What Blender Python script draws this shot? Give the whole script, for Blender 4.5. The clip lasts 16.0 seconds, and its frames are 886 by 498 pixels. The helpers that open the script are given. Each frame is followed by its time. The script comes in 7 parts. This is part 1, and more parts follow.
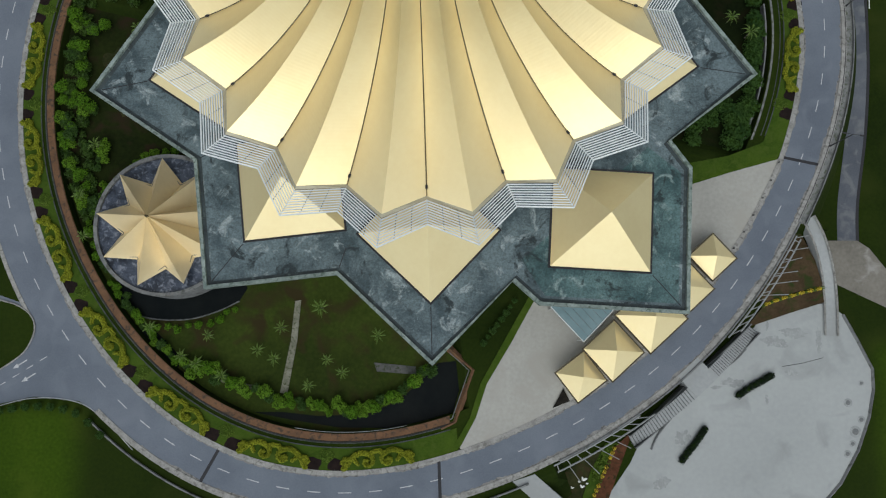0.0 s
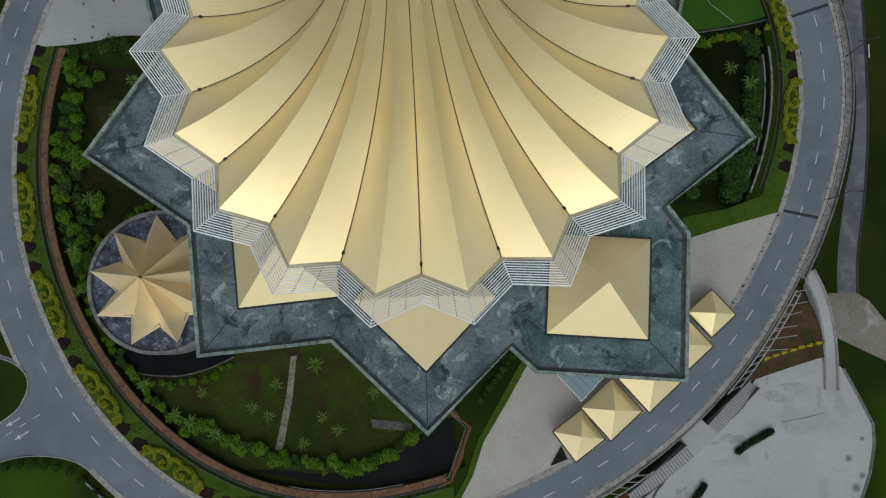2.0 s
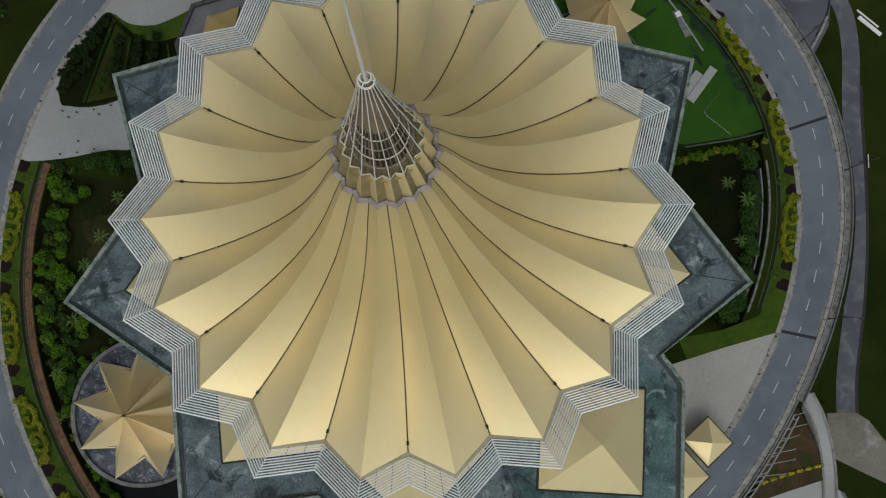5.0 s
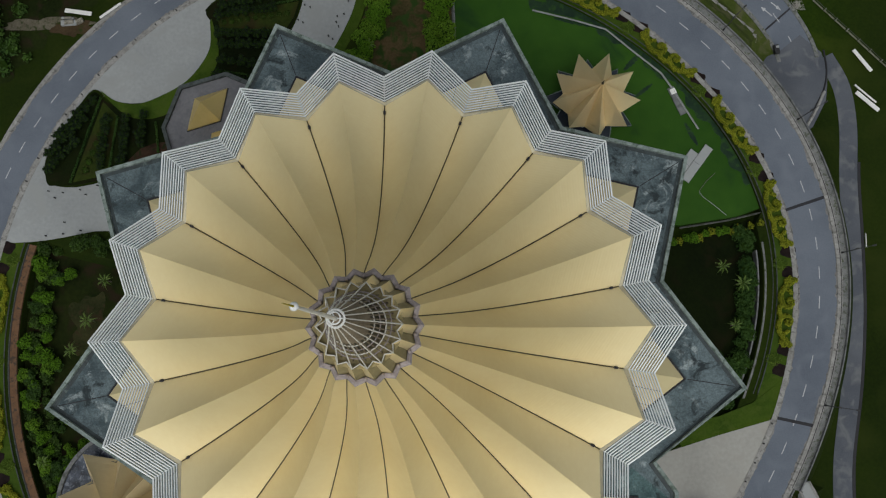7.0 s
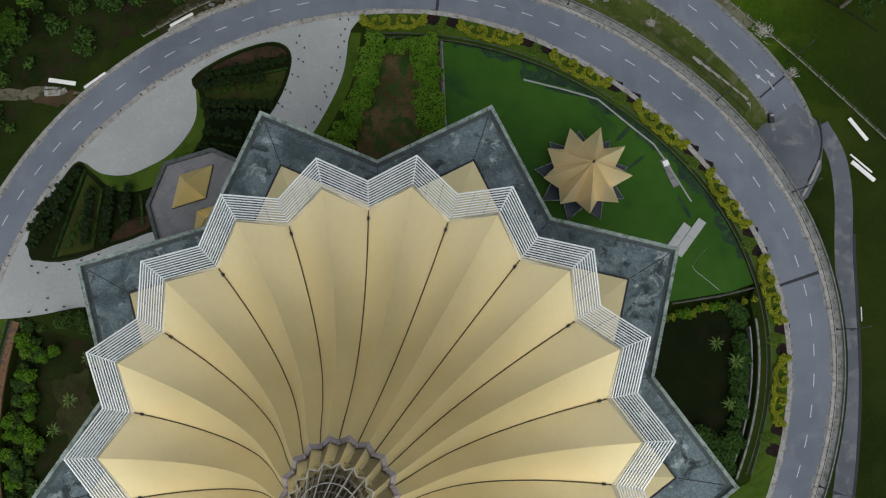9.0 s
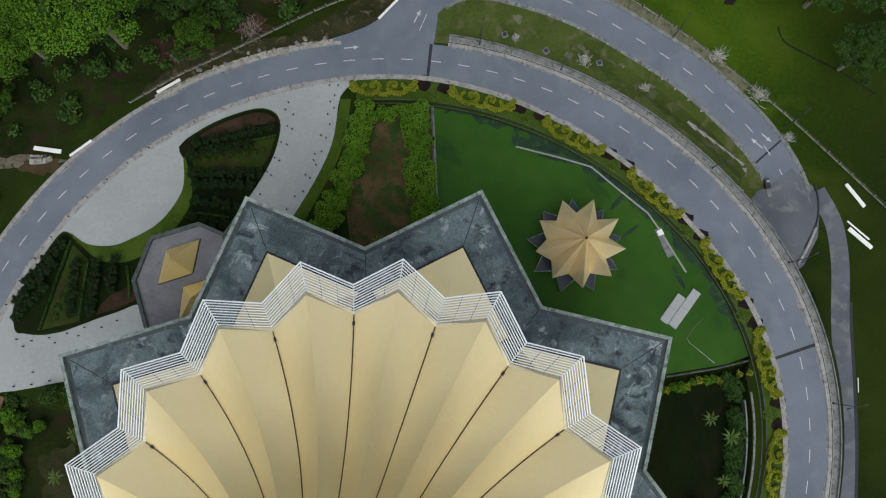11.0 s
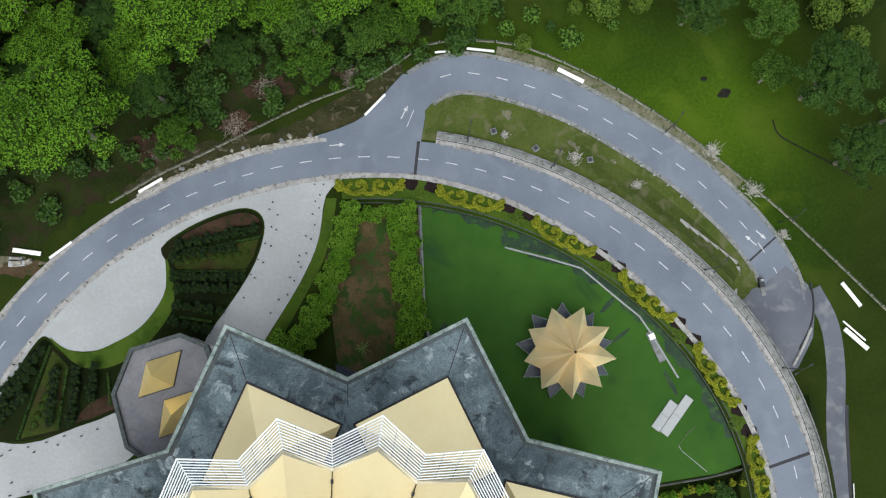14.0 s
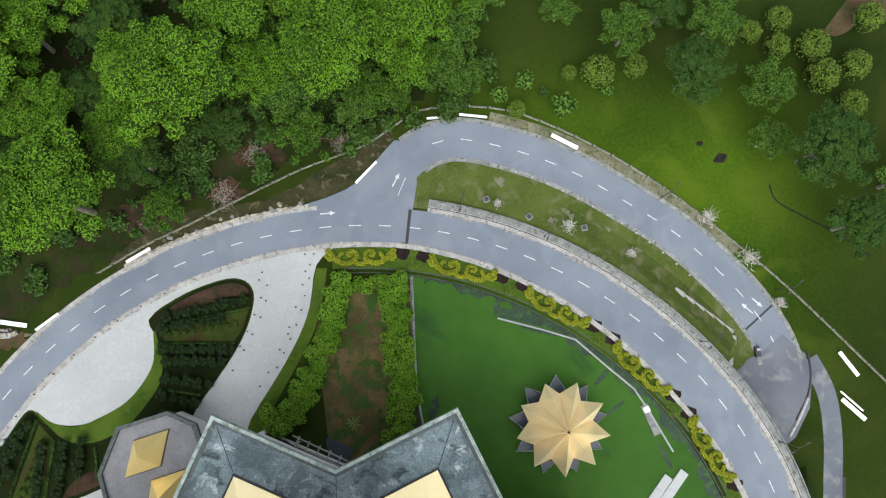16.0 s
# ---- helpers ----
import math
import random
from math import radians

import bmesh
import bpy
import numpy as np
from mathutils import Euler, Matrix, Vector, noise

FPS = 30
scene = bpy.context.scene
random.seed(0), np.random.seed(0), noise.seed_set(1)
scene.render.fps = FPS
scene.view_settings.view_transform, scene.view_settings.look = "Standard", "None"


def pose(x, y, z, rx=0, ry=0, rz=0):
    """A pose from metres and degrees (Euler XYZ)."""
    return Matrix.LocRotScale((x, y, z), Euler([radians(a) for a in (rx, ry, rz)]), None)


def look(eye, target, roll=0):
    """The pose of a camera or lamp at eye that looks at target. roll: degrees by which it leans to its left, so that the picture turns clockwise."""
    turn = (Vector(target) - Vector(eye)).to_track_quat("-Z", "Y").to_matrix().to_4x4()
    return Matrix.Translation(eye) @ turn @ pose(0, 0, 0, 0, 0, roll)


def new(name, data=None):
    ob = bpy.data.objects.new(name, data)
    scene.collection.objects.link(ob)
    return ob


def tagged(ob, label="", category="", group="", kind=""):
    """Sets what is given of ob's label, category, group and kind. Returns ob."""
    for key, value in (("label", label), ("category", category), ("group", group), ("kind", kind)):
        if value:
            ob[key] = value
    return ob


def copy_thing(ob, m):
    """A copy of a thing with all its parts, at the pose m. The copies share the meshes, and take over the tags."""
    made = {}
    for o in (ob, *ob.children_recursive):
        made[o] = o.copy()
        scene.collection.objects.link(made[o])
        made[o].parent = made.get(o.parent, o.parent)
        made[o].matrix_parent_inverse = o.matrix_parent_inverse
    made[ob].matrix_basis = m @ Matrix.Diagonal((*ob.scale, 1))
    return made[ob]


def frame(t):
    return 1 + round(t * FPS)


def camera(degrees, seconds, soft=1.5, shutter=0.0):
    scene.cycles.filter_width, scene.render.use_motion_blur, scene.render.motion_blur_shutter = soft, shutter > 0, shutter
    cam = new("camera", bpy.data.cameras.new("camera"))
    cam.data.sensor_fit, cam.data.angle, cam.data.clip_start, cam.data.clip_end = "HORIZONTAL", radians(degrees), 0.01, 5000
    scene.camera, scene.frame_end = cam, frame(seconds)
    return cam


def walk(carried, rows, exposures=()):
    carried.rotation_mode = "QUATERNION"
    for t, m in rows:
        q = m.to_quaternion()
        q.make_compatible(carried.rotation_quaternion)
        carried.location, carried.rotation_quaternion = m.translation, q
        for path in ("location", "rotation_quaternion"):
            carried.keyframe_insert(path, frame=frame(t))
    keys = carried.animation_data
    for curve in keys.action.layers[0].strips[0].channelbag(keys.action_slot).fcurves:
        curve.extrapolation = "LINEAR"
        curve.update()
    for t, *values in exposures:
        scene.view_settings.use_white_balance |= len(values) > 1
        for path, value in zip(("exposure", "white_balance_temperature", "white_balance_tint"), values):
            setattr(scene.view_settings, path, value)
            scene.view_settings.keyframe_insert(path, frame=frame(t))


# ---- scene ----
cam = camera(61.6, 16.0, soft=1.2)
METRES, EYE, TILT, LEAN, TURN = 120.75, 150.0, -82.6, -0.35, 0.0
ROWS = [
    (0.0, 0.0, 0.0, 0.0, -0.0, 0.0, 0.0),
    (0.5, 0.0013, 0.0018, 0.0165, 0.02, 0.03, 0.02),
    (1.0, 0.0031, 0.0042, 0.0369, 0.03, 0.1, 0.03),
    (1.5, 0.0049, 0.007, 0.0607, 0.05, 0.15, 0.05),
    (2.0, 0.007, 0.0101, 0.0884, 0.06, 0.17, 0.06),
    (2.5, 0.0091, 0.0137, 0.1187, 0.05, 0.18, 0.07),
    (3.0, 0.011, 0.0174, 0.1506, 0.04, 0.21, 0.07),
    (3.5, 0.0136, 0.0212, 0.1847, 0.03, 0.2, 0.08),
    (4.0, 0.0164, 0.0249, 0.2197, 0.05, 0.19, 0.08),
    (6.5, 0.0335, 0.046, 0.3965, 0.12, 0.22, 0.06),
    (7.0, 0.0382, 0.0505, 0.4305, 0.13, 0.24, 0.04),
    (7.5, 0.0427, 0.0554, 0.4647, 0.12, 0.2, 0.04),
    (8.0, 0.047, 0.0597, 0.4979, 0.11, 0.17, 0.02),
    (8.5, 0.0507, 0.064, 0.5288, 0.09, 0.15, -0.0),
    (9.0, 0.055, 0.0688, 0.5604, 0.07, 0.14, 0.01),
    (11.5, 0.0737, 0.091, 0.7168, 0.06, -0.18, 0.03),
    (12.0, 0.0774, 0.0953, 0.7466, 0.06, -0.21, 0.02),
    (12.5, 0.0807, 0.0996, 0.7755, 0.04, -0.21, 0.03),
    (13.0, 0.0848, 0.1039, 0.8043, 0.07, -0.22, 0.04),
    (13.5, 0.0881, 0.1084, 0.8346, 0.07, -0.28, 0.05),
    (14.0, 0.0918, 0.1128, 0.8637, 0.08, -0.28, 0.06),
    (14.5, 0.0948, 0.1174, 0.8941, 0.07, -0.33, 0.06),
    (15.0, 0.0977, 0.122, 0.9251, 0.05, -0.39, 0.07),
    (15.5, 0.1017, 0.1265, 0.9548, 0.06, -0.41, 0.08),
    (16.0, 0.1045, 0.1311, 0.9855, 0.04, -0.46, 0.09),
]
EXPOSURES = [(0.0, -0.6, 6250, 6), (2.0, -0.90, 6300, 6), (3.5, -1.1, 6500, 6), (7.0, -0.88, 6500, 7), (9.0, -0.52, 6450, 8), (12.5, -0.05, 6300, 8), (14.5, 0.54, 6300, 8), (16.0, 0.78, 6450, 8)]
walk(cam, [(t, pose(0, 0, EYE, TILT, LEAN, TURN) @ pose(METRES * x, METRES * y, METRES * z, 90 + pitch, roll, yaw)) for t, x, y, z, yaw, pitch, roll in ROWS], EXPOSURES)

# ---- world and sun ----
SUN_ELEVATION, SUN_AZIMUTH = 57.0, 181.0  # degrees; azimuth clockwise from +y
world = bpy.data.worlds.new("sky")
scene.world = world
world.use_nodes = True
wn = world.node_tree.nodes
sky = wn.new("ShaderNodeTexSky")
sky.sky_type, sky.sun_disc = "NISHITA", False
sky.sun_elevation, sky.sun_rotation = radians(SUN_ELEVATION), radians(SUN_AZIMUTH)
sky.dust_density, sky.air_density = 1.2, 1.0
wn["Background"].inputs[1].default_value = 0.185
haze = wn.new("ShaderNodeHueSaturation")  # thin cloud takes most of the blue out of the sky
haze.inputs["Saturation"].default_value = 0.24
world.node_tree.links.new(sky.outputs[0], haze.inputs["Color"])
world.node_tree.links.new(haze.outputs[0], wn["Background"].inputs[0])
sun = new("sun", bpy.data.lights.new("sun", "SUN"))
sun.data.energy, sun.data.angle, sun.data.color = 2.35, radians(62), (1.0, 0.98, 0.93)
se, sa = radians(SUN_ELEVATION), radians(SUN_AZIMUTH)
sun.matrix_world = look((200 * math.sin(sa) * math.cos(se), 200 * math.cos(sa) * math.cos(se), 200 * math.sin(se)), (0, 0, 0))


# ---- materials ----
def material(name, dark, light, rough=0.8, large=0.15, fine=3.0, bump=0.3, metal=0.0, third=None, stretch=(1, 1, 1), rand=0.0, island=0.0, spec=0.5, detail=6.0, sharp=0.25, at=(0.52, 0.66)):
    """Two scales of noise between a dark and a light tone, a third tone for stains, fine relief."""
    m = bpy.data.materials.new(name)
    m.use_nodes = True
    nt = m.node_tree
    n, ln = nt.nodes, nt.links.new
    b = n["Principled BSDF"]
    tc, mp = n.new("ShaderNodeTexCoord"), n.new("ShaderNodeMapping")
    mp.inputs["Scale"].default_value = stretch
    ln(tc.outputs["Object"], mp.inputs[0])
    a, f = n.new("ShaderNodeTexNoise"), n.new("ShaderNodeTexNoise")
    a.inputs["Scale"].default_value, a.inputs["Detail"].default_value = large, detail
    f.inputs["Scale"].default_value, f.inputs["Detail"].default_value = fine, 5.0
    ln(mp.outputs[0], a.inputs[0]); ln(mp.outputs[0], f.inputs[0])
    mix = n.new("ShaderNodeMath"); mix.operation = "MULTIPLY_ADD"
    ln(f.outputs[0], mix.inputs[0]); mix.inputs[1].default_value = 0.5
    ln(a.outputs[0], mix.inputs[2])
    ramp = n.new("ShaderNodeValToRGB")
    ln(mix.outputs[0], ramp.inputs[0])
    e = ramp.color_ramp.elements
    e[0].position, e[0].color = 0.75 - sharp, (*dark, 1)
    e[1].position, e[1].color = 0.75 + sharp, (*light, 1)
    col = ramp.outputs[0]
    if third:
        c = n.new("ShaderNodeTexNoise")
        c.inputs["Scale"].default_value, c.inputs["Detail"].default_value, c.inputs["Distortion"].default_value = large * 2.7, 8.0, 0.6
        ln(mp.outputs[0], c.inputs[0])
        cr = n.new("ShaderNodeValToRGB")
        cr.color_ramp.elements[0].position, cr.color_ramp.elements[1].position = at
        ln(c.outputs[0], cr.inputs[0])
        mx = n.new("ShaderNodeMix"); mx.data_type = "RGBA"
        ln(cr.outputs[0], mx.inputs[0]); ln(col, mx.inputs[6]); mx.inputs[7].default_value = (*third, 1)
        col = mx.outputs[2]
    if rand or island:
        src = n.new("ShaderNodeObjectInfo").outputs["Random"] if rand else n.new("ShaderNodeNewGeometry").outputs["Random Per Island"]
        mr = n.new("ShaderNodeMapRange")
        mr.inputs[3].default_value, mr.inputs[4].default_value = 1 - (rand or island), 1 + (rand or island)
        ln(src, mr.inputs[0])
        hv = n.new("ShaderNodeHueSaturation")
        ln(mr.outputs[0], hv.inputs["Value"]); ln(col, hv.inputs["Color"])
        col = hv.outputs[0]
    ln(col, b.inputs["Base Color"])
    b.inputs["Roughness"].default_value, b.inputs["Metallic"].default_value = rough, metal
    b.inputs["Specular IOR Level"].default_value = spec
    if bump:
        bp = n.new("ShaderNodeBump")
        bp.inputs["Strength"].default_value, bp.inputs["Distance"].default_value = bump, 0.1
        ln(f.outputs[0], bp.inputs["Height"]); ln(bp.outputs[0], b.inputs["Normal"])
    return m


def ribbed(name, dark, light, rough, metal, pitch, depth):
    """Metal cladding with standing ribs across the sheet's length (UV y, in metres)."""
    m = material(name, dark, light, rough, 0.12, 1.2, 0.0, metal, rand=0.04)
    nt = m.node_tree
    n, ln = nt.nodes, nt.links.new
    uv, sep = n.new("ShaderNodeUVMap"), n.new("ShaderNodeSeparateXYZ")
    ln(uv.outputs[0], sep.inputs[0])
    mu = n.new("ShaderNodeMath"); mu.operation = "MULTIPLY"
    ln(sep.outputs[1], mu.inputs[0]); mu.inputs[1].default_value = 2 * math.pi / pitch
    si = n.new("ShaderNodeMath"); si.operation = "SINE"
    ln(mu.outputs[0], si.inputs[0])
    bp = n.new("ShaderNodeBump")
    bp.inputs["Strength"].default_value, bp.inputs["Distance"].default_value = 1.0, depth
    ln(si.outputs[0], bp.inputs["Height"]); ln(bp.outputs[0], n["Principled BSDF"].inputs["Normal"])
    return m


def weathered_deck(name, dark, light, bloom, grime):
    """Old roof concrete: broad tonal patches, sharp pale lime bloom, dark algae runs and fine grit."""
    m = bpy.data.materials.new(name)
    m.use_nodes = True
    nt = m.node_tree
    n, ln = nt.nodes, nt.links.new
    b = n["Principled BSDF"]
    tc = n.new("ShaderNodeTexCoord")

    def layer(scale, detail, warp, lo, hi, rough=0.6):
        t = n.new("ShaderNodeTexNoise")
        t.inputs["Scale"].default_value, t.inputs["Detail"].default_value = scale, detail
        t.inputs["Distortion"].default_value, t.inputs["Roughness"].default_value = warp, rough
        ln(tc.outputs["Object"], t.inputs[0])
        r = n.new("ShaderNodeMapRange")
        r.inputs[1].default_value, r.inputs[2].default_value = lo, hi
        ln(t.outputs[0], r.inputs[0])
        return r.outputs[0]

    def over(col, fac, top):
        mx = n.new("ShaderNodeMix"); mx.data_type = "RGBA"
        ln(fac, mx.inputs[0])
        if isinstance(col, tuple):
            mx.inputs[6].default_value = (*col, 1)
        else:
            ln(col, mx.inputs[6])
        mx.inputs[7].default_value = (*top, 1)
        return mx.outputs[2]

    col = over(dark, layer(0.17, 10.0, 0.5, 0.40, 0.60, 0.62), light)
    col = over(col, layer(0.30, 12.0, 0.7, 0.56, 0.66, 0.66), bloom)
    col = over(col, layer(0.24, 12.0, 0.8, 0.55, 0.63, 0.66), grime)
    grit = layer(3.2, 6.0, 0.3, 0.40, 0.62, 0.7)
    hv = n.new("ShaderNodeHueSaturation")
    mr = n.new("ShaderNodeMapRange")
    mr.inputs[3].default_value, mr.inputs[4].default_value = 0.72, 1.28
    ln(grit, mr.inputs[0]); ln(mr.outputs[0], hv.inputs["Value"]); ln(col, hv.inputs["Color"])
    ln(hv.outputs[0], b.inputs["Base Color"])
    b.inputs["Roughness"].default_value = 0.75
    bp = n.new("ShaderNodeBump")
    bp.inputs["Strength"].default_value, bp.inputs["Distance"].default_value = 0.35, 0.1
    ln(grit, bp.inputs["Height"]); ln(bp.outputs[0], b.inputs["Normal"])
    return m


GOLD = ribbed("gold_cladding", (0.90, 0.735, 0.395), (0.95, 0.80, 0.46), 0.43, 0.68, 0.55, 0.0022)
GOLD_SMALL = ribbed("gold_sheet", (0.89, 0.735, 0.405), (0.94, 0.80, 0.465), 0.40, 0.64, 0.4, 0.002)
GOLD_STAR = ribbed("gold_star_sheet", (0.80, 0.655, 0.39), (0.86, 0.715, 0.44), 0.36, 0.30, 0.4, 0.002)
GOLD_PORCH = ribbed("old_gold_sheet", (0.74, 0.57, 0.22), (0.82, 0.64, 0.27), 0.42, 0.5, 0.4, 0.002)
GUTTER = material("dark_gutter", (0.042, 0.0312, 0.0132), (0.072, 0.054, 0.024), 0.7, 0.5, 6)
TRIM = material("eave_trim_metal", (0.34, 0.31, 0.22), (0.50, 0.46, 0.34), 0.5, 0.4, 3, 0.1, 0.3)
LOUVRE = material("white_aluminium", (0.62, 0.66, 0.68), (0.76, 0.79, 0.80), 0.4, 0.3, 4, 0.1, 0.1)
DECK = weathered_deck("stained_roof_concrete", (0.042, 0.066, 0.076), (0.120, 0.162, 0.178), (0.28, 0.33, 0.34), (0.015, 0.026, 0.030))
DECK_EDGE = material("dark_deck_gutter", (0.0096, 0.016, 0.0192), (0.044, 0.0624, 0.068), 0.6, 0.4, 2.5, 0.3, third=(0.08, 0.112, 0.108), detail=12.0, at=(0.60, 0.70))
PARAPET = material("mossy_parapet", (0.10, 0.135, 0.125), (0.29, 0.345, 0.325), 0.85, 0.5, 2.5, 0.4, third=(0.075, 0.105, 0.085))
PARAPET_DARK = material("dark_weathered_parapet", (0.035, 0.042, 0.042), (0.085, 0.10, 0.10), 0.85, 0.5, 2.5, 0.4, third=(0.025, 0.033, 0.03))
ROOF_GREY = material("smooth_grey_roof", (0.125, 0.125, 0.140), (0.185, 0.186, 0.20), 0.8, 0.25, 2.0, 0.15, third=(0.105, 0.107, 0.115), detail=9.0, at=(0.55, 0.75))
WALL = material("pale_wall", (0.42, 0.42, 0.40), (0.52, 0.52, 0.49), 0.8, 0.2, 2, 0.2)
WINDOW = material("dark_window_glass", (0.015, 0.02, 0.025), (0.03, 0.035, 0.04), 0.08, 0.3, 1, 0.0)
LILAC = material("grey_purple_crown", (0.23, 0.195, 0.19), (0.40, 0.345, 0.34), 0.6, 0.8, 4)
BRONZE = material("brown_lattice", (0.15, 0.115, 0.075), (0.26, 0.205, 0.14), 0.6, 0.6, 3)
RIB = material("cream_rib", (0.62, 0.60, 0.54), (0.74, 0.72, 0.66), 0.45, 0.6, 3, 0.1)
WHITE = material("white_paint", (0.70, 0.70, 0.68), (0.82, 0.82, 0.80), 0.5, 0.5, 5, 0.1)
ASPHALT = material("grey_asphalt", (0.094, 0.111, 0.142), (0.150, 0.171, 0.208), 0.85, 0.07, 4, 0.35, third=(0.150, 0.169, 0.204), detail=12.0, at=(0.50, 0.78))
ASPHALT_OLD = material("worn_asphalt", (0.060, 0.068, 0.086), (0.110, 0.120, 0.140), 0.85, 0.12, 5, 0.35, third=(0.135, 0.142, 0.152), detail=8.0)
KERB = material("weathered_kerb", (0.19, 0.185, 0.175), (0.35, 0.345, 0.33), 0.9, 0.5, 4, 0.4, third=(0.15, 0.145, 0.135))
KERB_DARK = material("dirty_kerb", (0.10, 0.105, 0.105), (0.23, 0.235, 0.23), 0.9, 0.6, 4, 0.4, third=(0.07, 0.08, 0.05))
PAVING_WARM = material("warm_pale_paving", (0.29, 0.285, 0.262), (0.40, 0.392, 0.362), 0.85, 0.05, 1.4, 0.15, third=(0.33, 0.318, 0.288), detail=9.0)
PAVING = material("pale_paving", (0.245, 0.258, 0.262), (0.345, 0.358, 0.36), 0.85, 0.05, 1.4, 0.15, third=(0.285, 0.295, 0.292), detail=9.0)
PLAZA = material("bleached_concrete", (0.295, 0.31, 0.312), (0.365, 0.38, 0.378), 0.85, 0.05, 1.1, 0.12, third=(0.255, 0.268, 0.266), detail=9.0, sharp=0.3, at=(0.56, 0.76))
DUSTY = material("dusty_hardstanding", (0.115, 0.105, 0.088), (0.215, 0.20, 0.172), 0.9, 0.1, 1.5, 0.3, third=(0.28, 0.27, 0.25), detail=10.0, at=(0.6, 0.72))
JOINT = material("dark_joint", (0.014, 0.014, 0.018), (0.024, 0.024, 0.028), 0.8, 1, 6)
MARK = material("worn_road_paint", (0.30, 0.31, 0.33), (0.55, 0.56, 0.57), 0.7, 1.5, 9, 0.1)
GRASS = material("rough_grass", (0.007, 0.0145, 0.0015), (0.0195, 0.033, 0.003), 0.95, 0.03, 1.6, 0.6, third=(0.024, 0.034, 0.005), spec=0.1, detail=11.0, at=(0.50, 0.78))
GRASS_DRY = material("dry_verge_grass", (0.034, 0.052, 0.009), (0.076, 0.098, 0.022), 0.95, 0.12, 1.6, 0.6, third=(0.095, 0.098, 0.045), spec=0.1, detail=11.0)
BED_SOIL = material("reddish_bed_soil", (0.020, 0.013, 0.008), (0.060, 0.034, 0.022), 0.95, 0.3, 2, 0.6, third=(0.018, 0.024, 0.008), spec=0.1)
# lawn colour taken almost to black to hold the gardens' shade
GARDEN_SHADED = material("shaded_garden_lawn", (0.0024, 0.0054, 0.0012), (0.0096, 0.0162, 0.0024), 0.95, 0.07, 1.8, 0.6, third=(0.0108, 0.0108, 0.0036), spec=0.1, detail=10.0)
SOIL = material("bare_soil", (0.035, 0.024, 0.013), (0.085, 0.058, 0.032), 0.95, 0.2, 2, 0.6, third=(0.030, 0.042, 0.012), spec=0.1)
DARKSOIL = material("dark_plant_bed", (0.008, 0.006, 0.006), (0.022, 0.014, 0.012), 0.9, 0.8, 6, 0.8, spec=0.1)
ALGAE = material("algae_water", (0.018, 0.062, 0.005), (0.035, 0.098, 0.009), 0.65, 0.035, 0.3, 0.03, spec=0.12, third=(0.013, 0.045, 0.009), detail=8.0, at=(0.58, 0.72))
WATER = material("dark_water", (0.004, 0.006, 0.007), (0.009, 0.011, 0.011), 0.25, 0.1, 0.8, 0.03, spec=0.03)
BROWN = material("rust_coping", (0.085, 0.040, 0.017), (0.165, 0.085, 0.040), 0.85, 0.4, 3, 0.4, third=(0.045, 0.030, 0.018))
CONCRETE = material("grey_concrete", (0.10, 0.105, 0.11), (0.20, 0.205, 0.205), 0.85, 0.3, 3, 0.4, third=(0.07, 0.075, 0.07))
SLATE = material("blue_slate_basin", (0.012, 0.018, 0.030), (0.030, 0.040, 0.058), 0.4, 0.4, 2, 0.2)
DRUM = material("mottled_basin_floor", (0.010, 0.015, 0.026), (0.060, 0.075, 0.11), 0.3, 0.45, 2.6, 0.2, third=(0.18, 0.20, 0.245), sharp=0.16, detail=12.0, at=(0.52, 0.68))
GLASS = material("teal_glass_roof", (0.15, 0.225, 0.245), (0.20, 0.285, 0.305), 0.15, 0.2, 1, 0.0)
IRON = material("dark_iron", (0.02, 0.02, 0.022), (0.05, 0.05, 0.05), 0.5, 1, 6, 0.1, 0.4)
BARK = material("grey_bark", (0.10, 0.085, 0.065), (0.22, 0.20, 0.165), 0.9, 1.5, 8, 0.6)
LEAF = material("forest_leaf", (0.040, 0.100, 0.006), (0.110, 0.222, 0.014), 0.75, 0.10, 0.9, 0.0, island=0.13, spec=0.08)
LEAF_DARK = material("dark_leaf", (0.016, 0.042, 0.010), (0.048, 0.096, 0.020), 0.75, 0.2, 1.2, 0.0, island=0.18, spec=0.08)
LEAF_YELLOW = material("yellow_leaf", (0.115, 0.138, 0.006), (0.235, 0.255, 0.014), 0.75, 0.4, 2.0, 0.0, island=0.35, spec=0.2)
LEAF_GREY = material("grey_green_leaf", (0.042, 0.098, 0.014), (0.10, 0.180, 0.026), 0.75, 0.2, 1.2, 0.0, island=0.15, spec=0.08)
PALM = material("palm_leaf", (0.062, 0.120, 0.014), (0.125, 0.195, 0.026), 0.6, 0.5, 2.0, 0.0, island=0.3)
TWIG = material("bleached_twig", (0.35, 0.33, 0.30), (0.55, 0.53, 0.50), 0.9, 1, 5, 0.2)
TWIG_BROWN = material("dry_brown_twig", (0.14, 0.115, 0.09), (0.30, 0.26, 0.215), 0.9, 1, 5, 0.2)
FLOWER = material("yellow_flower", (0.35, 0.27, 0.01), (0.55, 0.43, 0.02), 0.8, 2, 6, 0.0, island=0.3)


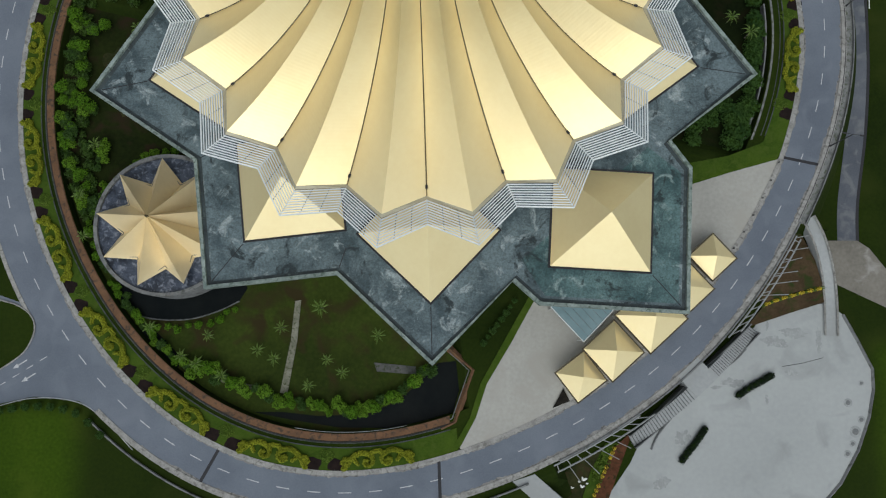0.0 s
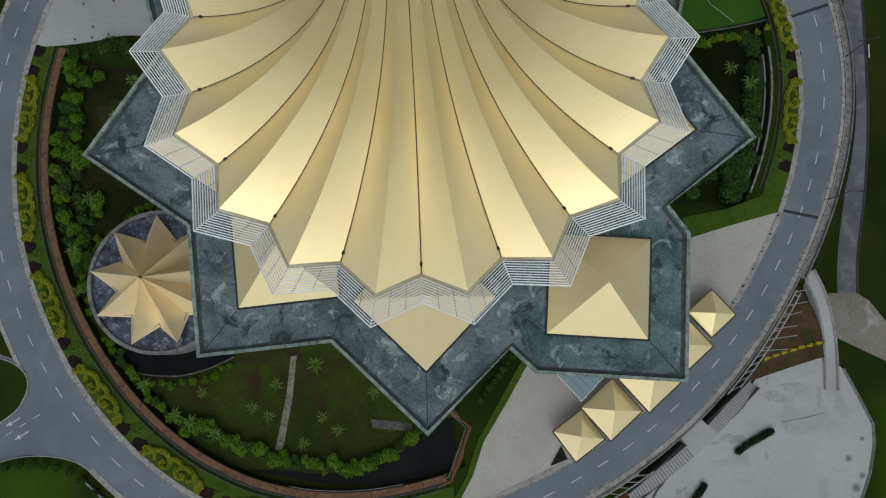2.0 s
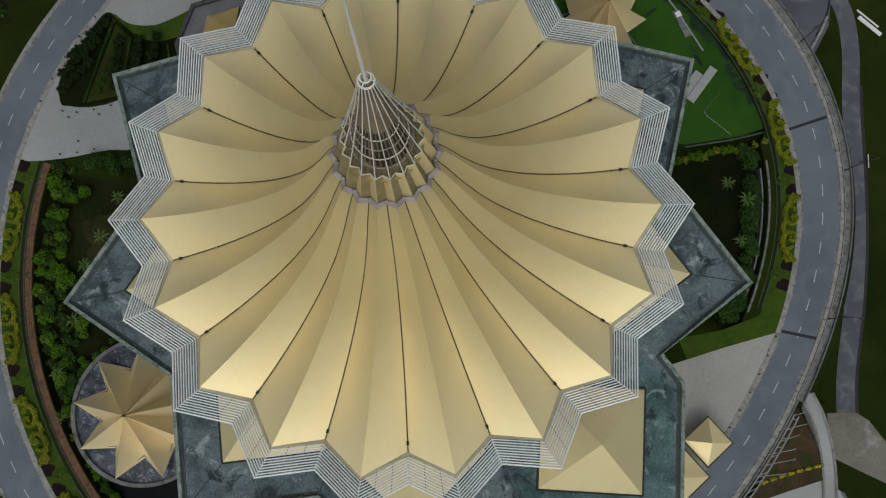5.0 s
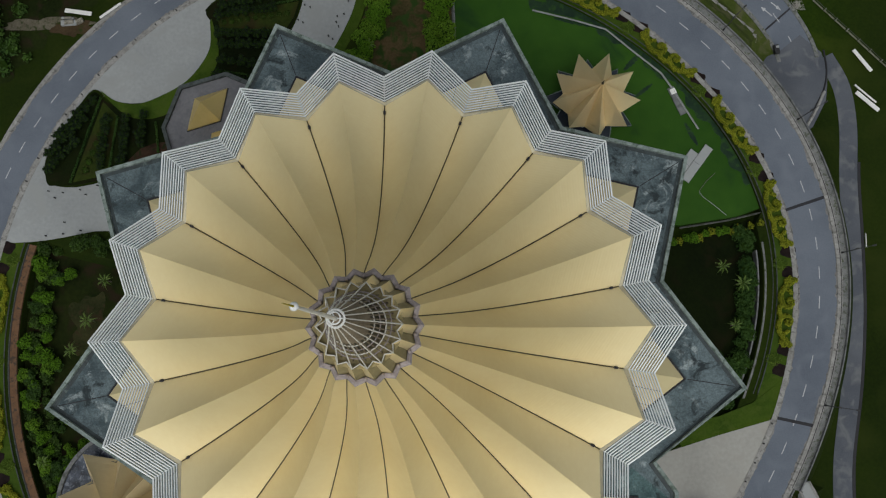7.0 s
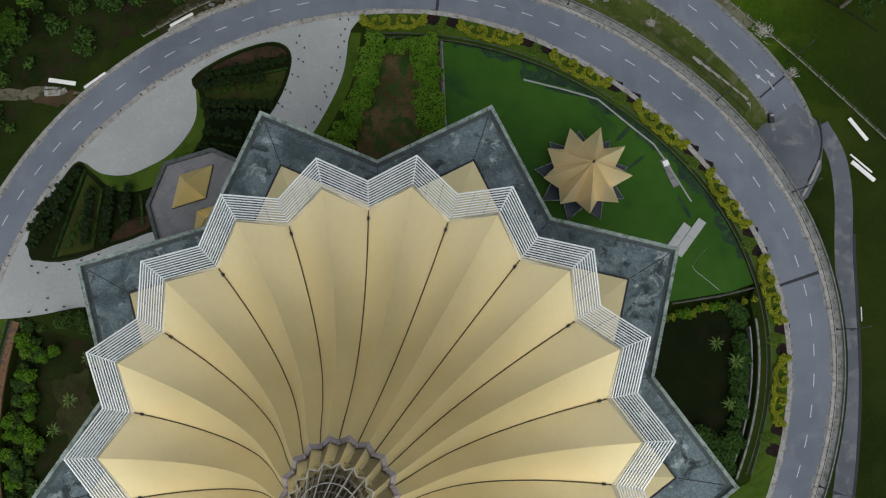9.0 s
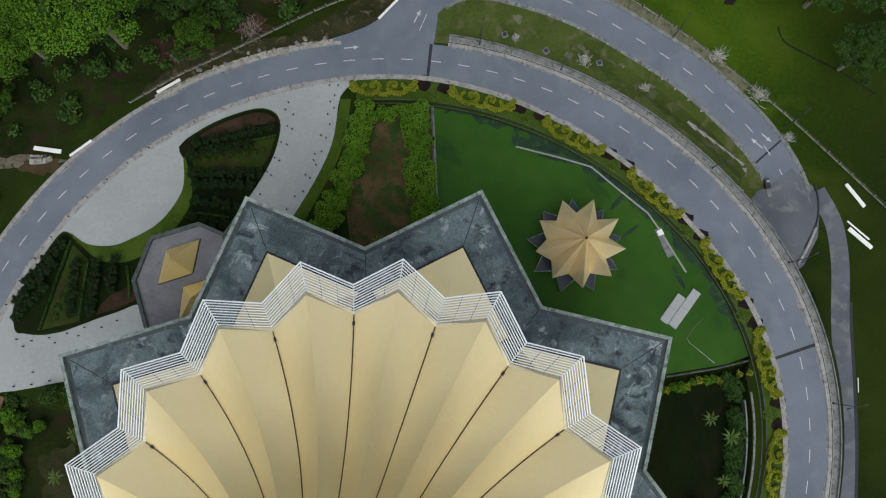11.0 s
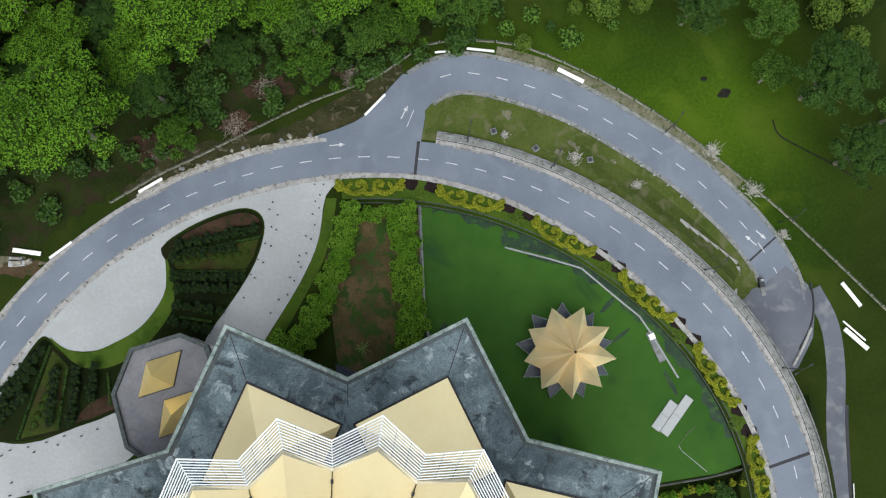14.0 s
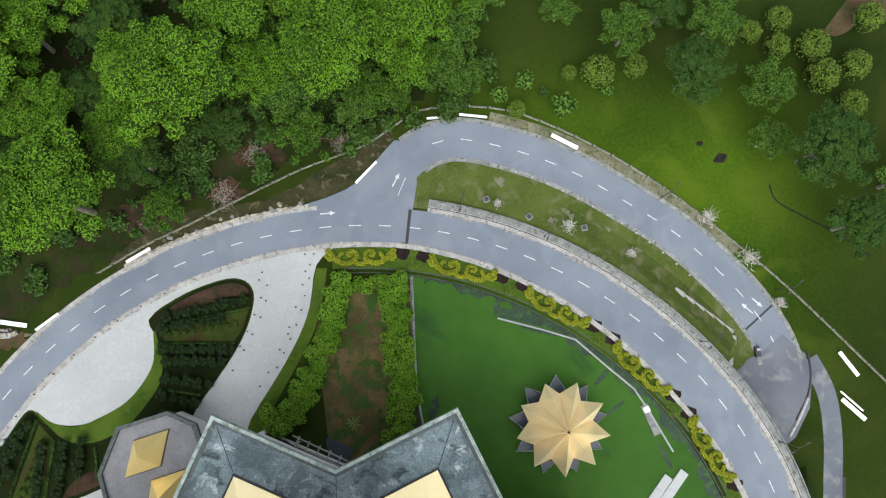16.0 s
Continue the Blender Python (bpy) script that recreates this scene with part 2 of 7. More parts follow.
# ---- mesh helpers ----
def mesh_ob(name, verts, faces, mat, parent=None, label="", uvs=None, smooth=False):
    me = bpy.data.meshes.new(name)
    me.from_pydata([tuple(v) for v in verts], [], faces)
    me.materials.append(mat)
    if uvs is not None:
        lay = me.uv_layers.new(name="UVMap")
        for li, lo in enumerate(me.loops):
            lay.data[li].uv = uvs[lo.vertex_index]
    if smooth:
        me.shade_smooth()
    me.update()
    ob = new(name, me)
    if parent:
        ob.parent = parent
    if label:
        ob["label"] = label
    return ob


def part(name, bm, mat, parent=None, label="", smooth=False):
    me = bpy.data.meshes.new(name)
    bm.to_mesh(me)
    bm.free()
    me.materials.append(mat)
    if smooth:
        me.shade_smooth()
    ob = new(name, me)
    if parent:
        ob.parent = parent
    if label:
        ob["label"] = label
    return ob


def thing(name, at=(0, 0, 0), label="", category="", group="", kind=""):
    ob = new(name)
    ob.empty_display_size = 0.5
    ob.location = at
    return tagged(ob, label, category, group, kind)


def box_into(bm, size, m, bevel=0.0):
    made = bmesh.ops.create_cube(bm, size=1.0, matrix=m @ Matrix.Diagonal((*size, 1)))
    if bevel:
        edges = list({e for v in made["verts"] for e in v.link_edges})
        bmesh.ops.bevel(bm, geom=edges, offset=bevel, segments=1, affect="EDGES")


def boxes(items, bevel=0.0):
    bm = bmesh.new()
    for size, m in items:
        box_into(bm, size, m, bevel)
    return bm


def tube_into(bm, pts, r0, r1=None, sides=6, closed=False):
    """A round bar along points, with its radius from r0 to r1."""
    r1 = r0 if r1 is None else r1
    pts = [Vector(p) for p in pts]
    n = len(pts)
    rings = []
    for i, p in enumerate(pts):
        if closed:
            d = pts[(i + 1) % n] - pts[i - 1]
        else:
            d = pts[min(i + 1, n - 1)] - pts[max(i - 1, 0)]
        d.normalize()
        up = Vector((0, 0, 1)) if abs(d.z) < 0.95 else Vector((1, 0, 0))
        a = d.cross(up).normalized()
        b = a.cross(d)
        r = r0 + (r1 - r0) * i / max(n - 1, 1)
        rings.append([bm.verts.new(p + r * (math.cos(t) * a + math.sin(t) * b)) for t in (2 * math.pi * k / sides for k in range(sides))])
    for i in range(n if closed else n - 1):
        x, y = rings[i], rings[(i + 1) % n]
        for k in range(sides):
            bm.faces.new((x[k], x[(k + 1) % sides], y[(k + 1) % sides], y[k]))
    if not closed:
        bm.faces.new(rings[0][::-1])
        bm.faces.new(rings[-1])


def tube(pts, r0, r1=None, sides=6, closed=False):
    bm = bmesh.new()
    tube_into(bm, pts, r0, r1, sides, closed)
    bmesh.ops.recalc_face_normals(bm, faces=bm.faces)
    return bm


def slab_mesh(pts, z0, z1):
    """A plate with the given outline between two heights."""
    bm = bmesh.new()
    lo = [bm.verts.new((x, y, z0)) for x, y in pts]
    hi = [bm.verts.new((x, y, z1)) for x, y in pts]
    n = len(pts)
    for i in range(n):
        bm.faces.new((lo[i], lo[(i + 1) % n], hi[(i + 1) % n], hi[i]))
    top, bot = bm.faces.new(hi), bm.faces.new(lo[::-1])
    bm.normal_update()
    bmesh.ops.triangulate(bm, faces=[top, bot], ngon_method="EAR_CLIP")
    bmesh.ops.recalc_face_normals(bm, faces=bm.faces)
    return bm


def smooth_line(pts, steps=6, closed=False):
    """A rounded line through the points."""
    out, n = [], len(pts)
    for i in range(n if closed else n - 1):
        if closed:
            p = [Vector(pts[(i + k) % n]) for k in (-1, 0, 1, 2)]
        else:
            p = [Vector(pts[min(max(i + k, 0), n - 1)]) for k in (-1, 0, 1, 2)]
        for s in range(steps):
            t = s / steps
            out.append(0.5 * (2 * p[1] + (p[2] - p[0]) * t + (2 * p[0] - 5 * p[1] + 4 * p[2] - p[3]) * t * t + (3 * p[1] - p[0] - 3 * p[2] + p[3]) * t ** 3))
    if not closed:
        out.append(Vector(pts[-1]))
    return out


# ---- the plan: all lies round the hall's axis; the ring road is r(angle), places beside it are (angle, offset) ----
CX, CY = -2.6, 54.4
RING = (85.44, -4.07, 4.41, 0.47, 3.73, 1.28, 0.89, -0.02, 0.01, -0.19, 0.33, 0.07, 0.28)


def road_r(deg):
    a = radians(deg)
    return RING[0] + sum(RING[2 * k - 1] * math.cos(k * a) + RING[2 * k] * math.sin(k * a) for k in range(1, 7))


def ring(deg, d=0.0):
    r = road_r(deg) + d
    return CX + r * math.cos(radians(deg)), CY + r * math.sin(radians(deg))


def polar(deg, r):
    return CX + r * math.cos(radians(deg)), CY + r * math.sin(radians(deg))


def to_ring(x, y):
    a = math.degrees(math.atan2(y - CY, x - CX))
    return a, math.hypot(x - CX, y - CY) - road_r(a)


def step(a, b, x):
    t = min(max((x - a) / (b - a), 0.0), 1.0)
    return t * t * (3 - 2 * t)


def table(rows, x):
    for (a, va), (b, vb) in zip(rows, rows[1:]):
        if x <= b:
            return va + (vb - va) * min(max((x - a) / (b - a), 0), 1)
    return rows[-1][1]


FALL = [(-100, 0), (-84, 0.3), (-70, 0.8), (-40, 0.8), (-25, 0.95), (0, 1), (38, 1), (48, 0.9), (60, 0.5), (70, 0.15), (80, 0), (181, 0)]
SINK = [(-180, 1), (-84, 1), (-82.5, 0), (-14, 0), (-12.5, 1), (97, 1), (98, 0), (165, 0), (166.5, 1), (180, 1)]


def bank(deg):
    """Offset at which the ground inside the belt drops to the gardens."""
    return -9.7 if 18 < deg < 88 else -11.6


def ground_z(x, y):
    a, d = to_ring(x, y)
    if d > 0:
        near, far = (4.9, 5.9) if -71 < a < -21 else (5.9, 6.5) if 23 < a < 40 else (6.3, 9.6) if -21 < a < 23 else (6.3, 13.0)
        return -5.5 * table(FALL, a) * step(near, far, d)
    return -2.0 * table(SINK, a) * step(-bank(a), -bank(a) + 0.2, -d)


def ring_strip(name, a0, a1, d0, d1, z0, z1, mat, parent=None, label="", each=1.5, drape=False):
    """A band along the ring road between two offsets, from z0 to z1."""
    n = max(2, int(abs(a1 - a0) / each))
    verts, faces = [], []
    for i in range(n + 1):
        a = a0 + (a1 - a0) * i / n
        e0, e1 = d0(a) if callable(d0) else d0, d1(a) if callable(d1) else d1
        for d, z in ((e0, z0), (e1, z0), (e1, z1), (e0, z1)):
            x, y = ring(a, d)
            verts.append((x, y, z + (ground_z(x, y) if drape else 0)))
    for i in range(n):
        p, q = 4 * i, 4 * i + 4
        for k in range(4):
            faces.append((p + k, p + (k + 1) % 4, q + (k + 1) % 4, q + k))
    faces += [(3, 2, 1, 0), (4 * n, 4 * n + 1, 4 * n + 2, 4 * n + 3)]
    return mesh_ob(name, verts, faces, mat, parent, label)


def ribbon(name, line, half, lift, thick, mat, parent=None, label=""):
    """A road or path along a line, lying on the ground."""
    verts, faces = [], []
    n = len(line)
    for i, p in enumerate(line):
        d = (Vector(line[min(i + 1, n - 1)]) - Vector(line[max(i - 1, 0)])).to_2d().normalized()
        s = Vector((-d.y, d.x))
        zc = ground_z(p[0], p[1]) + lift
        for off, z in ((-half, zc - thick), (half, zc - thick), (half, zc), (-half, zc)):
            q = Vector((p[0], p[1])) + s * off
            verts.append((q.x, q.y, z))
    for i in range(n - 1):
        a, b = 4 * i, 4 * i + 4
        for k in range(4):
            faces.append((a + k, a + (k + 1) % 4, b + (k + 1) % 4, b + k))
    faces += [(3, 2, 1, 0), (4 * n - 4, 4 * n - 3, 4 * n - 2, 4 * n - 1)]
    return mesh_ob(name, verts, faces, mat, parent, label)


INNER = [(-180, -4.1), (-150, -3.7), (-115, -3.2), (-85, -3.4), (-30, -3.4), (-12, -3.5), (0, -4.2), (20, -5.0), (40, -6.0), (62, -4.8), (84, -3.4), (100, -3.5), (140, -3.8), (180, -4.1)]


def inner_edge(deg):
    """Offset of the asphalt's inner edge, which swings in towards the north-east."""
    return table(INNER, (deg + 180) % 360 - 180)


def kerb_edge(deg):
    return inner_edge(deg) - 1.0


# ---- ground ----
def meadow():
    """Rough grass with brightness by place painted into its colour: north-east, south-west corner, east edge."""
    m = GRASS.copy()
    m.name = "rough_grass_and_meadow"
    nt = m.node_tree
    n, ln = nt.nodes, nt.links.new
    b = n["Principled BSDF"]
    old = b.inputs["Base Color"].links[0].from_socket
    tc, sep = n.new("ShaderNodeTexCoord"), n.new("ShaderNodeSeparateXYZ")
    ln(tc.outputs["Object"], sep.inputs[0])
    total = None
    # soft x and y windows in which the grass colour is brightened
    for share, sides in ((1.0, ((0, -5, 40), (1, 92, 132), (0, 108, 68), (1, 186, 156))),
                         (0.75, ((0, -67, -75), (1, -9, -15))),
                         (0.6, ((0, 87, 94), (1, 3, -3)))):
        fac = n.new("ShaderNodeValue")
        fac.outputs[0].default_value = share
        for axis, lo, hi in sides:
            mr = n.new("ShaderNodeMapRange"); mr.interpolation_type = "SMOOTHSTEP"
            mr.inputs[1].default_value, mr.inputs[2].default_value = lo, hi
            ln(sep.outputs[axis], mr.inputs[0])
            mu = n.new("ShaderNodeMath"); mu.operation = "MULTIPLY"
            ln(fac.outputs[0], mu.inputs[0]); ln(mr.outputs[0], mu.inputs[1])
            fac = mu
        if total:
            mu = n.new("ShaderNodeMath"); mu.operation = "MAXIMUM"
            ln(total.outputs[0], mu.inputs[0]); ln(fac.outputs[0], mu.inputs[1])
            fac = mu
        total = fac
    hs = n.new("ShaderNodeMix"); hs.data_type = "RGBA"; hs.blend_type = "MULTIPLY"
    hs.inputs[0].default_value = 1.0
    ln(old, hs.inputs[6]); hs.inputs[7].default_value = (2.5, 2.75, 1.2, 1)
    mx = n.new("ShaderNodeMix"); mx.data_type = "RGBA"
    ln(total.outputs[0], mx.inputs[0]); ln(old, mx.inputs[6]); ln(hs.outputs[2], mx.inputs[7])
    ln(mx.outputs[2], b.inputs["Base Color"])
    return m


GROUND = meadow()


def make_ground():
    offs = [-9.7, -4.8, 4.2, 5.9, 6.5, 8, 10, 13, 16, 20, 25, 32, 42, 60, 90, 150, 300, 700, 1800, 4000]
    verts, faces, rows = [(CX, CY, -2.0)], [], []
    angs = [i * 1.5 for i in range(-120, 120)]
    for a in angs:
        b = bank(a)
        stations = [0.25, 0.45, 0.62, 0.75]
        row = []
        for f in stations:
            x, y = polar(a, road_r(a) * f)
            verts.append((x, y, ground_z(x, y))); row.append(len(verts) - 1)
        for d in [b - 0.25, b, *offs[1:]]:
            x, y = ring(a, d)
            verts.append((x, y, ground_z(x, y))); row.append(len(verts) - 1)
        rows.append(row)
    for i, row in enumerate(rows):
        nxt = rows[(i + 1) % len(rows)]
        faces.append((0, row[0], nxt[0]))
        for k in range(len(row) - 1):
            faces.append((row[k], row[k + 1], nxt[k + 1], nxt[k]))
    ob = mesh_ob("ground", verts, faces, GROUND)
    ob.data.materials.append(GRASS_DRY)
    lower = [(-3, 143.5), (5.5, 156), (11, 160), (18.3, 161), (30, 158.4), (51.9, 148.3), (71, 134.3), (78, 126.3), (82.6, 118), (83.5, 110)]
    for f in ob.data.polygons:
        x, y = f.center.x, f.center.y
        a, d = to_ring(x, y)
        if 34 < a < 93 and 0 < d:
            # inside or outside of the lower road's line
            e = min(range(len(lower) - 1), key=lambda i: math.hypot((lower[i][0] + lower[i + 1][0]) / 2 - x, (lower[i][1] + lower[i + 1][1]) / 2 - y))
            (x0, y0), (x1, y1) = lower[e], lower[e + 1]
            inside = (x1 - x0) * (y - y0) - (y1 - y0) * (x - x0) < 0
            f.material_index = 1 if inside else 0
    return tagged(ob, "rough green grass with bare brown patches", "ground", kind="structure")


make_ground()

# ---- ring road with its markings ----
road = ring_strip("road", -180, 180, inner_edge, 3.7, -0.25, 0.06, ASPHALT)
tagged(road, "grey asphalt ring road with dashed centre line", "road", kind="structure")
ARC = [0.0]  # length of the centre line from 0 to each tenth of a degree
for i in range(3600):
    (xa, ya), (xb, yb) = ring(i / 10), ring((i + 1) / 10)
    ARC.append(ARC[-1] + math.hypot(xb - xa, yb - ya))
MARKS = 89
k = 0
for m in range(MARKS):
    at = 1.25 + ARC[-1] * m / MARKS
    while ARC[k + 1] < at:
        k += 1
    a = (k + (at - ARC[k]) / (ARC[k + 1] - ARC[k])) / 10
    w = math.degrees(1.25 / road_r(a))
    ring_strip("lane_mark", a - w, a + w, -0.09, 0.09, 0.06, 0.072, MARK, road, each=0.8)
for a in (-12.2, -88.2, -118.7, 84.0, 18.3):
    w = math.degrees(0.62 / road_r(a))
    ring_strip("road_joint", a, a + w, inner_edge, 3.7, 0.06, 0.075, JOINT, road, "dark drainage joint across the road", each=0.2)
kerb = ring_strip("inner_kerb", -180, 180, kerb_edge, inner_edge, -0.3, 0.17, KERB)
tagged(kerb, "weathered pale stone kerb along the road", "kerb", kind="structure")
EDGE = material("road_edge_dirt", (0.13, 0.128, 0.125), (0.27, 0.262, 0.25), 0.95, 0.5, 4.0, 0.3, third=(0.085, 0.085, 0.08), detail=10.0)
ragged = random.Random(19)
for a0, a1 in ((-180, -60), (-60, 60), (60, 180)):
    wob = [(a0 + 0.4 * i, 0.28 + 0.2 * math.sin(i * 0.31) + ragged.uniform(-0.22, 0.25)) for i in range(302)]
    for b0, b1 in ((-127, 82), (103, 203)):
        c0, c1 = max(a0, b0), min(a1, b1)
        if c1 > c0:
            ring_strip("edge_dirt", c0, c1, lambda q: 3.7 - max(0.06, table(wob, q)), 3.695, 0.06, 0.066, EDGE, road, "grit and dust along the road's edge", each=0.4)
    wob2 = [(a0 + 0.4 * i, 0.20 + 0.12 * math.sin(i * 0.23 + 1) + ragged.uniform(-0.16, 0.18)) for i in range(302)]
    ring_strip("edge_dirt", a0, a1, lambda q: inner_edge(q) + 0.005, lambda q: inner_edge(q) + max(0.05, table(wob2, q)), 0.06, 0.066, EDGE, road, "grit and dust along the road's edge", each=0.4)
walk_out = ring_strip("pavement", -21, 82, 3.7, 5.9, -0.6, 0.18, KERB)
tagged(walk_out, "weathered concrete pavement beside the ring road", "pavement", kind="structure")
ring_strip("upstand", -21, 82, 5.9, 6.15, -0.8, 0.75, CONCRETE, walk_out, "low concrete parapet")
ring_strip("outer_band", -21, 82, 4.75, 5.85, 0.18, 0.19, KERB_DARK, walk_out)
ring_strip("gutter_line", -21, 82, 4.45, 4.6, 0.18, 0.195, JOINT, walk_out)
outer_kerb = ring_strip("outer_kerb", 96, 212, 3.7, 4.5, -0.3, 0.15, KERB)
tagged(outer_kerb, "broken pale kerb at the road's outer edge", "kerb", kind="structure")
outer_kerb2 = ring_strip("outer_kerb", 226, 339, 3.7, 4.8, -0.3, 0.15, KERB)
tagged(outer_kerb2, "weathered kerb at the road's outer edge", "kerb", kind="structure")
ring_strip("rail_wall", 226, 284, 6.3, 6.6, -4.5, 0.6, CONCRETE, outer_kerb2)

# side road to the west
wroad = part("side_road", slab_mesh([ring(-156, 2), ring(-153.5, 3.6), (-83.5, 8.4), (-89.3, 10.4), (-130, 26), (-130, -22), (-86.6, -11.4), (-80, -10), (-71, -10.9), (-65.2, -14.7), ring(-128, 3.5), ring(-140, 2)], -0.3, 0.04), ASPHALT)
tagged(wroad, "grey asphalt side road joining the ring road", "road", kind="structure")
isl = [(-130, 22), (-100, 12.2), (-89.3, 9.4), (-84.4, 8.0), (-81.6, 5.9), (-80.7, 3.4), (-81.4, 0.6), (-83.2, -2.0), (-88.5, -5.6), (-100, -12), (-130, -22)]
isl = [(p.x, p.y) for p in smooth_line([(x, y, 0) for x, y in isl], 5)]
island = part("traffic_island", slab_mesh(isl, -0.3, 0.2), GRASS)
tagged(island, "grassy traffic island with a pale kerb", "island", kind="structure")
part("island_kerb", tube([(x, y, 0.2) for x, y in isl], 0.16), KERB, island, "pale kerb edge")
part("edge_line", tube([(p.x, p.y, 0.05) for p in smooth_line([(-110, -17, 0), (-90, -12.6, 0), (-80, -10.3, 0), (-71, -11.2, 0), (-65.4, -15, 0), (-60, -20.3, 0)], 5)], 0.08), MARK, wroad)


def arrow(name, parent, x, y, z, turn, size=1.0):
    m = pose(x, y, z, 0, 0, turn) @ Matrix.Diagonal((size, size, 1, 1))
    pts = [(-0.12, -1.6), (0.12, -1.6), (0.12, 0.4), (0.45, 0.4), (0, 1.6), (-0.45, 0.4), (-0.12, 0.4)]
    bm = slab_mesh(pts, 0, 0.012)
    bm.transform(m)
    return part(name, bm, MARK, parent)


arrow("road_arrow", wroad, -83.2, -3.7, 0.045, 122)
arrow("road_arrow", wroad, -81.3, -6.3, 0.045, 122)
for k in range(5):
    part("lane_mark", boxes([((1.5, 0.15, 0.012), pose(-78.6 - 2.6 * k, -2.6 - 1.65 * k, 0.05, 0, 0, 32))]), MARK, wroad)

# lower road that forks off in the north
LINE2 = smooth_line([(-3, 143.5, 0), (1.5, 149.5, 0), (5.5, 156, 0), (11, 160, 0), (18.3, 161, 0), (30, 158.4, 0), (41.5, 154, 0), (51.9, 148.3, 0), (62.2, 141.9, 0), (71, 134.3, 0), (78, 126.3, 0), (82.6, 118, 0), (83.5, 110, 0), (81.5, 103, 0)], 6)
road2 = ribbon("lower_road", LINE2, 3.9, 0.05, 0.4, ASPHALT)
tagged(road2, "grey asphalt lower road curving away from the ring", "road", kind="structure")
LONG = [0.0]
for p, q in zip(LINE2, LINE2[1:]):
    LONG.append(LONG[-1] + (q - p).length)
zero = LONG[min(range(len(LINE2)), key=lambda i: (LINE2[i].x - 18.4) ** 2 + (LINE2[i].y - 160.8) ** 2)]
for m in range(-1, 14):
    at = zero + 6.03 * m
    k = max(i for i in range(len(LONG) - 1) if LONG[i] <= at)
    p, q = LINE2[k], LINE2[k + 1]
    c = p.lerp(q, (at - LONG[k]) / (LONG[k + 1] - LONG[k]))
    yaw = math.degrees(math.atan2(q.y - p.y, q.x - p.x))
    dz = ground_z(c.x + 1.2 * math.cos(radians(yaw)), c.y + 1.2 * math.sin(radians(yaw))) - ground_z(c.x - 1.2 * math.cos(radians(yaw)), c.y - 1.2 * math.sin(radians(yaw)))
    part("lane_mark", boxes([((2.4, 0.18, 0.012), pose(c.x, c.y, ground_z(c.x, c.y) + 0.075, 0, 0, yaw) @ pose(0, 0, 0, 0, -math.degrees(math.atan2(dz, 2.4)), 0))]), MARK, road2)
fork = slab_mesh([ring(103, 2.5), ring(102.5, 3.6), (-15.5, 147.2), (-10.3, 148.9), (-6.6, 150.5), (-4.0, 152.2), (-1.6, 155.0), (0.8, 158.0), (3.4, 160.9), (9.2, 160.4), (9.0, 156.2), (8.0, 153.6), (8.1, 151.8), ring(83.9, 3.6), ring(84.3, 2.0), ring(93, 2.0)], -0.3, 0.045)
part("fork", fork, ASPHALT, road2)
zl = -5.42
part("apron", slab_mesh([ring(38.5, 8), (79, 117), (84, 121), (88.5, 117), (89.6, 112), (88.8, 106), (85.5, 100), ring(27, 7), ring(31, 6.4), ring(35, 6.4)], -6.5, zl), ASPHALT_OLD, road2)
part("road_joint", boxes([((9.0, 0.4, 0.012), pose(79.3, 124.6, ground_z(79.3, 124.6) + 0.07, 0, 0, 41))]), JOINT, road2, "dark drainage joint across the road")
part("drain", tube([(p.x, p.y, zl) for p in smooth_line([(89, 117.5, 0), (89.4, 113, 0), (88.5, 108.5, 0), (85.8, 103.5, 0)], 5)], 0.22), JOINT, road2)
part("apron_kerb", tube([(p.x, p.y, zl + 0.1) for p in smooth_line([(88.5, 108, 0), (86.5, 104, 0), (84.2, 100.2, 0)], 4)], 0.35), KERB, road2)
for sgn, lab in ((1, "outer"), (-1, "inner")):
    edge = []
    for p, q in zip(LINE2[14:-10], LINE2[15:-9]):
        d = (q - p).to_2d().normalized()
        e = p.to_2d() + Vector((-d.y, d.x)) * 4.25 * sgn
        edge.append((e.x, e.y, 0))
    k2 = ribbon("lower_kerb", edge, 0.42, 0.2, 0.5, KERB_DARK)
    tagged(k2, "crumbling pale kerb beside the lower road", "kerb", kind="structure")
for x, y, turn in ((3.8, 152.6, -27), (78.9, 127.7, -132), (76.8, 126.4, 48)):
    arrow("road_arrow", road2, x, y, ground_z(x, y) + 0.075, turn)
arrow("road_arrow", road, -10.0, 145.6, 0.065, -85)
part("branch_path", slab_mesh([(14.5, -26.4), (18.9, -25.0), (24.4, -29.8), (30, -40), (24, -44), (18.6, -30.0)], -4.5, 0.1), PAVING, outer_kerb2, "pale path branching off")
part("lane_mark", boxes([((0.14, 4.0, 0.012), pose(5.0, 151.2, ground_z(5, 151) + 0.075, 0, 0, -22))]), MARK, road2)

# service road on the east
LINE3 = smooth_line([(89.2, 116, 0), (92.4, 109, 0), (93.2, 100, 0), (92.4, 88, 0), (92.2, 75, 0), (91.6, 60, 0), (89.8, 45, 0), (87, 30, 0), (86.3, 20, 0)], 6)
serv = ribbon("service_road", LINE3, 1.95, 0.05, 0.4, ASPHALT_OLD)
tagged(serv, "narrow worn asphalt service road", "road", kind="structure")
# flat near-black strip laid along the road's east edge
ditch = [(p.x + 2.3, p.y, 0) for p in LINE3[16:]]
dt = ribbon("ditch", ditch, 0.3, 0.08, 0.3, JOINT)
tagged(dt, "dark strip along the service road's edge", "drain", kind="structure")
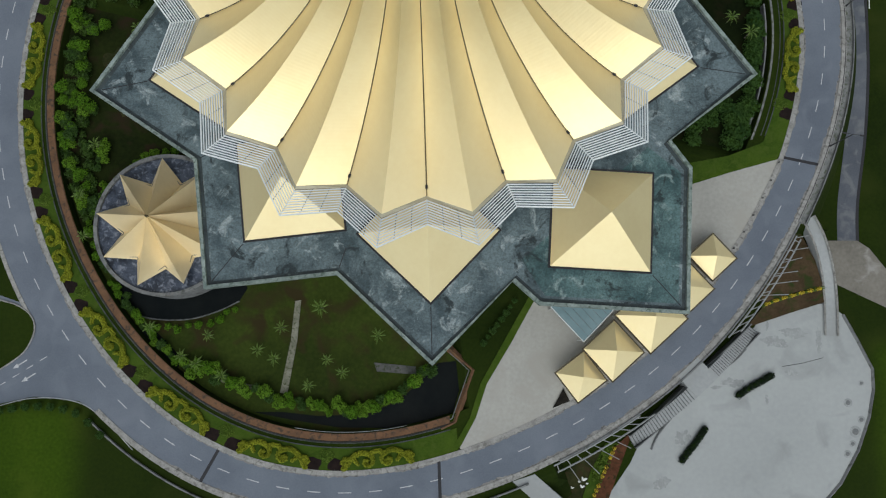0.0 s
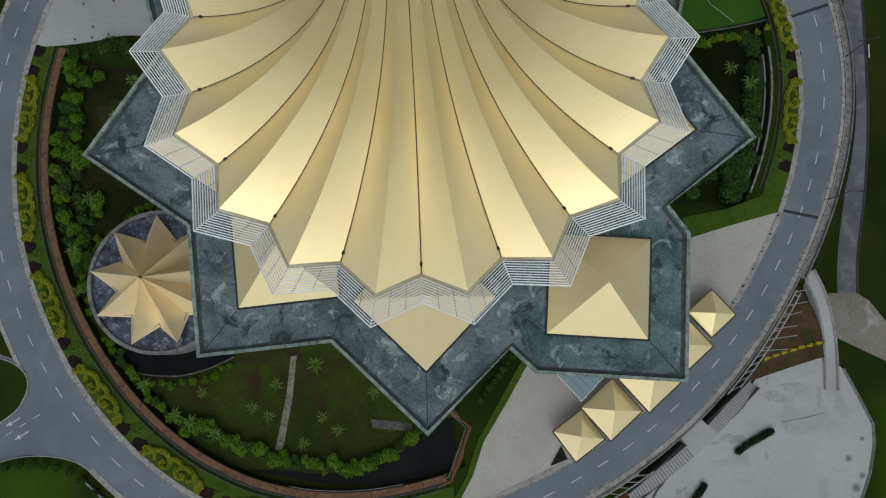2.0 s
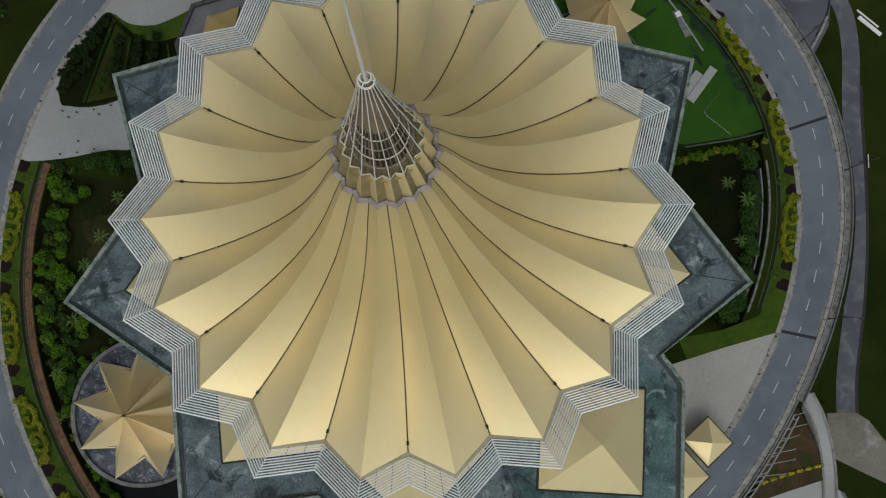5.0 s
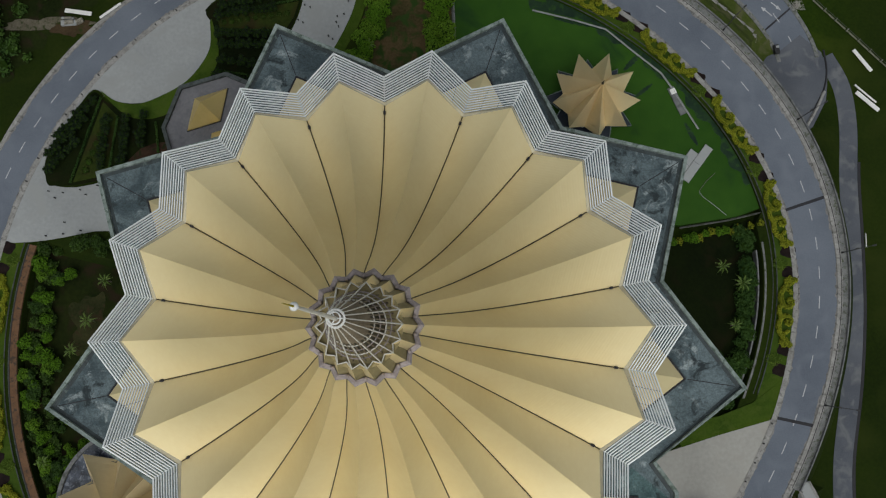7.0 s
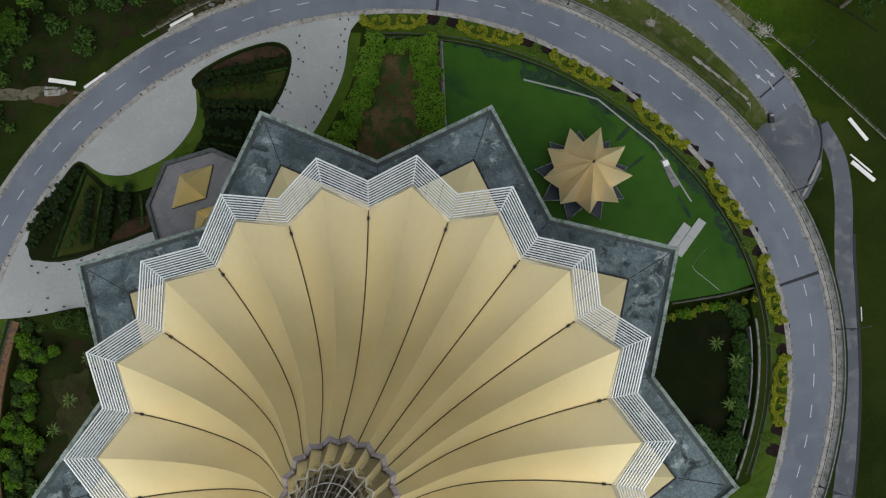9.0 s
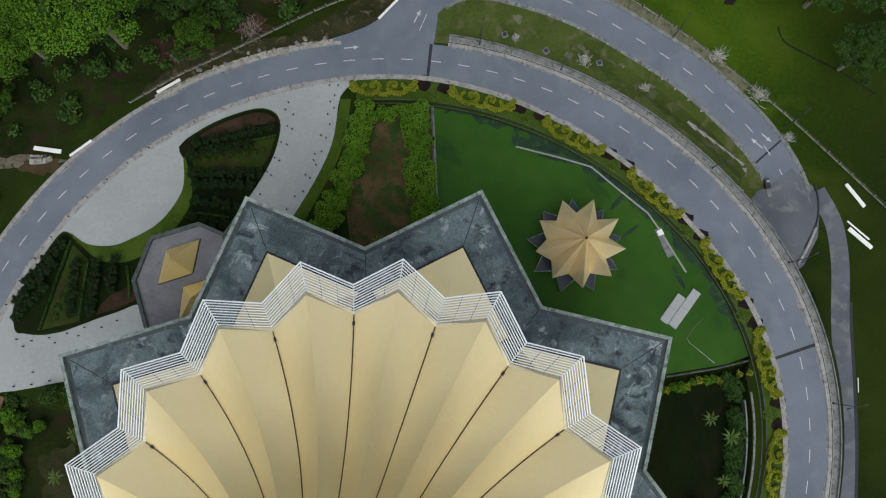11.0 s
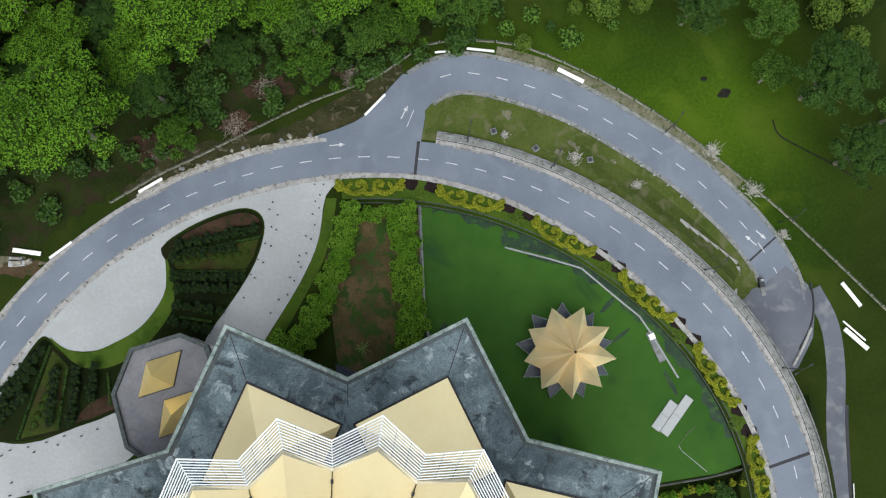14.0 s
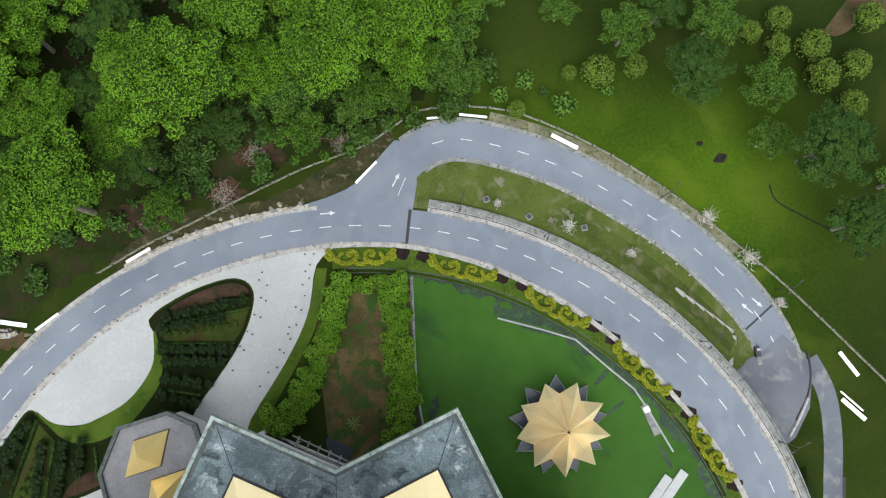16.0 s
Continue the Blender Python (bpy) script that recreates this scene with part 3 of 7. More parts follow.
part("widening", slab_mesh([(82.4, 22), (88.6, 22), (91, 20.4), (95, 15), (99, 6), (103, -4), (98, -9), (90.2, -9), (89.2, -4.2), (86.3, 2.2), (83.4, 8), (82.8, 14)], -6.5, -5.18), DUSTY, serv, "pale dusty concrete hardstanding")

BLOCKS = smooth_line([(28.5, 154.4, 0), (35.3, 151.8, 0), (41.6, 148.8, 0), (47.9, 145.5, 0), (53.8, 141.8, 0), (60, 137.3, 0), (66.5, 131.8, 0)], 24)
run, last = 9.0, None
for p in BLOCKS:
    run += (p - last).length if last is not None else 0
    last = p
    if run >= 3.4:
        run = 0.0
        kb = tagged(part("kerb_block", boxes([((0.42, 0.38, 0.4), pose(0, 0, 0.2, 0, 0, 20 * math.sin(p.x)))], 0.08), PAVING), "small pale block at the lower road's edge", "block", "kerb blocks")
        kb.location = (p.x, p.y, ground_z(p.x, p.y) + 0.15)

# ---- the assembly hall ----
LANTERN_CORE = material("brown_core_sheet", (0.050, 0.043, 0.028), (0.105, 0.088, 0.055), 0.55, 0.8, 3, 0.1, 0.2)
LANTERN_SHEET = material("dull_gold_sheet", (0.26, 0.215, 0.10), (0.36, 0.30, 0.15), 0.5, 0.8, 3, 0.1, 0.35)
DECK_TEAL = weathered_deck("teal_stained_concrete", (0.028, 0.066, 0.070), (0.085, 0.150, 0.154), (0.21, 0.285, 0.28), (0.013, 0.028, 0.030))
TURN0 = -88.4            # direction of the first point of the nine-pointed roof
ROOF_Z = 28.4
ENTRANCE = 1             # the point that stands further out, over the entrance
hall = thing("assembly_hall", (CX, CY, 0), "nine-pointed hall with pleated golden umbrella roof and grey terraces", "building")


def loc(deg, r, z=0.0):
    """A place relative to the hall's axis."""
    return Vector((r * math.cos(radians(deg)), r * math.sin(radians(deg)), z))


def star(inset=0.0):
    """Outline of the nine-pointed terrace, drawn in by an inset."""
    out, k = [], inset * math.sqrt(2)
    for i in range(9):
        a = TURN0 + 40 * i
        u, w = Vector((math.cos(radians(a)), math.sin(radians(a)))), Vector((-math.sin(radians(a)), math.cos(radians(a))))
        if i == ENTRANCE:
            rows = [(42.7 - inset * 0.3, -18.0 + inset), (48.5 - inset * 0.45, -17.4 + inset), (65.9 - k, 0), (48.5 - inset * 0.45, 17.4 - inset), (42.7 - inset * 0.3, 18.0 - inset)]
        else:
            rows = [(57.7 - k, 0)]
        out += [tuple(u * x + w * y) for x, y in rows]
        if i not in (ENTRANCE - 1, ENTRANCE):
            n = 45.1 - inset * 1.08
            out.append((n * math.cos(radians(a + 20)), n * math.sin(radians(a + 20))))
    return out


part("wall", slab_mesh(star(4.2), -3.0, 26.9), WALL, hall, "pale walls below the terrace edge")
part("terrace", slab_mesh(star(0.05), 26.9, 27.6), DECK, hall, "blue-grey stained concrete roof terrace")


def parapet_mesh(outer, inner, z0, z1):
    bm = bmesh.new()
    n = len(outer)
    rows = [[bm.verts.new((x, y, z)) for x, y in line] for line, z in ((outer, z0), (outer, z1), (inner, z1 - 0.08), (inner, z0))]
    for r in range(3):
        for i in range(n):
            bm.faces.new((rows[r][i], rows[r][(i + 1) % n], rows[r + 1][(i + 1) % n], rows[r + 1][i]))
    bmesh.ops.recalc_face_normals(bm, faces=bm.faces)
    return bm


ea = pose(0, 0, 0, 0, 0, TURN0 + 40 * ENTRANCE)
eb = slab_mesh([(41.0, -14.5), (48.0, -15.6), (63.6, 0), (48.0, 15.6), (41.0, 14.5)], 27.5, 27.606)
eb.transform(ea)
part("entrance_terrace", eb, DECK_TEAL, hall, "wet teal-stained terrace over the entrance")
part("parapet", parapet_mesh(star(0.0), star(0.55), 26.7, ROOF_Z), PARAPET, hall, "mossy grey-green concrete parapet")
part("edge_gutter", parapet_mesh(star(0.55), star(1.15), 27.3, 27.70), DECK_EDGE, hall, "dark gutter band inside the parapet")

# window bands of the storeys, one on each wall
outline = star(4.2)
for i, (x0, y0) in enumerate(outline):
    x1, y1 = outline[(i + 1) % len(outline)]
    long = math.hypot(x1 - x0, y1 - y0)
    if long < 8:
        continue
    yaw = math.degrees(math.atan2(y1 - y0, x1 - x0))
    for k in range(5):
        part("window", boxes([((long - 2.0, 0.16, 2.2), pose((x0 + x1) / 2, (y0 + y1) / 2, 3.4 + 4.9 * k, 0, 0, yaw))]), WINDOW, hall)


def pyramid_mesh(half, rise, thick=0.25):
    """A square pyramid with hips, its corners on the axes, with a fascia."""
    base = [(half, 0), (0, half), (-half, 0), (0, -half)]
    verts, faces, uvs = [], [], []
    for i in range(4):
        p, q = base[i], base[(i + 1) % 4]
        n = len(verts)
        mid = ((p[0] + q[0]) / 2, (p[1] + q[1]) / 2)
        length = math.hypot(math.hypot(*mid), rise)
        verts += [(*p, 0), (*q, 0), (0, 0, rise)]
        uvs += [(-half * 0.7, 0), (half * 0.7, 0), (0, length)]
        faces.append((n, n + 1, n + 2))
    n = len(verts)
    verts += [(*p, 0) for p in base] + [(*p, -thick) for p in base]
    uvs += [(0, 0)] * 8
    faces += [(n + 4 + i, n + 4 + (i + 1) % 4, n + (i + 1) % 4, n + i) for i in range(4)] + [(n + 7, n + 6, n + 5, n + 4)]
    return verts, faces, uvs


def square_frame(half, wide, z0, z1):
    o, i = half, half - wide
    return parapet_mesh([(o, 0), (0, o), (-o, 0), (0, -o)], [(i, 0), (0, i), (-i, 0), (0, -i)], z0, z1)


PV = pyramid_mesh(11.7, 7.4)
for i in range(9):
    a = TURN0 + 40 * i
    r = 44.9 if i == ENTRANCE else 35.7
    ob = mesh_ob("skylight_pyramid", PV[0], PV[1], GOLD_SMALL, hall, "golden metal pyramid on the terrace", PV[2])
    ob.matrix_basis = Matrix.Translation(loc(a, r, 27.95)) @ pose(0, 0, 0, 0, 0, a)
    fr = part("gutter_frame", square_frame(12.15, 0.5, -0.35, 0.02), JOINT, ob, "dark gutter round the pyramid")
    # crease of the terrace from the pyramid to the point
    p, q = loc(a, r + 12.4, 27.6), loc(a, (65.9 if i == ENTRANCE else 57.7) - 1.8, 27.6)
    mid = (p + q) / 2
    part("crease", boxes([(((q - p).length, 0.14, 0.06), Matrix.Translation(mid) @ pose(0, 0, 0, 0, 0, a))]), JOINT, hall)
    if i not in (ENTRANCE - 1, ENTRANCE):
        p, q = loc(a + 20, 40.4, 27.6), loc(a + 20, 44.0, 27.6)
        part("crease", boxes([(((q - p).length, 0.14, 0.06), Matrix.Translation((p + q) / 2) @ pose(0, 0, 0, 0, 0, a + 20))]), JOINT, hall)
# roof drum that carries the umbrella
part("drum", slab_mesh([tuple(loc(10 * k + 1.6, 31.2 if k % 2 else 30.0).to_2d()) for k in range(36)], 27.6, 45.0), WALL, hall, "pale drum below the umbrella roof")

# pleated dome: 18 ridges and 18 valleys
VALLEY = [(33.25, 45.5), (30.0, 46.75), (27.0, 48.2), (24.0, 50.05), (21.0, 52.35), (18.0, 55.1), (15.4, 58.0), (13.0, 61.3), (11.0, 64.6), (9.3, 68.2), (7.8, 71.9), (6.5, 75.6), (5.2, 79.0)]
V0 = TURN0               # azimuth of a valley
dome = part("dome", slab_mesh([tuple(loc(V0 + 10 * k, 32.9 if k % 2 == 0 else 36.1).to_2d()) for k in range(36)], 44.75, 44.95), GUTTER, hall, "pleated golden umbrella roof")


def profile(u):
    """Valley radius and height, from the eave (0) to the crown (1)."""
    f = u * (len(VALLEY) - 1)
    i = min(int(f), len(VALLEY) - 2)
    t = f - i
    p = [VALLEY[min(max(i + k, 0), len(VALLEY) - 1)] for k in (-1, 0, 1, 2)]
    return tuple(0.5 * (2 * p[1][c] + (p[2][c] - p[0][c]) * t + (2 * p[0][c] - 5 * p[1][c] + 4 * p[2][c] - p[3][c]) * t * t + (3 * p[1][c] - p[0][c] - 3 * p[2][c] + p[3][c]) * t ** 3) for c in (0, 1))


def ridge(u):
    r, z = profile(u)
    return r * (36.6 / 33.25), z + 1.95 * (1 - u) ** 0.62 + 0.25


ROWS_N = 44


def facet(side):
    """One face of a pleat, from the valley at azimuth 0 to the ridge 10 degrees to one side."""
    verts, faces, uvs, run = [], [], [], 0.0
    last = None
    for i in range(ROWS_N + 1):
        u = i / ROWS_N
        (rv, zv), (rr, zr) = profile(u), ridge(u)
        a, b = loc(0, rv, zv), loc(10 * side, rr, zr)
        if last is not None:
            run += ((a + b) / 2 - last).length
        last = (a + b) / 2
        across = (b - a).length
        for k in range(4):
            verts.append(a.lerp(b, k / 3)); uvs.append((across * k / 3, run))
    for i in range(ROWS_N):
        for k in range(3):
            q = (4 * i + k, 4 * i + k + 1, 4 * i + k + 5, 4 * i + k + 4)
            faces.append(q if side > 0 else q[::-1])
    return verts, faces, uvs


gut = []
for i in range(ROWS_N + 1):
    r, z = profile(i / ROWS_N)
    gut.append((r, 0, z + 0.07))
gbm = bmesh.new()
prev = None
for i, (r, _, z) in enumerate(gut):
    w = 0.065 - 0.012 * i / ROWS_N
    row = [gbm.verts.new((r, s * w, z + abs(s) * 0.06)) for s in (-1, 0, 1)]
    if prev:
        for k in range(2):
            gbm.faces.new((prev[k], prev[k + 1], row[k + 1], row[k]))
    prev = row
GUT = bpy.data.meshes.new("valley_gutter")
gbm.to_mesh(GUT); gbm.free(); GUT.materials.append(GUTTER)
FM = {}
for side in (-1, 1):
    ob = mesh_ob("roof_panel", *facet(side)[:2], GOLD, dome, uvs=facet(side)[2], smooth=False)
    FM[side] = ob.data
    ob.matrix_basis = pose(0, 0, 0, 0, 0, V0)
for i in range(18):
    for side in (-1, 1):
        if i:
            ob = new("roof_panel", FM[side]); ob.parent = dome
            ob.matrix_basis = pose(0, 0, 0, 0, 0, V0 + 20 * i)
    ob = new("valley_gutter", GUT); ob.parent = dome
    ob.matrix_basis = pose(0, 0, 0, 0, 0, V0 + 20 * i)
    part("rainwater_hopper", boxes([((0.6, 0.34, 0.3), Matrix.Translation(loc(V0 + 20 * i, 32.0, 46.1)) @ pose(0, 0, 0, 0, 0, V0 + 20 * i))], 0.08), JOINT, dome)

# louvre rails round the eave
RAILS = 10
screen = part("louvre_screen", tube([loc(V0 + 10 * k, 33.6 if k % 2 == 0 else 37.0, 45.5 if k % 2 == 0 else 46.95) for k in range(36)], 0.12, closed=True, sides=4), CONCRETE, hall, "zigzag screen of white aluminium louvre rails")
for j in range(RAILS):
    f = j / (RAILS - 1)
    rv, rr = 33.9 + 3.5 * f, 37.35 + 3.95 * f
    zv, zr = 45.75 + 0.35 * f, 47.1 + 0.25 * f
    bm = bmesh.new()
    n = 36
    w = 0.075 if j < RAILS - 1 else 0.11
    rows = []
    for k in range(n):
        v = k % 2 == 0
        r, z = (rv, zv) if v else (rr, zr)
        a = V0 + 10 * k
        rows.append([bm.verts.new(loc(a, r + dr, z + dz)) for dr, dz in ((-w, -0.24), (w, -0.24), (w, 0.06), (-w, 0.06))])
    for k in range(n):
        p, q = rows[k], rows[(k + 1) % n]
        for c in range(4):
            bm.faces.new((p[c], p[(c + 1) % 4], q[(c + 1) % 4], q[c]))
    bmesh.ops.recalc_face_normals(bm, faces=bm.faces)
    part("louvre_rail", bm, LOUVRE, screen)
for k in range(36):
    v = k % 2 == 0
    a = V0 + 10 * k
    p = loc(a, 33.5 if v else 36.8, 45.55 if v else 46.85)
    q = loc(a, 37.5 if v else 41.4, 45.95 if v else 47.2)
    part("bracket", tube([p, q], 0.08, sides=4), LOUVRE, screen)
    # lighter cross bars between the corner brackets
    p2 = loc(a + 10, 36.8 if v else 33.5, 46.85 if v else 45.55)
    q2 = loc(a + 10, 41.4 if v else 37.5, 47.2 if v else 45.95)
    for f in (0.33, 0.67):
        part("cross_bar", tube([p.lerp(p2, f) - Vector((0, 0, 0.14)), q.lerp(q2, f) - Vector((0, 0, 0.14))], 0.05, sides=4), CONCRETE, screen)
trim = []
for k in range(36):
    a = V0 + 10 * k
    for r, z in ((33.15, 45.48), (33.72, 45.62)) if k % 2 == 0 else ((36.45, 47.62), (37.1, 47.2)):
        trim.append(loc(a, r, z + 0.05))
mesh_ob("eave_trim", trim, [(2 * k, 2 * k + 1, (2 * k + 3) % 72, (2 * k + 2) % 72) for k in range(36)], TRIM, dome, "pale metal trim along the eave")

# crown, lantern and spire
crown = part("crown", tube([loc(V0 + 10 * k, 4.95 if k % 2 == 0 else 5.4, 78.9 if k % 2 == 0 else 79.3) for k in range(36)], 0.17, closed=True), LILAC, hall, "grey-purple zigzag crown ring")
for k in range(36):
    a = V0 + 10 * k
    part("crown_boss", boxes([((0.42, 0.30, 0.4), Matrix.Translation(loc(a, 5.25 if k % 2 else 4.9, 79.3)) @ pose(0, 0, 0, 20, 35, a))], 0.1), LILAC, crown)
collar = []
for k in range(36):
    (rv, zv), (rr, zr) = profile(1.0), ridge(1.0)
    a = V0 + 10 * k
    collar += [loc(a, rv if k % 2 == 0 else rr, (zv if k % 2 == 0 else zr) - 0.02), loc(a, 4.7 if k % 2 == 0 else 5.15, 79.15 if k % 2 == 0 else 79.45)]
mesh_ob("collar", collar, [(2 * k, (2 * k + 2) % 72, (2 * k + 3) % 72, 2 * k + 1) for k in range(36)], LILAC, crown)
for k in range(36):
    a0, a1 = V0 + 10 * k, V0 + 10 * k + 10
    r0, r1 = (4.6, 5.15) if k % 2 == 0 else (5.15, 4.6)
    t0, t1 = (3.45, 3.95) if k % 2 == 0 else (3.95, 3.45)
    vs = [loc(a0, r0, 79.1), loc(a1, r1, 79.1), loc(a1, t1, 84.0 + (0.35 if k % 2 == 0 else 0)), loc(a0, t0, 84.0 + (0 if k % 2 == 0 else 0.35))]
    inn = [v - Vector((v.x, v.y, 0)).normalized() * 0.12 for v in vs]
    mesh_ob("crown_panel", vs + inn, [(0, 1, 2, 3), (7, 6, 5, 4), (3, 2, 6, 7)], LANTERN_SHEET if k % 2 else GOLD_SMALL, crown, uvs=[(0, 0), (1, 0), (1, 5), (0, 5)] * 2)
lantern = part("lantern", tube([loc(V0 + 10 * k, 3.4 if k % 2 == 0 else 3.9, 84.05 if k % 2 == 0 else 84.4) for k in range(36)], 0.07, closed=True), RIB, hall, "ribbed lantern with a brown lattice inside")
part("lantern_floor", slab_mesh([tuple(loc(10 * k, 3.9).to_2d()) for k in range(36)], 83.3, 83.5), LANTERN_SHEET, lantern, "dull golden lantern floor")
for k in range(18):
    a = V0 + 10 + 20 * k
    pts = [loc(a, 0.62 + 3.25 * (1 - t) ** 1.12, 84.4 + 15.0 * t) for t in (i / 10 for i in range(11))]
    part("rib", tube(pts, 0.06, 0.045), RIB, lantern)
for k in range(7):
    t = k / 7
    part("hoop", tube([loc(10 * i, 3.3 - 2.5 * t, 83.2 + 12 * t) for i in range(36)], 0.06, closed=True), RIB if k % 2 == 0 else LILAC, lantern)
for k in range(36):
    part("lattice_bar", tube([loc(10 * k, 3.35, 82.6), loc(10 * k, 2.15, 88.6), loc(10 * k, 0.75, 96.0)], 0.085, 0.06, sides=4), BRONZE, lantern)
part("inner_cone", tube([(0, 0, 81), (0, 0, 88), (0, 0, 97)], 2.9, 0.45, sides=18), LANTERN_CORE, lantern, "dark brown inner cone")
part("hub", tube([(0, 0, 91.5), (0, 0, 95), (0, 0, 99.2)], 1.7, 0.35, sides=18), BRONZE, lantern, "brown hub cone")
spire = part("spire", tube([(0, 0, 96), (0, 0, 105), (0, 0, 113.9)], 0.17, 0.10, sides=8), RIB, hall, "slender pale spire with a white ball")
part("base_hoop", tube([loc(20 * i, 0.62, 99.3) for i in range(18)], 0.09, closed=True), WHITE, spire)
part("base_hoop", tube([loc(20 * i, 0.42, 99.9) for i in range(18)], 0.06, closed=True), WHITE, spire)
for k in range(3):
    part("hoop_spoke", tube([loc(120 * k, 0.1, 99.5), loc(120 * k, 0.62, 99.3)], 0.05), WHITE, spire)
bm = bmesh.new()
bmesh.ops.create_uvsphere(bm, u_segments=16, v_segments=10, radius=0.24, matrix=Matrix.Translation((0, 0, 114.0)))
part("ball", bm, WHITE, spire, "white ball", smooth=True)
part("tip", tube([(0, 0, 114.2), (0, 0, 115.4), (0, 0, 116.8)], 0.07, 0.015), FLOWER, spire, "pale yellow tip")


# ---- star-roofed pavilions ----
def star_roof(thing_ob, tip_r, val_r, z_eave, z_top, turn, drop, n=9):
    """Pleated star roof, each face a part; concave towards the apex."""
    for i in range(n):
        for side in (-1, 1):
            verts, faces, uvs = [], [], []
            steps = 8
            for s in range(steps + 1):
                t = s / steps
                zr = z_eave + (z_top - z_eave) * t ** 1.05
                zv = z_eave - drop + (z_top - 0.25 - z_eave + drop) * t ** 1.3
                a = loc(turn + 360 / n * i, tip_r * (1 - t) + 0.12, zr)
                b = loc(turn + 360 / n * i + side * 180 / n, val_r * (1 - t) + 0.10, zv)
                for k in range(3):
                    verts.append(a.lerp(b, k / 2)); uvs.append((k, t * tip_r))
            m = len(verts)
            verts += [v - Vector((0, 0, 0.15)) for v in verts[:3]]
            uvs += [(0, 0)] * 3
            for s in range(steps):
                for k in range(2):
                    q = (3 * s + k, 3 * s + k + 1, 3 * s + k + 4, 3 * s + k + 3)
                    faces.append(q if side > 0 else q[::-1])
            faces += [(m, m + 1, 1, 0), (m + 1, m + 2, 2, 1)]
            mesh_ob("roof_panel", verts, faces, GOLD_STAR, thing_ob, uvs=uvs)
    part("finial", tube([(0, 0, z_top - 0.4), (0, 0, z_top + 0.3), (0, 0, z_top + 1.3)], 0.3, 0.03, sides=8), GUTTER, thing_ob, "dark finial")


pav = thing("pond_pavilion", (36.1, 103.3, 0), "golden star-roofed pavilion standing in green pond water", "pavilion")
star_roof(pav, 8.9, 6.2, 6.4, 12.6, -8.5, 2.8)
for i in range(9):
    part("column", tube([loc(11.5 + 40 * i, 5.2, -2.0), loc(11.5 + 40 * i, 5.2, 3.8)], 0.22, sides=8), WALL, pav)
    a = 11.5 + 40 * i
    tri = [loc(a, 9.8).to_2d(), loc(a + 20, 6.4).to_2d(), loc(a, 4.0).to_2d(), loc(a - 20, 6.4).to_2d()]
    part("basin", slab_mesh([tuple(v) for v in tri], -2.1, -0.1), SLATE, pav, "dark slate basin")
    rim = [Vector((*tri[3], 0.0)), Vector((*tri[0], 0.0)), Vector((*tri[1], 0.0))]
    part("basin_rim", tube(rim, 0.13, sides=4), PARAPET, pav, "grey-green rim")
part("floor", slab_mesh([tuple(loc(40 * i + 11.5, 4.4).to_2d()) for i in range(9)], -2.1, 0.15), CONCRETE, pav, "grey pavilion floor")

pav2 = thing("garden_pavilion", (-53.4, 23.5, 0), "large golden star-roofed pavilion on a round dark drum", "pavilion")
star_roof(pav2, 12.6, 8.6, 8.4, 15.8, 12, 2.7)
circle = [tuple(loc(5 * k, 14.1).to_2d()) for k in range(72)]
part("drum", slab_mesh(circle, -2.4, 5.4), CONCRETE, pav2, "dark grey round drum wall")
part("drum_floor", slab_mesh([tuple(loc(5 * k, 13.4).to_2d()) for k in range(72)], 5.4, 5.43), DRUM, pav2, "mottled wet basin round the pavilion")
part("drum_parapet", parapet_mesh(circle, [tuple(loc(5 * k, 13.4).to_2d()) for k in range(72)], 5.2, 6.1), CONCRETE, pav2)
for i in range(9):
    a = 12 + 40 * i
    part("column", tube([loc(a + 20, 8.0, 5.4), loc(a + 20, 7.4, 5.6)], 0.25, sides=8), WALL, pav2)
    part("strut", tube([loc(a + 20, 8.2, 6.2), loc(a, 12.2, 7.7)], 0.07, sides=4), CONCRETE, pav2)
    part("strut", tube([loc(a + 20, 8.2, 6.2), loc(a + 40, 12.2, 7.7)], 0.07, sides=4), CONCRETE, pav2)
part("core", slab_mesh([tuple(loc(40 * i + 32, 4.6).to_2d()) for i in range(9)], 5.4, 7.6), WINDOW, pav2, "dark glazed core")

# ---- porch building in the north-west ----
porch = thing("porch_building", (-42.0, 97.0, 0), "low grey flat-roofed porch with two small golden pyramids", "building")
po = [(-8.2, -1.5), (-5.2, 7.0), (4.1, 9.9), (9.5, 7.6), (14, -4), (2, -16), (-5.1, -11.3)]
po_in = [(-7.5, -1.5), (-4.7, 6.4), (4.0, 9.1), (8.7, 7.1), (13, -4), (2, -15), (-4.6, -10.7)]
part("wall", slab_mesh(po_in, -2.0, 7.9), WALL, porch)
part("roof_slab", slab_mesh(po_in, 7.9, 8.2), ROOF_GREY, porch, "grey weathered flat roof")
part("parapet", parapet_mesh(po, po_in, 7.7, 8.9), PARAPET_DARK, porch)
for cx, cy, sx, sy, turn in ((0.6, 2.2, 1.0, 0.60, 49), (4.6, -5.0, 1.0, 0.66, 51)):
    v, f, u = pyramid_mesh(5.7, 4.3, 0.5)
    ob = mesh_ob("skylight_pyramid", v, f, GOLD_PORCH, porch, "golden metal diamond pyramid", u)
    ob.matrix_basis = pose(cx, cy, 8.7, 0, 0, turn) @ Matrix.Diagonal((sx, sy, 1, 1))
    part("gutter_frame", square_frame(5.95, 0.4, -0.55, -0.3), JOINT, ob, "dark gutter round the pyramid")

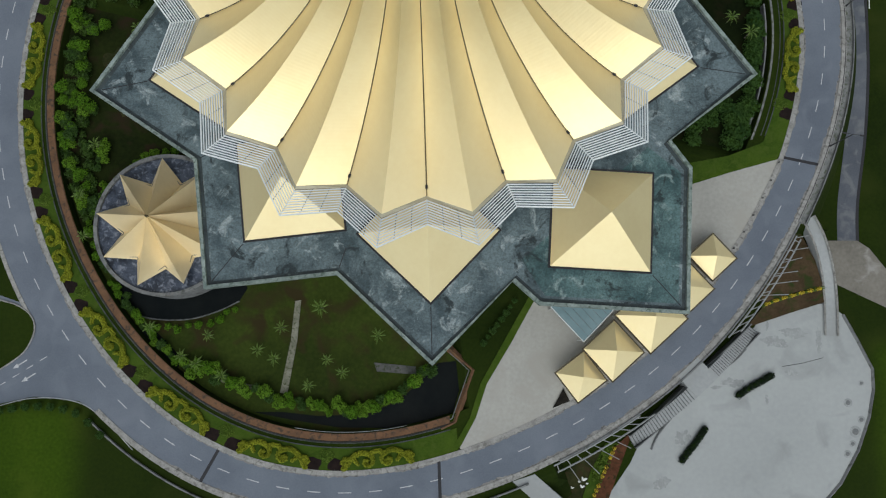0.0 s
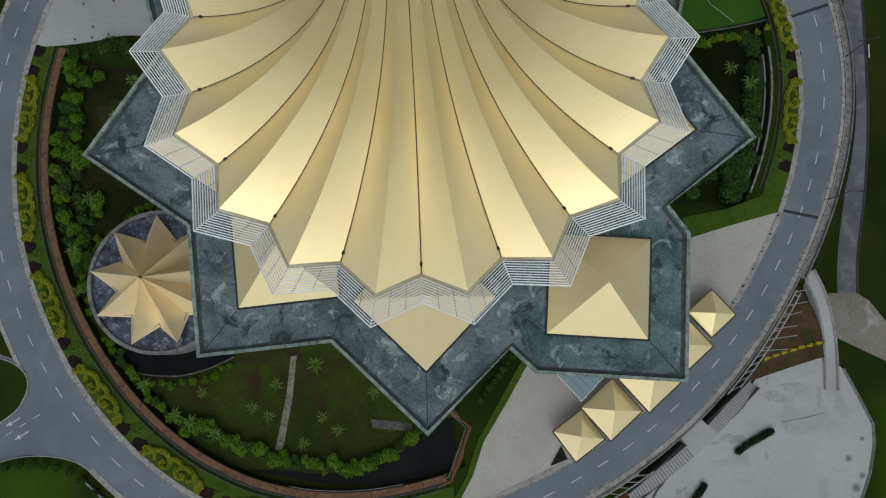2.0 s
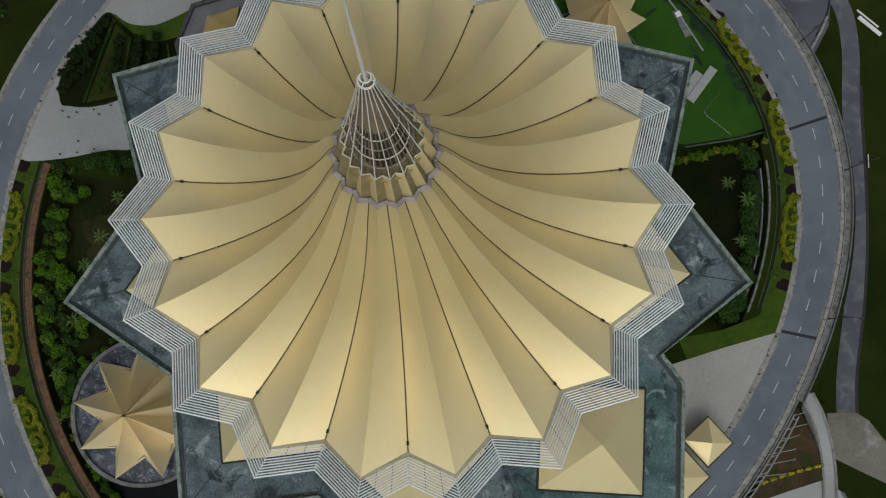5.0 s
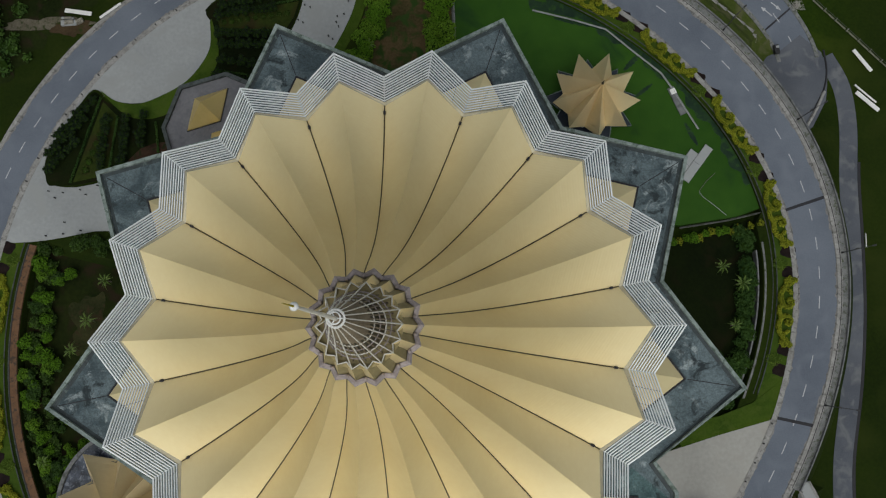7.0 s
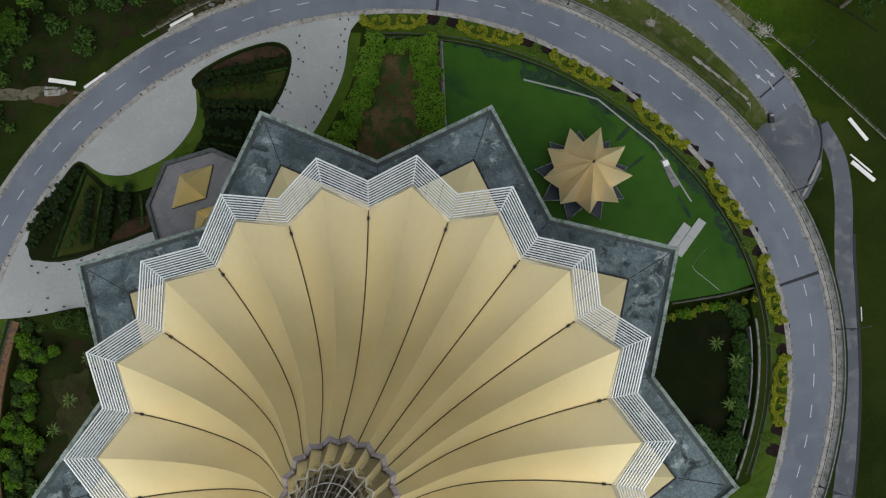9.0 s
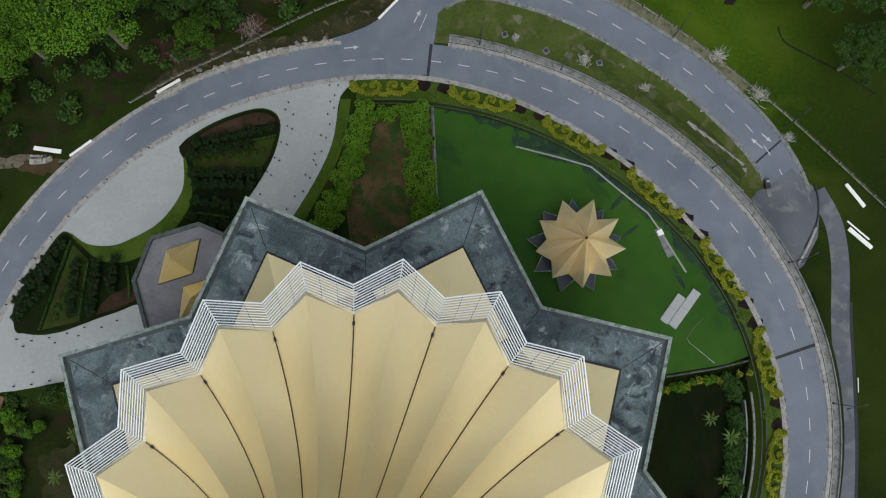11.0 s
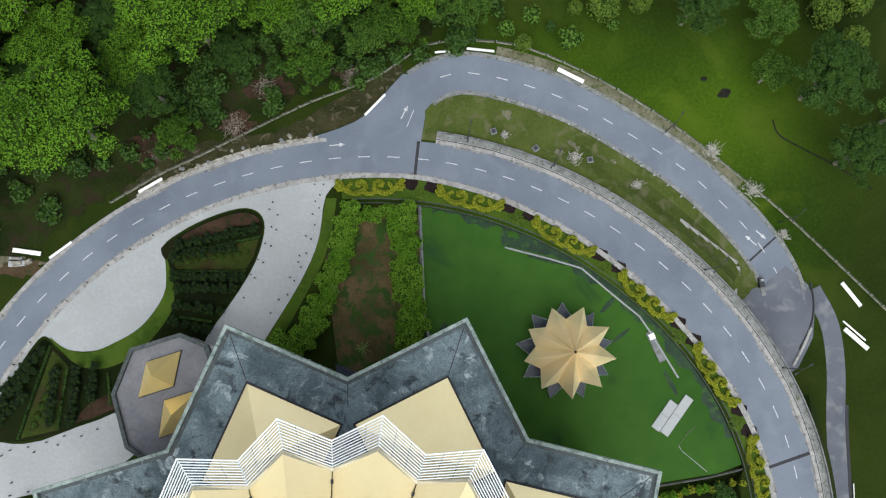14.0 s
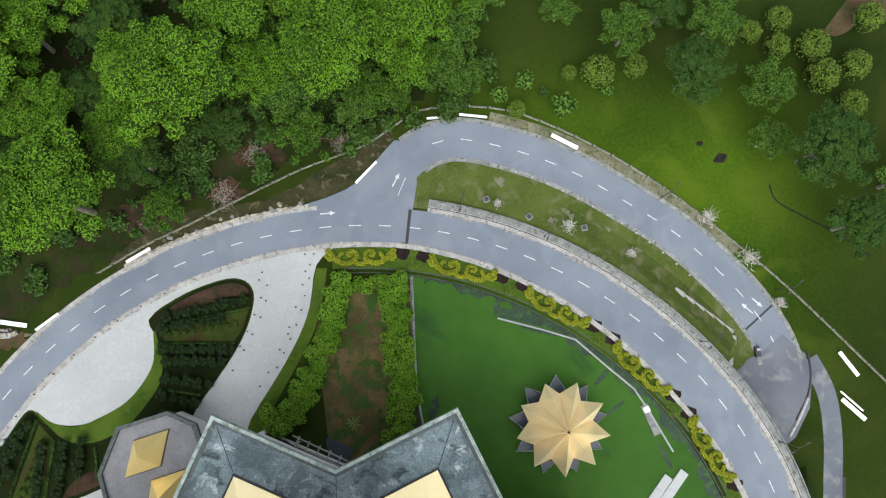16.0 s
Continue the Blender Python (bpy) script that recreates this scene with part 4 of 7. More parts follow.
# ---- entrance canopies in the south-east ----
def canopy(x, y, half, z, turn, lab):
    c = thing("entrance_canopy", (x, y, 0), lab, "canopy", "canopies over the drive")
    v, f, u = pyramid_mesh(half, half * 0.50, 0.2)
    r = mesh_ob("roof", v, f, GOLD_SMALL, c, uvs=u)
    r.matrix_basis = pose(0, 0, z, 0, 0, turn)
    fr = part("gutter_frame", square_frame(half + 0.35, 0.4, -0.35, 0.05), GUTTER, r, "dark gutter edge")
    for k in range(4):
        p = loc(turn + 90 * k, half - 0.8)
        part("post", tube([(p.x, p.y, 0), (p.x, p.y, z - 0.2)], 0.16, sides=8), WALL, c)
    return c


canopy(27.7, -6.0, 4.9, 4.0, -8, "small golden pyramid canopy beside the drive")
canopy(33.9, -1.0, 5.8, 5.0, -3, "golden pyramid canopy with dark gutter")
canopy(41.2, 5.5, 6.9, 6.0, -3, "largest golden pyramid canopy beside the entrance terrace")
canopy(48.5, 11.3, 5.4, 5.0, -3, "golden pyramid canopy partly below the terrace")
canopy(54.4, 17.4, 4.6, 4.0, -3, "small golden pyramid canopy over the kerb")
gl = thing("glass_canopy", (27.8, 5.0, 0), "sloping teal glass canopy below the terrace", "canopy")
gp = [(-6.1, 2.4), (0.1, -4.3), (5.9, 1.7), (0, 8.5)]
part("glass", slab_mesh(gp, 6.3, 6.42), GLASS, gl, "teal glass sheet")
for i in range(4):
    p, q = gp[i], gp[(i + 1) % 4]
    part("edge_beam", tube([(*p, 6.45), (*q, 6.45)], 0.09, sides=4), LOUVRE, gl)
for k in range(1, 6):
    f = k / 6
    p = Vector(gp[0]).lerp(Vector(gp[3]), f); q = Vector(gp[1]).lerp(Vector(gp[2]), f)
    part("glazing_bar", tube([(*p, 6.46), (*q, 6.46)], 0.035, sides=4), CONCRETE, gl)
for p in (gp[0], gp[1]):
    part("post", tube([(p[0] * 0.9, p[1] * 0.9, 0), (p[0] * 0.9, p[1] * 0.9, 6.3)], 0.15, sides=8), WALL, gl)

# ---- belts, gardens, paved grounds ----
def plate(name, pts, z0, z1, mat, lab, cat, rounded=0):
    if rounded:
        pts = [(p.x, p.y) for p in smooth_line([(x, y, 0) for x, y in pts], rounded, True)]
    return tagged(part(name, slab_mesh(pts, z0, z1), mat), lab, cat, kind="structure")


def belt(name, a0, a1):
    b = ring_strip(name, a0, a1, -8.7, kerb_edge, -0.3, 0.09, LAWN)
    return tagged(b, "mown grass belt beside the kerb", "lawn", kind="structure")


SOIL_THIN = material("thin_soil", (0.014, 0.020, 0.006), (0.042, 0.042, 0.016), 0.95, 0.25, 2, 0.6, third=(0.040, 0.028, 0.014), spec=0.1)
REDSOIL = material("red_brown_soil", (0.036, 0.034, 0.012), (0.12, 0.082, 0.040), 0.95, 0.16, 2.0, 0.6, at=(0.46, 0.60), third=(0.028, 0.058, 0.012), spec=0.1, detail=10.0)
BARE = material("worn_grey_verge", (0.070, 0.072, 0.040), (0.17, 0.16, 0.115), 0.95, 0.4, 3, 0.5, third=(0.05, 0.07, 0.02), spec=0.1, detail=10.0)
DUSTY_TRACK = material("pale_dirt_track", (0.07, 0.062, 0.042), (0.16, 0.145, 0.11), 0.95, 0.4, 3, 0.5, third=(0.04, 0.05, 0.02), spec=0.1, detail=10.0)
DIRT = material("dark_weedy_dirt", (0.012, 0.018, 0.006), (0.050, 0.044, 0.022), 0.95, 0.25, 2.5, 0.7, third=(0.095, 0.080, 0.055), spec=0.05, detail=12.0, at=(0.57, 0.68))
BURNT = material("burnt_ground", (0.008, 0.008, 0.007), (0.022, 0.020, 0.016), 0.95, 0.8, 3, 0.6, spec=0.1)
RUBBLE = material("pale_rubble", (0.12, 0.11, 0.09), (0.36, 0.34, 0.29), 0.9, 0.8, 3, 0.6, third=(0.10, 0.09, 0.05), sharp=0.15)
LAWN = material("mown_lawn", (0.027, 0.055, 0.006), (0.055, 0.092, 0.010), 0.95, 0.2, 2.5, 0.5, third=(0.054, 0.084, 0.012), spec=0.1)
LIP = material("dark_mossy_channel", (0.028, 0.034, 0.032), (0.075, 0.085, 0.08), 0.9, 0.5, 3, 0.4, third=(0.02, 0.03, 0.015))
belt("belt_south", -194, -85)
belt("belt_north", 18, 94.5)
belt("belt_east", -12, 18)
for a0, a1 in ((-194, -86), (-9, 93)):
    ch = ring_strip("drain_channel", a0, a1, -9.7, -8.7, -0.9, -0.35, LIP)
    tagged(ch, "grey open drain channel behind the belt", "drain", kind="structure")
    ring_strip("channel_lip", a0, a1, -8.9, -8.7, -0.4, 0.12, LIP, ch)
    ring_strip("channel_lip", a0, a1, -9.72, -9.55, -0.4, 0.06, LIP, ch)
wall_s = ring_strip("garden_wall", -194, -86, -11.5, -10.1, -2.4, 0.35, BROWN)
tagged(wall_s, "rust-brown coping of the sunken garden's wall", "wall", kind="structure")
ring_strip("dark_joint", -194, -86, -9.98, -9.8, -0.6, 0.2, JOINT, wall_s, "dark gap behind the coping")
ring_strip("handrail", -110, -93, -11.9, -11.82, 0.5, 0.6, PAVING, wall_s, "pale handrail over the water")
bend = part("garden_wall", tube([(0.5, -16.2, -0.4), (3.2, -15.0, -0.4), (6.9, -4.8, -0.4), (2.7, -1.1, -0.4), (-1, 2.5, -0.4)], 0.75, sides=4), BROWN)
tagged(bend, "rust-brown wall turning in towards the hall", "wall", kind="structure")
part("inner_rail", tube([(0.0, -15.5, 0.2), (2.7, -14.3, 0.2), (6.1, -4.9, 0.2), (2.2, -1.4, 0.2)], 0.1, sides=4), CONCRETE, bend)
ew = ring_strip("garden_kerb", -10, 15, -11.4, -11.0, -2.3, 0.15, KERB_DARK)
tagged(ew, "pale twin kerb of a narrow garden path", "kerb", kind="structure")
ring_strip("second_kerb", -10, 14, -12.7, -12.4, -2.3, -0.2, CONCRETE, ew)

# turf again, darkened in colour for the shade among the western shrubs
TURF_SHADED = material("shaded_garden_turf", (0.005, 0.010, 0.002), (0.020, 0.028, 0.005), 0.95, 0.08, 1.4, 0.6, third=(0.022, 0.016, 0.008), spec=0.1, detail=11.0, at=(0.50, 0.64))
TURF = material("patchy_garden_turf", (0.013, 0.022, 0.004), (0.040, 0.058, 0.009), 0.95, 0.06, 1.4, 0.6, third=(0.030, 0.024, 0.009), spec=0.1, detail=11.0, at=(0.50, 0.66))
CONCRETE_PALE = material("mossy_path", (0.10, 0.105, 0.07), (0.23, 0.225, 0.18), 0.9, 0.6, 3, 0.4, third=(0.06, 0.07, 0.03))
GREY_PAVE = material("mossy_paving", (0.045, 0.048, 0.045), (0.10, 0.10, 0.095), 0.9, 0.6, 3, 0.4, third=(0.03, 0.04, 0.015))


def rough_patch(name, x, y, rx, ry, z0, z1, mat, lab, cat, seed):
    rg = random.Random(seed)
    pts = []
    for k in range(40):
        q = 2 * math.pi * k / 40
        f = 1 + 0.22 * math.sin(2 * q + seed) + 0.13 * math.sin(5 * q + 2 * seed) + 0.1 * math.sin(9 * q + seed * seed) + rg.uniform(-0.07, 0.07)
        pts.append((x + rx * f * math.cos(q), y + ry * f * math.sin(q)))
    pts = [(p.x, p.y) for p in smooth_line([(px, py, 0) for px, py in pts], 3, True)]
    return plate(name, pts, z0, z1, mat, lab, cat)


rough_patch("bare_patch", 103, 192, 11, 5, ground_z(100, 190) - 0.5, ground_z(100, 190) + 0.05, SOIL, "bare brown ground behind the clipped shrubs", "soil", 31)
dirt = []
for p, q in zip(LINE2[26:-24], LINE2[27:-23]):
    d = (q - p).to_2d().normalized()
    e = p.to_2d() + Vector((-d.y, d.x)) * 5.7
    dirt.append((e.x, e.y, 0))
dv = ribbon("dirt_verge", dirt, 1.05, 0.06, 0.3, BARE)
tagged(dv, "worn brown dirt verge outside the lower road", "verge", kind="structure")
plate("dirt_verge", [(-15.5, 147.4), (-10.3, 149.1), (-6.6, 150.7), (-4.0, 152.4), (-1.6, 155.2), (0.8, 158.2), (3.4, 161.2), (3.0, 163.6), (-0.6, 161.6), (-3.4, 159.2), (-8.2, 156.6), (-13.5, 153.6), (-16.8, 151.0)], -0.3, 0.06, DIRT, "worn brown dirt between the fork and the fence", "verge")
jag = random.Random(3)
edge_d = [(90 + 0.5 * i, 8.6 + 1.2 * math.sin(i * 0.17) + jag.uniform(-0.5, 0.5)) for i in range(70)]
dv2 = ring_strip("dirt_verge", 97.9, 122, 4.4, lambda q: table(edge_d, q), -0.3, 0.07, DIRT, each=0.5)
tagged(dv2, "worn dirt and weeds between the road and the forest", "verge", kind="structure")


# sunken garden lawns
def sector(a0, a1, d, r_in, n=24):
    out = [ring(a0 + (a1 - a0) * i / n, d) for i in range(n + 1)]
    return out + [polar(a1 + (a0 - a1) * i / n, r_in) for i in range(n + 1)]


plate("garden_floor", sector(-194, -150, -11.7, 30), -2.3, -1.93, TURF_SHADED, "lawn between western shrubs, shade put into its colour", "lawn")
plate("garden_floor", sector(-150, -84, -11.7, 30), -2.3, -1.93, TURF, "dim garden lawn with brown bare patches", "lawn")
plate("garden_floor", sector(-12, 19, -11.7, 30), -2.3, -1.93, GARDEN_SHADED, "garden lawn beside the hall, shade put into its colour", "lawn")
plate("garden_floor", [(-9.8, 134.3), (6.2, 134.6), (8.2, 110), (9, 96), (-20, 96), (-20.5, 107.5), (-15.6, 117), (-12.2, 127)], -2.3, -0.55, REDSOIL, "garden plot of soil and grass between shrubs", "garden")

west = [(-12.2, 134.4), (-13.3, 127), (-15.0, 121.5), (-18.5, 114.5), (-24.5, 104.5), (-26.5, 100)]
east = [(-10.0, 134.4), (-10.8, 127), (-12.4, 121.5), (-15.9, 114.5), (-21.6, 104.0), (-22.5, 100)]
vs = [(x, y, 0.10) for x, y in west] + [(x, y, 0.06) for x, y in east] + [(x, y, -1.2) for x, y in west + east]
fs = [(i, i + 1, i + 7, i + 6) for i in range(5)] + [(i + 6, i + 18, i + 19, i + 7) for i in range(5)] + [(i, i + 1, i + 13, i + 12) for i in range(5)]
tagged(mesh_ob("lawn_strip", vs, fs, LAWN), "bright grass bank beside the drive", "lawn", kind="structure")
plate("paved_patch", [(-12.5, 101.8), (-8.8, 100.6), (-4.0, 98.6), (-6, 96), (-14, 99)], -0.6, -0.2, SLATE, "dark slate paving below the terrace", "paving")

rough_patch("bare_patch", -66.5, 56, 4.5, 6.5, -2, -1.915, SOIL_THIN, "thin brown soil in the western garden", "soil", 4)
for k, (x, y, r) in enumerate(((38.6, 145.3, 1.9), (25.0, 152.0, 1.5), (35.6, 143.8, 1.3), (53.1, 138.0, 1.3), (47.0, 142.6, 1.0))):
    gz = ground_z(x, y)
    rough_patch("worn_patch", x, y, r, r * 0.7, gz - 0.5, gz + 0.05, BARE, "grey worn patch in the verge", "soil", 10 + k)
for x, y, turn in ((22.3, 148.5, 20), (31.0, 144.9, 35), (42.5, 142.8, 10)):
    bx = thing("cable_pit", (x, y, ground_z(x, y)), "dark grey concrete pit box standing in the verge", "pit box", "pit boxes of the verge")
    part("body", boxes([((1.3, 1.3, 0.5), pose(0, 0, 0.2, 0, 0, turn))], 0.08), CONCRETE, bx)
    part("lid", boxes([((0.8, 0.8, 0.12), pose(0, 0, 0.47, 0, 0, turn))], 0.03), IRON, bx, "dark lid")
for k, (x, y, r) in enumerate(((-24.6, 157.6, 4.4), (-8.0, 161.3, 3.0), (-48.4, 144.4, 5.2), (-31.0, 150.2, 4.2), (10.6, 174.0, 2.4))):
    gz = ground_z(x, y)
    rough_patch("bare_patch", x, y, r, r * 0.6, gz - 0.3, gz + 0.06, BED_SOIL, "bare brown ground between the trees", "soil", 20 + k)
plate("garden_path", [(-29.2, 9), (-28.0, 9.2), (-28.6, 1), (-30.3, -9.6), (-31.8, -9.4), (-29.9, 1)], -2, -1.82, CONCRETE_PALE, "narrow pale garden path", "path")
plate("garden_path", [(-44, -7.2), (-43.4, -6.4), (-33, -9.0), (-33.3, -9.9)], -2, -1.83, CONCRETE_PALE, "narrow pale garden path", "path")
plate("paved_patch", [(-13, -3.4), (-4.6, -4.2), (-4.4, -5.8), (-12.4, -5.2)], -2, -1.84, GREY_PAVE, "grey broken paving in the garden", "paving")
plate("moat", [(-37, -13.2), (-31, -13.2), (-24, -14.0), (-14, -13.6), (-8, -11), (-4, -7.5), (0, -3.5), (4.6, -3.0), (5.0, -6), (2.6, -14.3), (-8, -16.4), (-20, -16.2), (-30, -14.6)], -2.1, -1.86, WATER, "still dark water in the garden moat", "water", 0)
moat_in = [(-53.4 + 14.0 * math.cos(radians(q)), 23.5 + 14.0 * math.sin(radians(q))) for q in range(-150, -28, 6)]
plate("moat", moat_in + [(-39.0, 11.6), (-40.6, 9.0), (-45.0, 6.9), (-50.7, 5.3), (-57.2, 5.3), (-61.6, 6.4), (-64.4, 8.8), (-65.6, 11.6)], -2.1, -1.88, WATER, "still dark water round the foot of the drum", "water")
part("moat_kerb", tube(smooth_line([(-64.4, 8.8, -1.9), (-61.6, 6.4, -1.9), (-57.2, 5.3, -1.9), (-50.7, 5.3, -1.9), (-45.0, 6.9, -1.9), (-40.6, 9.0, -1.9)], 5), 0.14, sides=4), CONCRETE, bpy.data.objects["moat"])
plate("moat", [(-61, 2.5), (-57, -1.5), (-53, -4.6), (-51, -3.4), (-55, 0.8), (-59, 4.4)], -2.1, -1.87, WATER, "dark narrow water behind the wall", "water")

# pond
pond = plate("pond", [(7.0, 134.0), *[ring(a, -9.7) for a in range(82, 19, -1)], (66, 79.4), (54.0, 77.5), (30, 82), (8, 96), (8.2, 110)], -2.2, -0.62, ALGAE, "pond covered by bright green algae", "water")
part("pond_edge", tube([(6.9, 134.2, -0.45), (8.0, 110, -0.45), (10, 100, -0.45)], 0.35, sides=4), CONCRETE, pond, "grey pond kerb")
part("pond_edge", tube([(54, 77.0, -0.5), (64, 78.6, -0.5), (72.5, 80.6, -0.5)], 0.2, sides=4), GREY_PAVE, pond, "dark grey pond kerb")
for k, pts in enumerate(([(24.4, 124.3), (33.4, 122.0), (40.0, 120.0)], [(40.0, 120.0), (46.0, 114.8), (51.4, 110.3), (53.6, 107.0)], [(53.6, 107.0), (56.2, 102.5), (58.8, 98.0)])):
    part("pond_wall", tube([(x, y, -0.35) for x, y in pts], 0.20, sides=4), PAVING, pond, "thin pale wall standing in the pond")
# dark green for reflections painted as thin plates on the pond
POND_REFLECTION = material("dark_pond_reflection", (0.006, 0.018, 0.012), (0.018, 0.046, 0.018), 0.4, 0.25, 1.5, 0.05, third=(0.024, 0.066, 0.012), spec=0.2, detail=10.0)
plate("pond_wedge", [(24.0, 126.6), (24.7, 124.7), (33, 122.7), (41, 121), (46.5, 116.8), (44, 119.6), (36, 125)], -0.7, -0.605, POND_REFLECTION, "dark wedge painted on the pond beside its wall", "water")
for a0, a1, w0 in ((24, 62, 1.5), (64, 81, 0.8)):
    mg = ring_strip("pond_margin", a0, a1, lambda q: -9.9 - w0 - 0.7 * math.sin(q * 0.7) - 0.4 * math.sin(q * 2.1), -9.7, -0.75, -0.607, POND_REFLECTION, each=0.5)
    tagged(mg, "dark reflection painted along the pond's bank", "water", kind="structure")
# painted dark streaks: reflections and shadows of pavilion, wall and bank
for k, (x0, y0, x1, y1, w) in enumerate(((43.6, 110.9, 47.4, 114.8, 0.55), (45.7, 104.9, 49.5, 107.9, 0.4), (24.4, 128.2, 24.2, 124.6, 0.7), (29.0, 122.6, 38.5, 120.6, 0.5), (11.0, 104.0, 12.2, 109.0, 0.9), (56.0, 99.5, 58.6, 94.5, 0.5))):
    d = Vector((x1 - x0, y1 - y0)).normalized()
    pts = []
    for i in range(13):
        f = i / 12
        q = Vector((x0, y0)).lerp(Vector((x1, y1)), f) + Vector((-d.y, d.x)) * (w * (0.35 + 0.65 * math.sin(math.pi * f) + 0.25 * math.sin(i * 2.7 + k)))
        pts.append((q.x, q.y))
    for i in range(12, -1, -1):
        f = i / 12
        q = Vector((x0, y0)).lerp(Vector((x1, y1)), f) - Vector((-d.y, d.x)) * (w * (0.35 + 0.65 * math.sin(math.pi * f) + 0.25 * math.sin(i * 3.3 + k)))
        pts.append((q.x, q.y))
    plate("reflection_streak", pts, -0.7, -0.603, POND_REFLECTION, "dark reflection streak painted on the algae", "water")
dock = thing("float", (54.6, 104.2, -0.62), "small pale weathered float beside the pond wall", "float")
part("deck", boxes([((1.5, 6.4, 0.25), pose(0, 0, 0.12, 0, 0, 24))], 0.05), CONCRETE, dock)
part("hatch", boxes([((1.2, 1.2, 0.2), pose(-0.8, 2.0, 0.36, 0, 0, 24))], 0.05), WHITE, dock)
for x, y, l, up in ((55.8, 90.6, 6.6, 0.13), (58.2, 90.6, 9.0, 0.17)):
    sl = thing("slab", (x, y, -0.62), "pale concrete slab lying on the pond", "slab", "slabs on the pond")
    part("body", boxes([((1.86, l, 0.35), pose(0, 0, up, 0, 0, -37))], 0.06), PLAZA, sl)
    part("joint", boxes([((1.7, 0.06, 0.03), pose(0, 0, up + 0.175, 0, 0, -37))]), CONCRETE, sl, "grey joint across the slab")

rope = thing("rope", (58.4, 84.7, -0.58), "thin pale rope lying bent on the algae", "rope")
part("strand", tube([(3.5, 3.9, 0.03), (1.6, 2.2, 0.03), (0, 0, 0.03)], 0.05, sides=4), CONCRETE_PALE, rope)
part("strand", tube([(0, 0, 0.03), (0.6, -1.0, 0.03), (2.6, -2.6, 0.03), (5.4, -5.0, 0.03)], 0.06, sides=4), PAVING, rope)

# drives and paved grounds of the north-west
nw = [ring(94.2, -4.4), (-12.2, 135), (-13.3, 127), (-15.0, 121.5), (-18.5, 114.5), (-24.5, 104.5), (-27, 99), (-40, 99), (-36.6, 104.5), (-33.9, 108.6), (-29.4, 115.3), (-26.3, 121.0), (-24.8, 126.0), (-24.7, 129.6), (-26.4, 131.8), (-30.0, 132.3), (-36.5, 130.2), (-42.0, 127.2), (-45.0, 124.4), (-43.9, 120.0), (-44.0, 115.5), (-46.0, 111.0), (-49.8, 107.0), (-54.5, 104.3), (-60, 103.3), (-65, 104.3), (-67.2, 106.2), (-69.2, 105.6), (-72.6, 100.2), (-76, 94.6), (-77.3, 90.6), (-77.0, 87.7), (-74.6, 85.6), (-67, 86), (-50, 92), (-48, 84), (-60, 76.8), (-66, 76.2), (-76, 74.3), ring(166.5, -4.6)]
nw += [ring(a, inner_edge(a) - 0.2) for a in range(164, 94, -3)]
plate("drive", nw, -0.4, 0.12, PAVING, "pale paved drive and turning circle", "paving", 3)
out_line = smooth_line([(-44.1, 122.0, 0), (-42.4, 116.1, 0), (-42.7, 111.5, 0), (-45.5, 106.9, 0), (-49.3, 102.9, 0), (-55.0, 100.1, 0), (-60.8, 100.6, 0), (-66.3, 105.4, 0)], 4)
in_line = smooth_line([(-66.7, 106.1, 0), (-63.3, 103.8, 0), (-58.6, 103.2, 0), (-53.5, 105.2, 0), (-49.0, 108.0, 0), (-45.7, 112.1, 0), (-44.1, 116.1, 0), (-44.4, 121.4, 0)], 4)
plate("bank", [(q.x, q.y) for q in out_line + in_line], -0.3, 0.22, LAWN, "bright grassy bank round the turning circle", "bank")
plate("planting_bed", [(-45.5, 124.0), (-41.5, 126.8), (-36.4, 129.8), (-30, 131.9), (-26.6, 131.4), (-25.1, 129.4), (-25.2, 126), (-26.7, 121), (-29.9, 115.2), (-34.4, 108.4), (-37.5, 103.5), (-47, 103.5), (-45.2, 110.4), (-43.4, 115.5), (-43.5, 120)], -0.4, 0.16, GARDEN_SHADED, "dark planting bed with hedge rows", "bed", 3)
plate("planting_bed", [(-67.4, 105.6), (-69.0, 105.0), (-72.2, 100), (-75.5, 94.4), (-76.8, 90.6), (-77.0, 88.2), (-76.4, 86.0), (-74.4, 85.7), (-66.8, 86.6), (-52, 91.8), (-51.5, 96), (-48, 103), (-54.5, 103.4), (-60, 102.4), (-65, 103.4)], -0.4, 0.16, GARDEN_SHADED, "dark planting bed with hedge rows", "bed", 3)
plate("soil_bed", [(-41.5, 126.3), (-36.4, 129.2), (-30.2, 131.3), (-26.9, 130.9), (-25.8, 129.3), (-31, 128.4), (-38, 125.9)], 0.1, 0.2, BED_SOIL, "bare reddish soil strip along the bed's edge", "soil", 3)
plate("soil_bed", [(-60.6, 89.4), (-53.0, 92.2), (-52.4, 95.0), (-57.6, 93.6)], 0.1, 0.2, BED_SOIL, "bare reddish soil strip along the bed's edge", "soil", 2)
plate("grass_strip", [(-42.9, 122.3), (-25.6, 126.0), (-26.6, 122.4), (-28.2, 119.7), (-42.2, 119.8)], 0.1, 0.2, TURF, "mossy green strip between hedge lines", "lawn")
plate("grass_strip", [(-66.0, 103.6), (-62.9, 100.6), (-64.0, 88.0), (-71.2, 86.4)], 0.1, 0.2, TURF, "mossy green strip between hedge lines", "lawn")

# drives of the south-east
plate("drive", [(19.6, 9.5), (14.6, 0.6), (9.6, -7.6), (7.4, -14.2), (4.2, -20.0), *[ring(a, inner_edge(a) - 0.2) for a in range(-84, -10, 3)], (70.0, 38.2), (60, 35.4), (52.3, 33.0), (46, 31), (30, 14)], -0.4, 0.12, PAVING_WARM, "pale paved entrance drive", "paving")
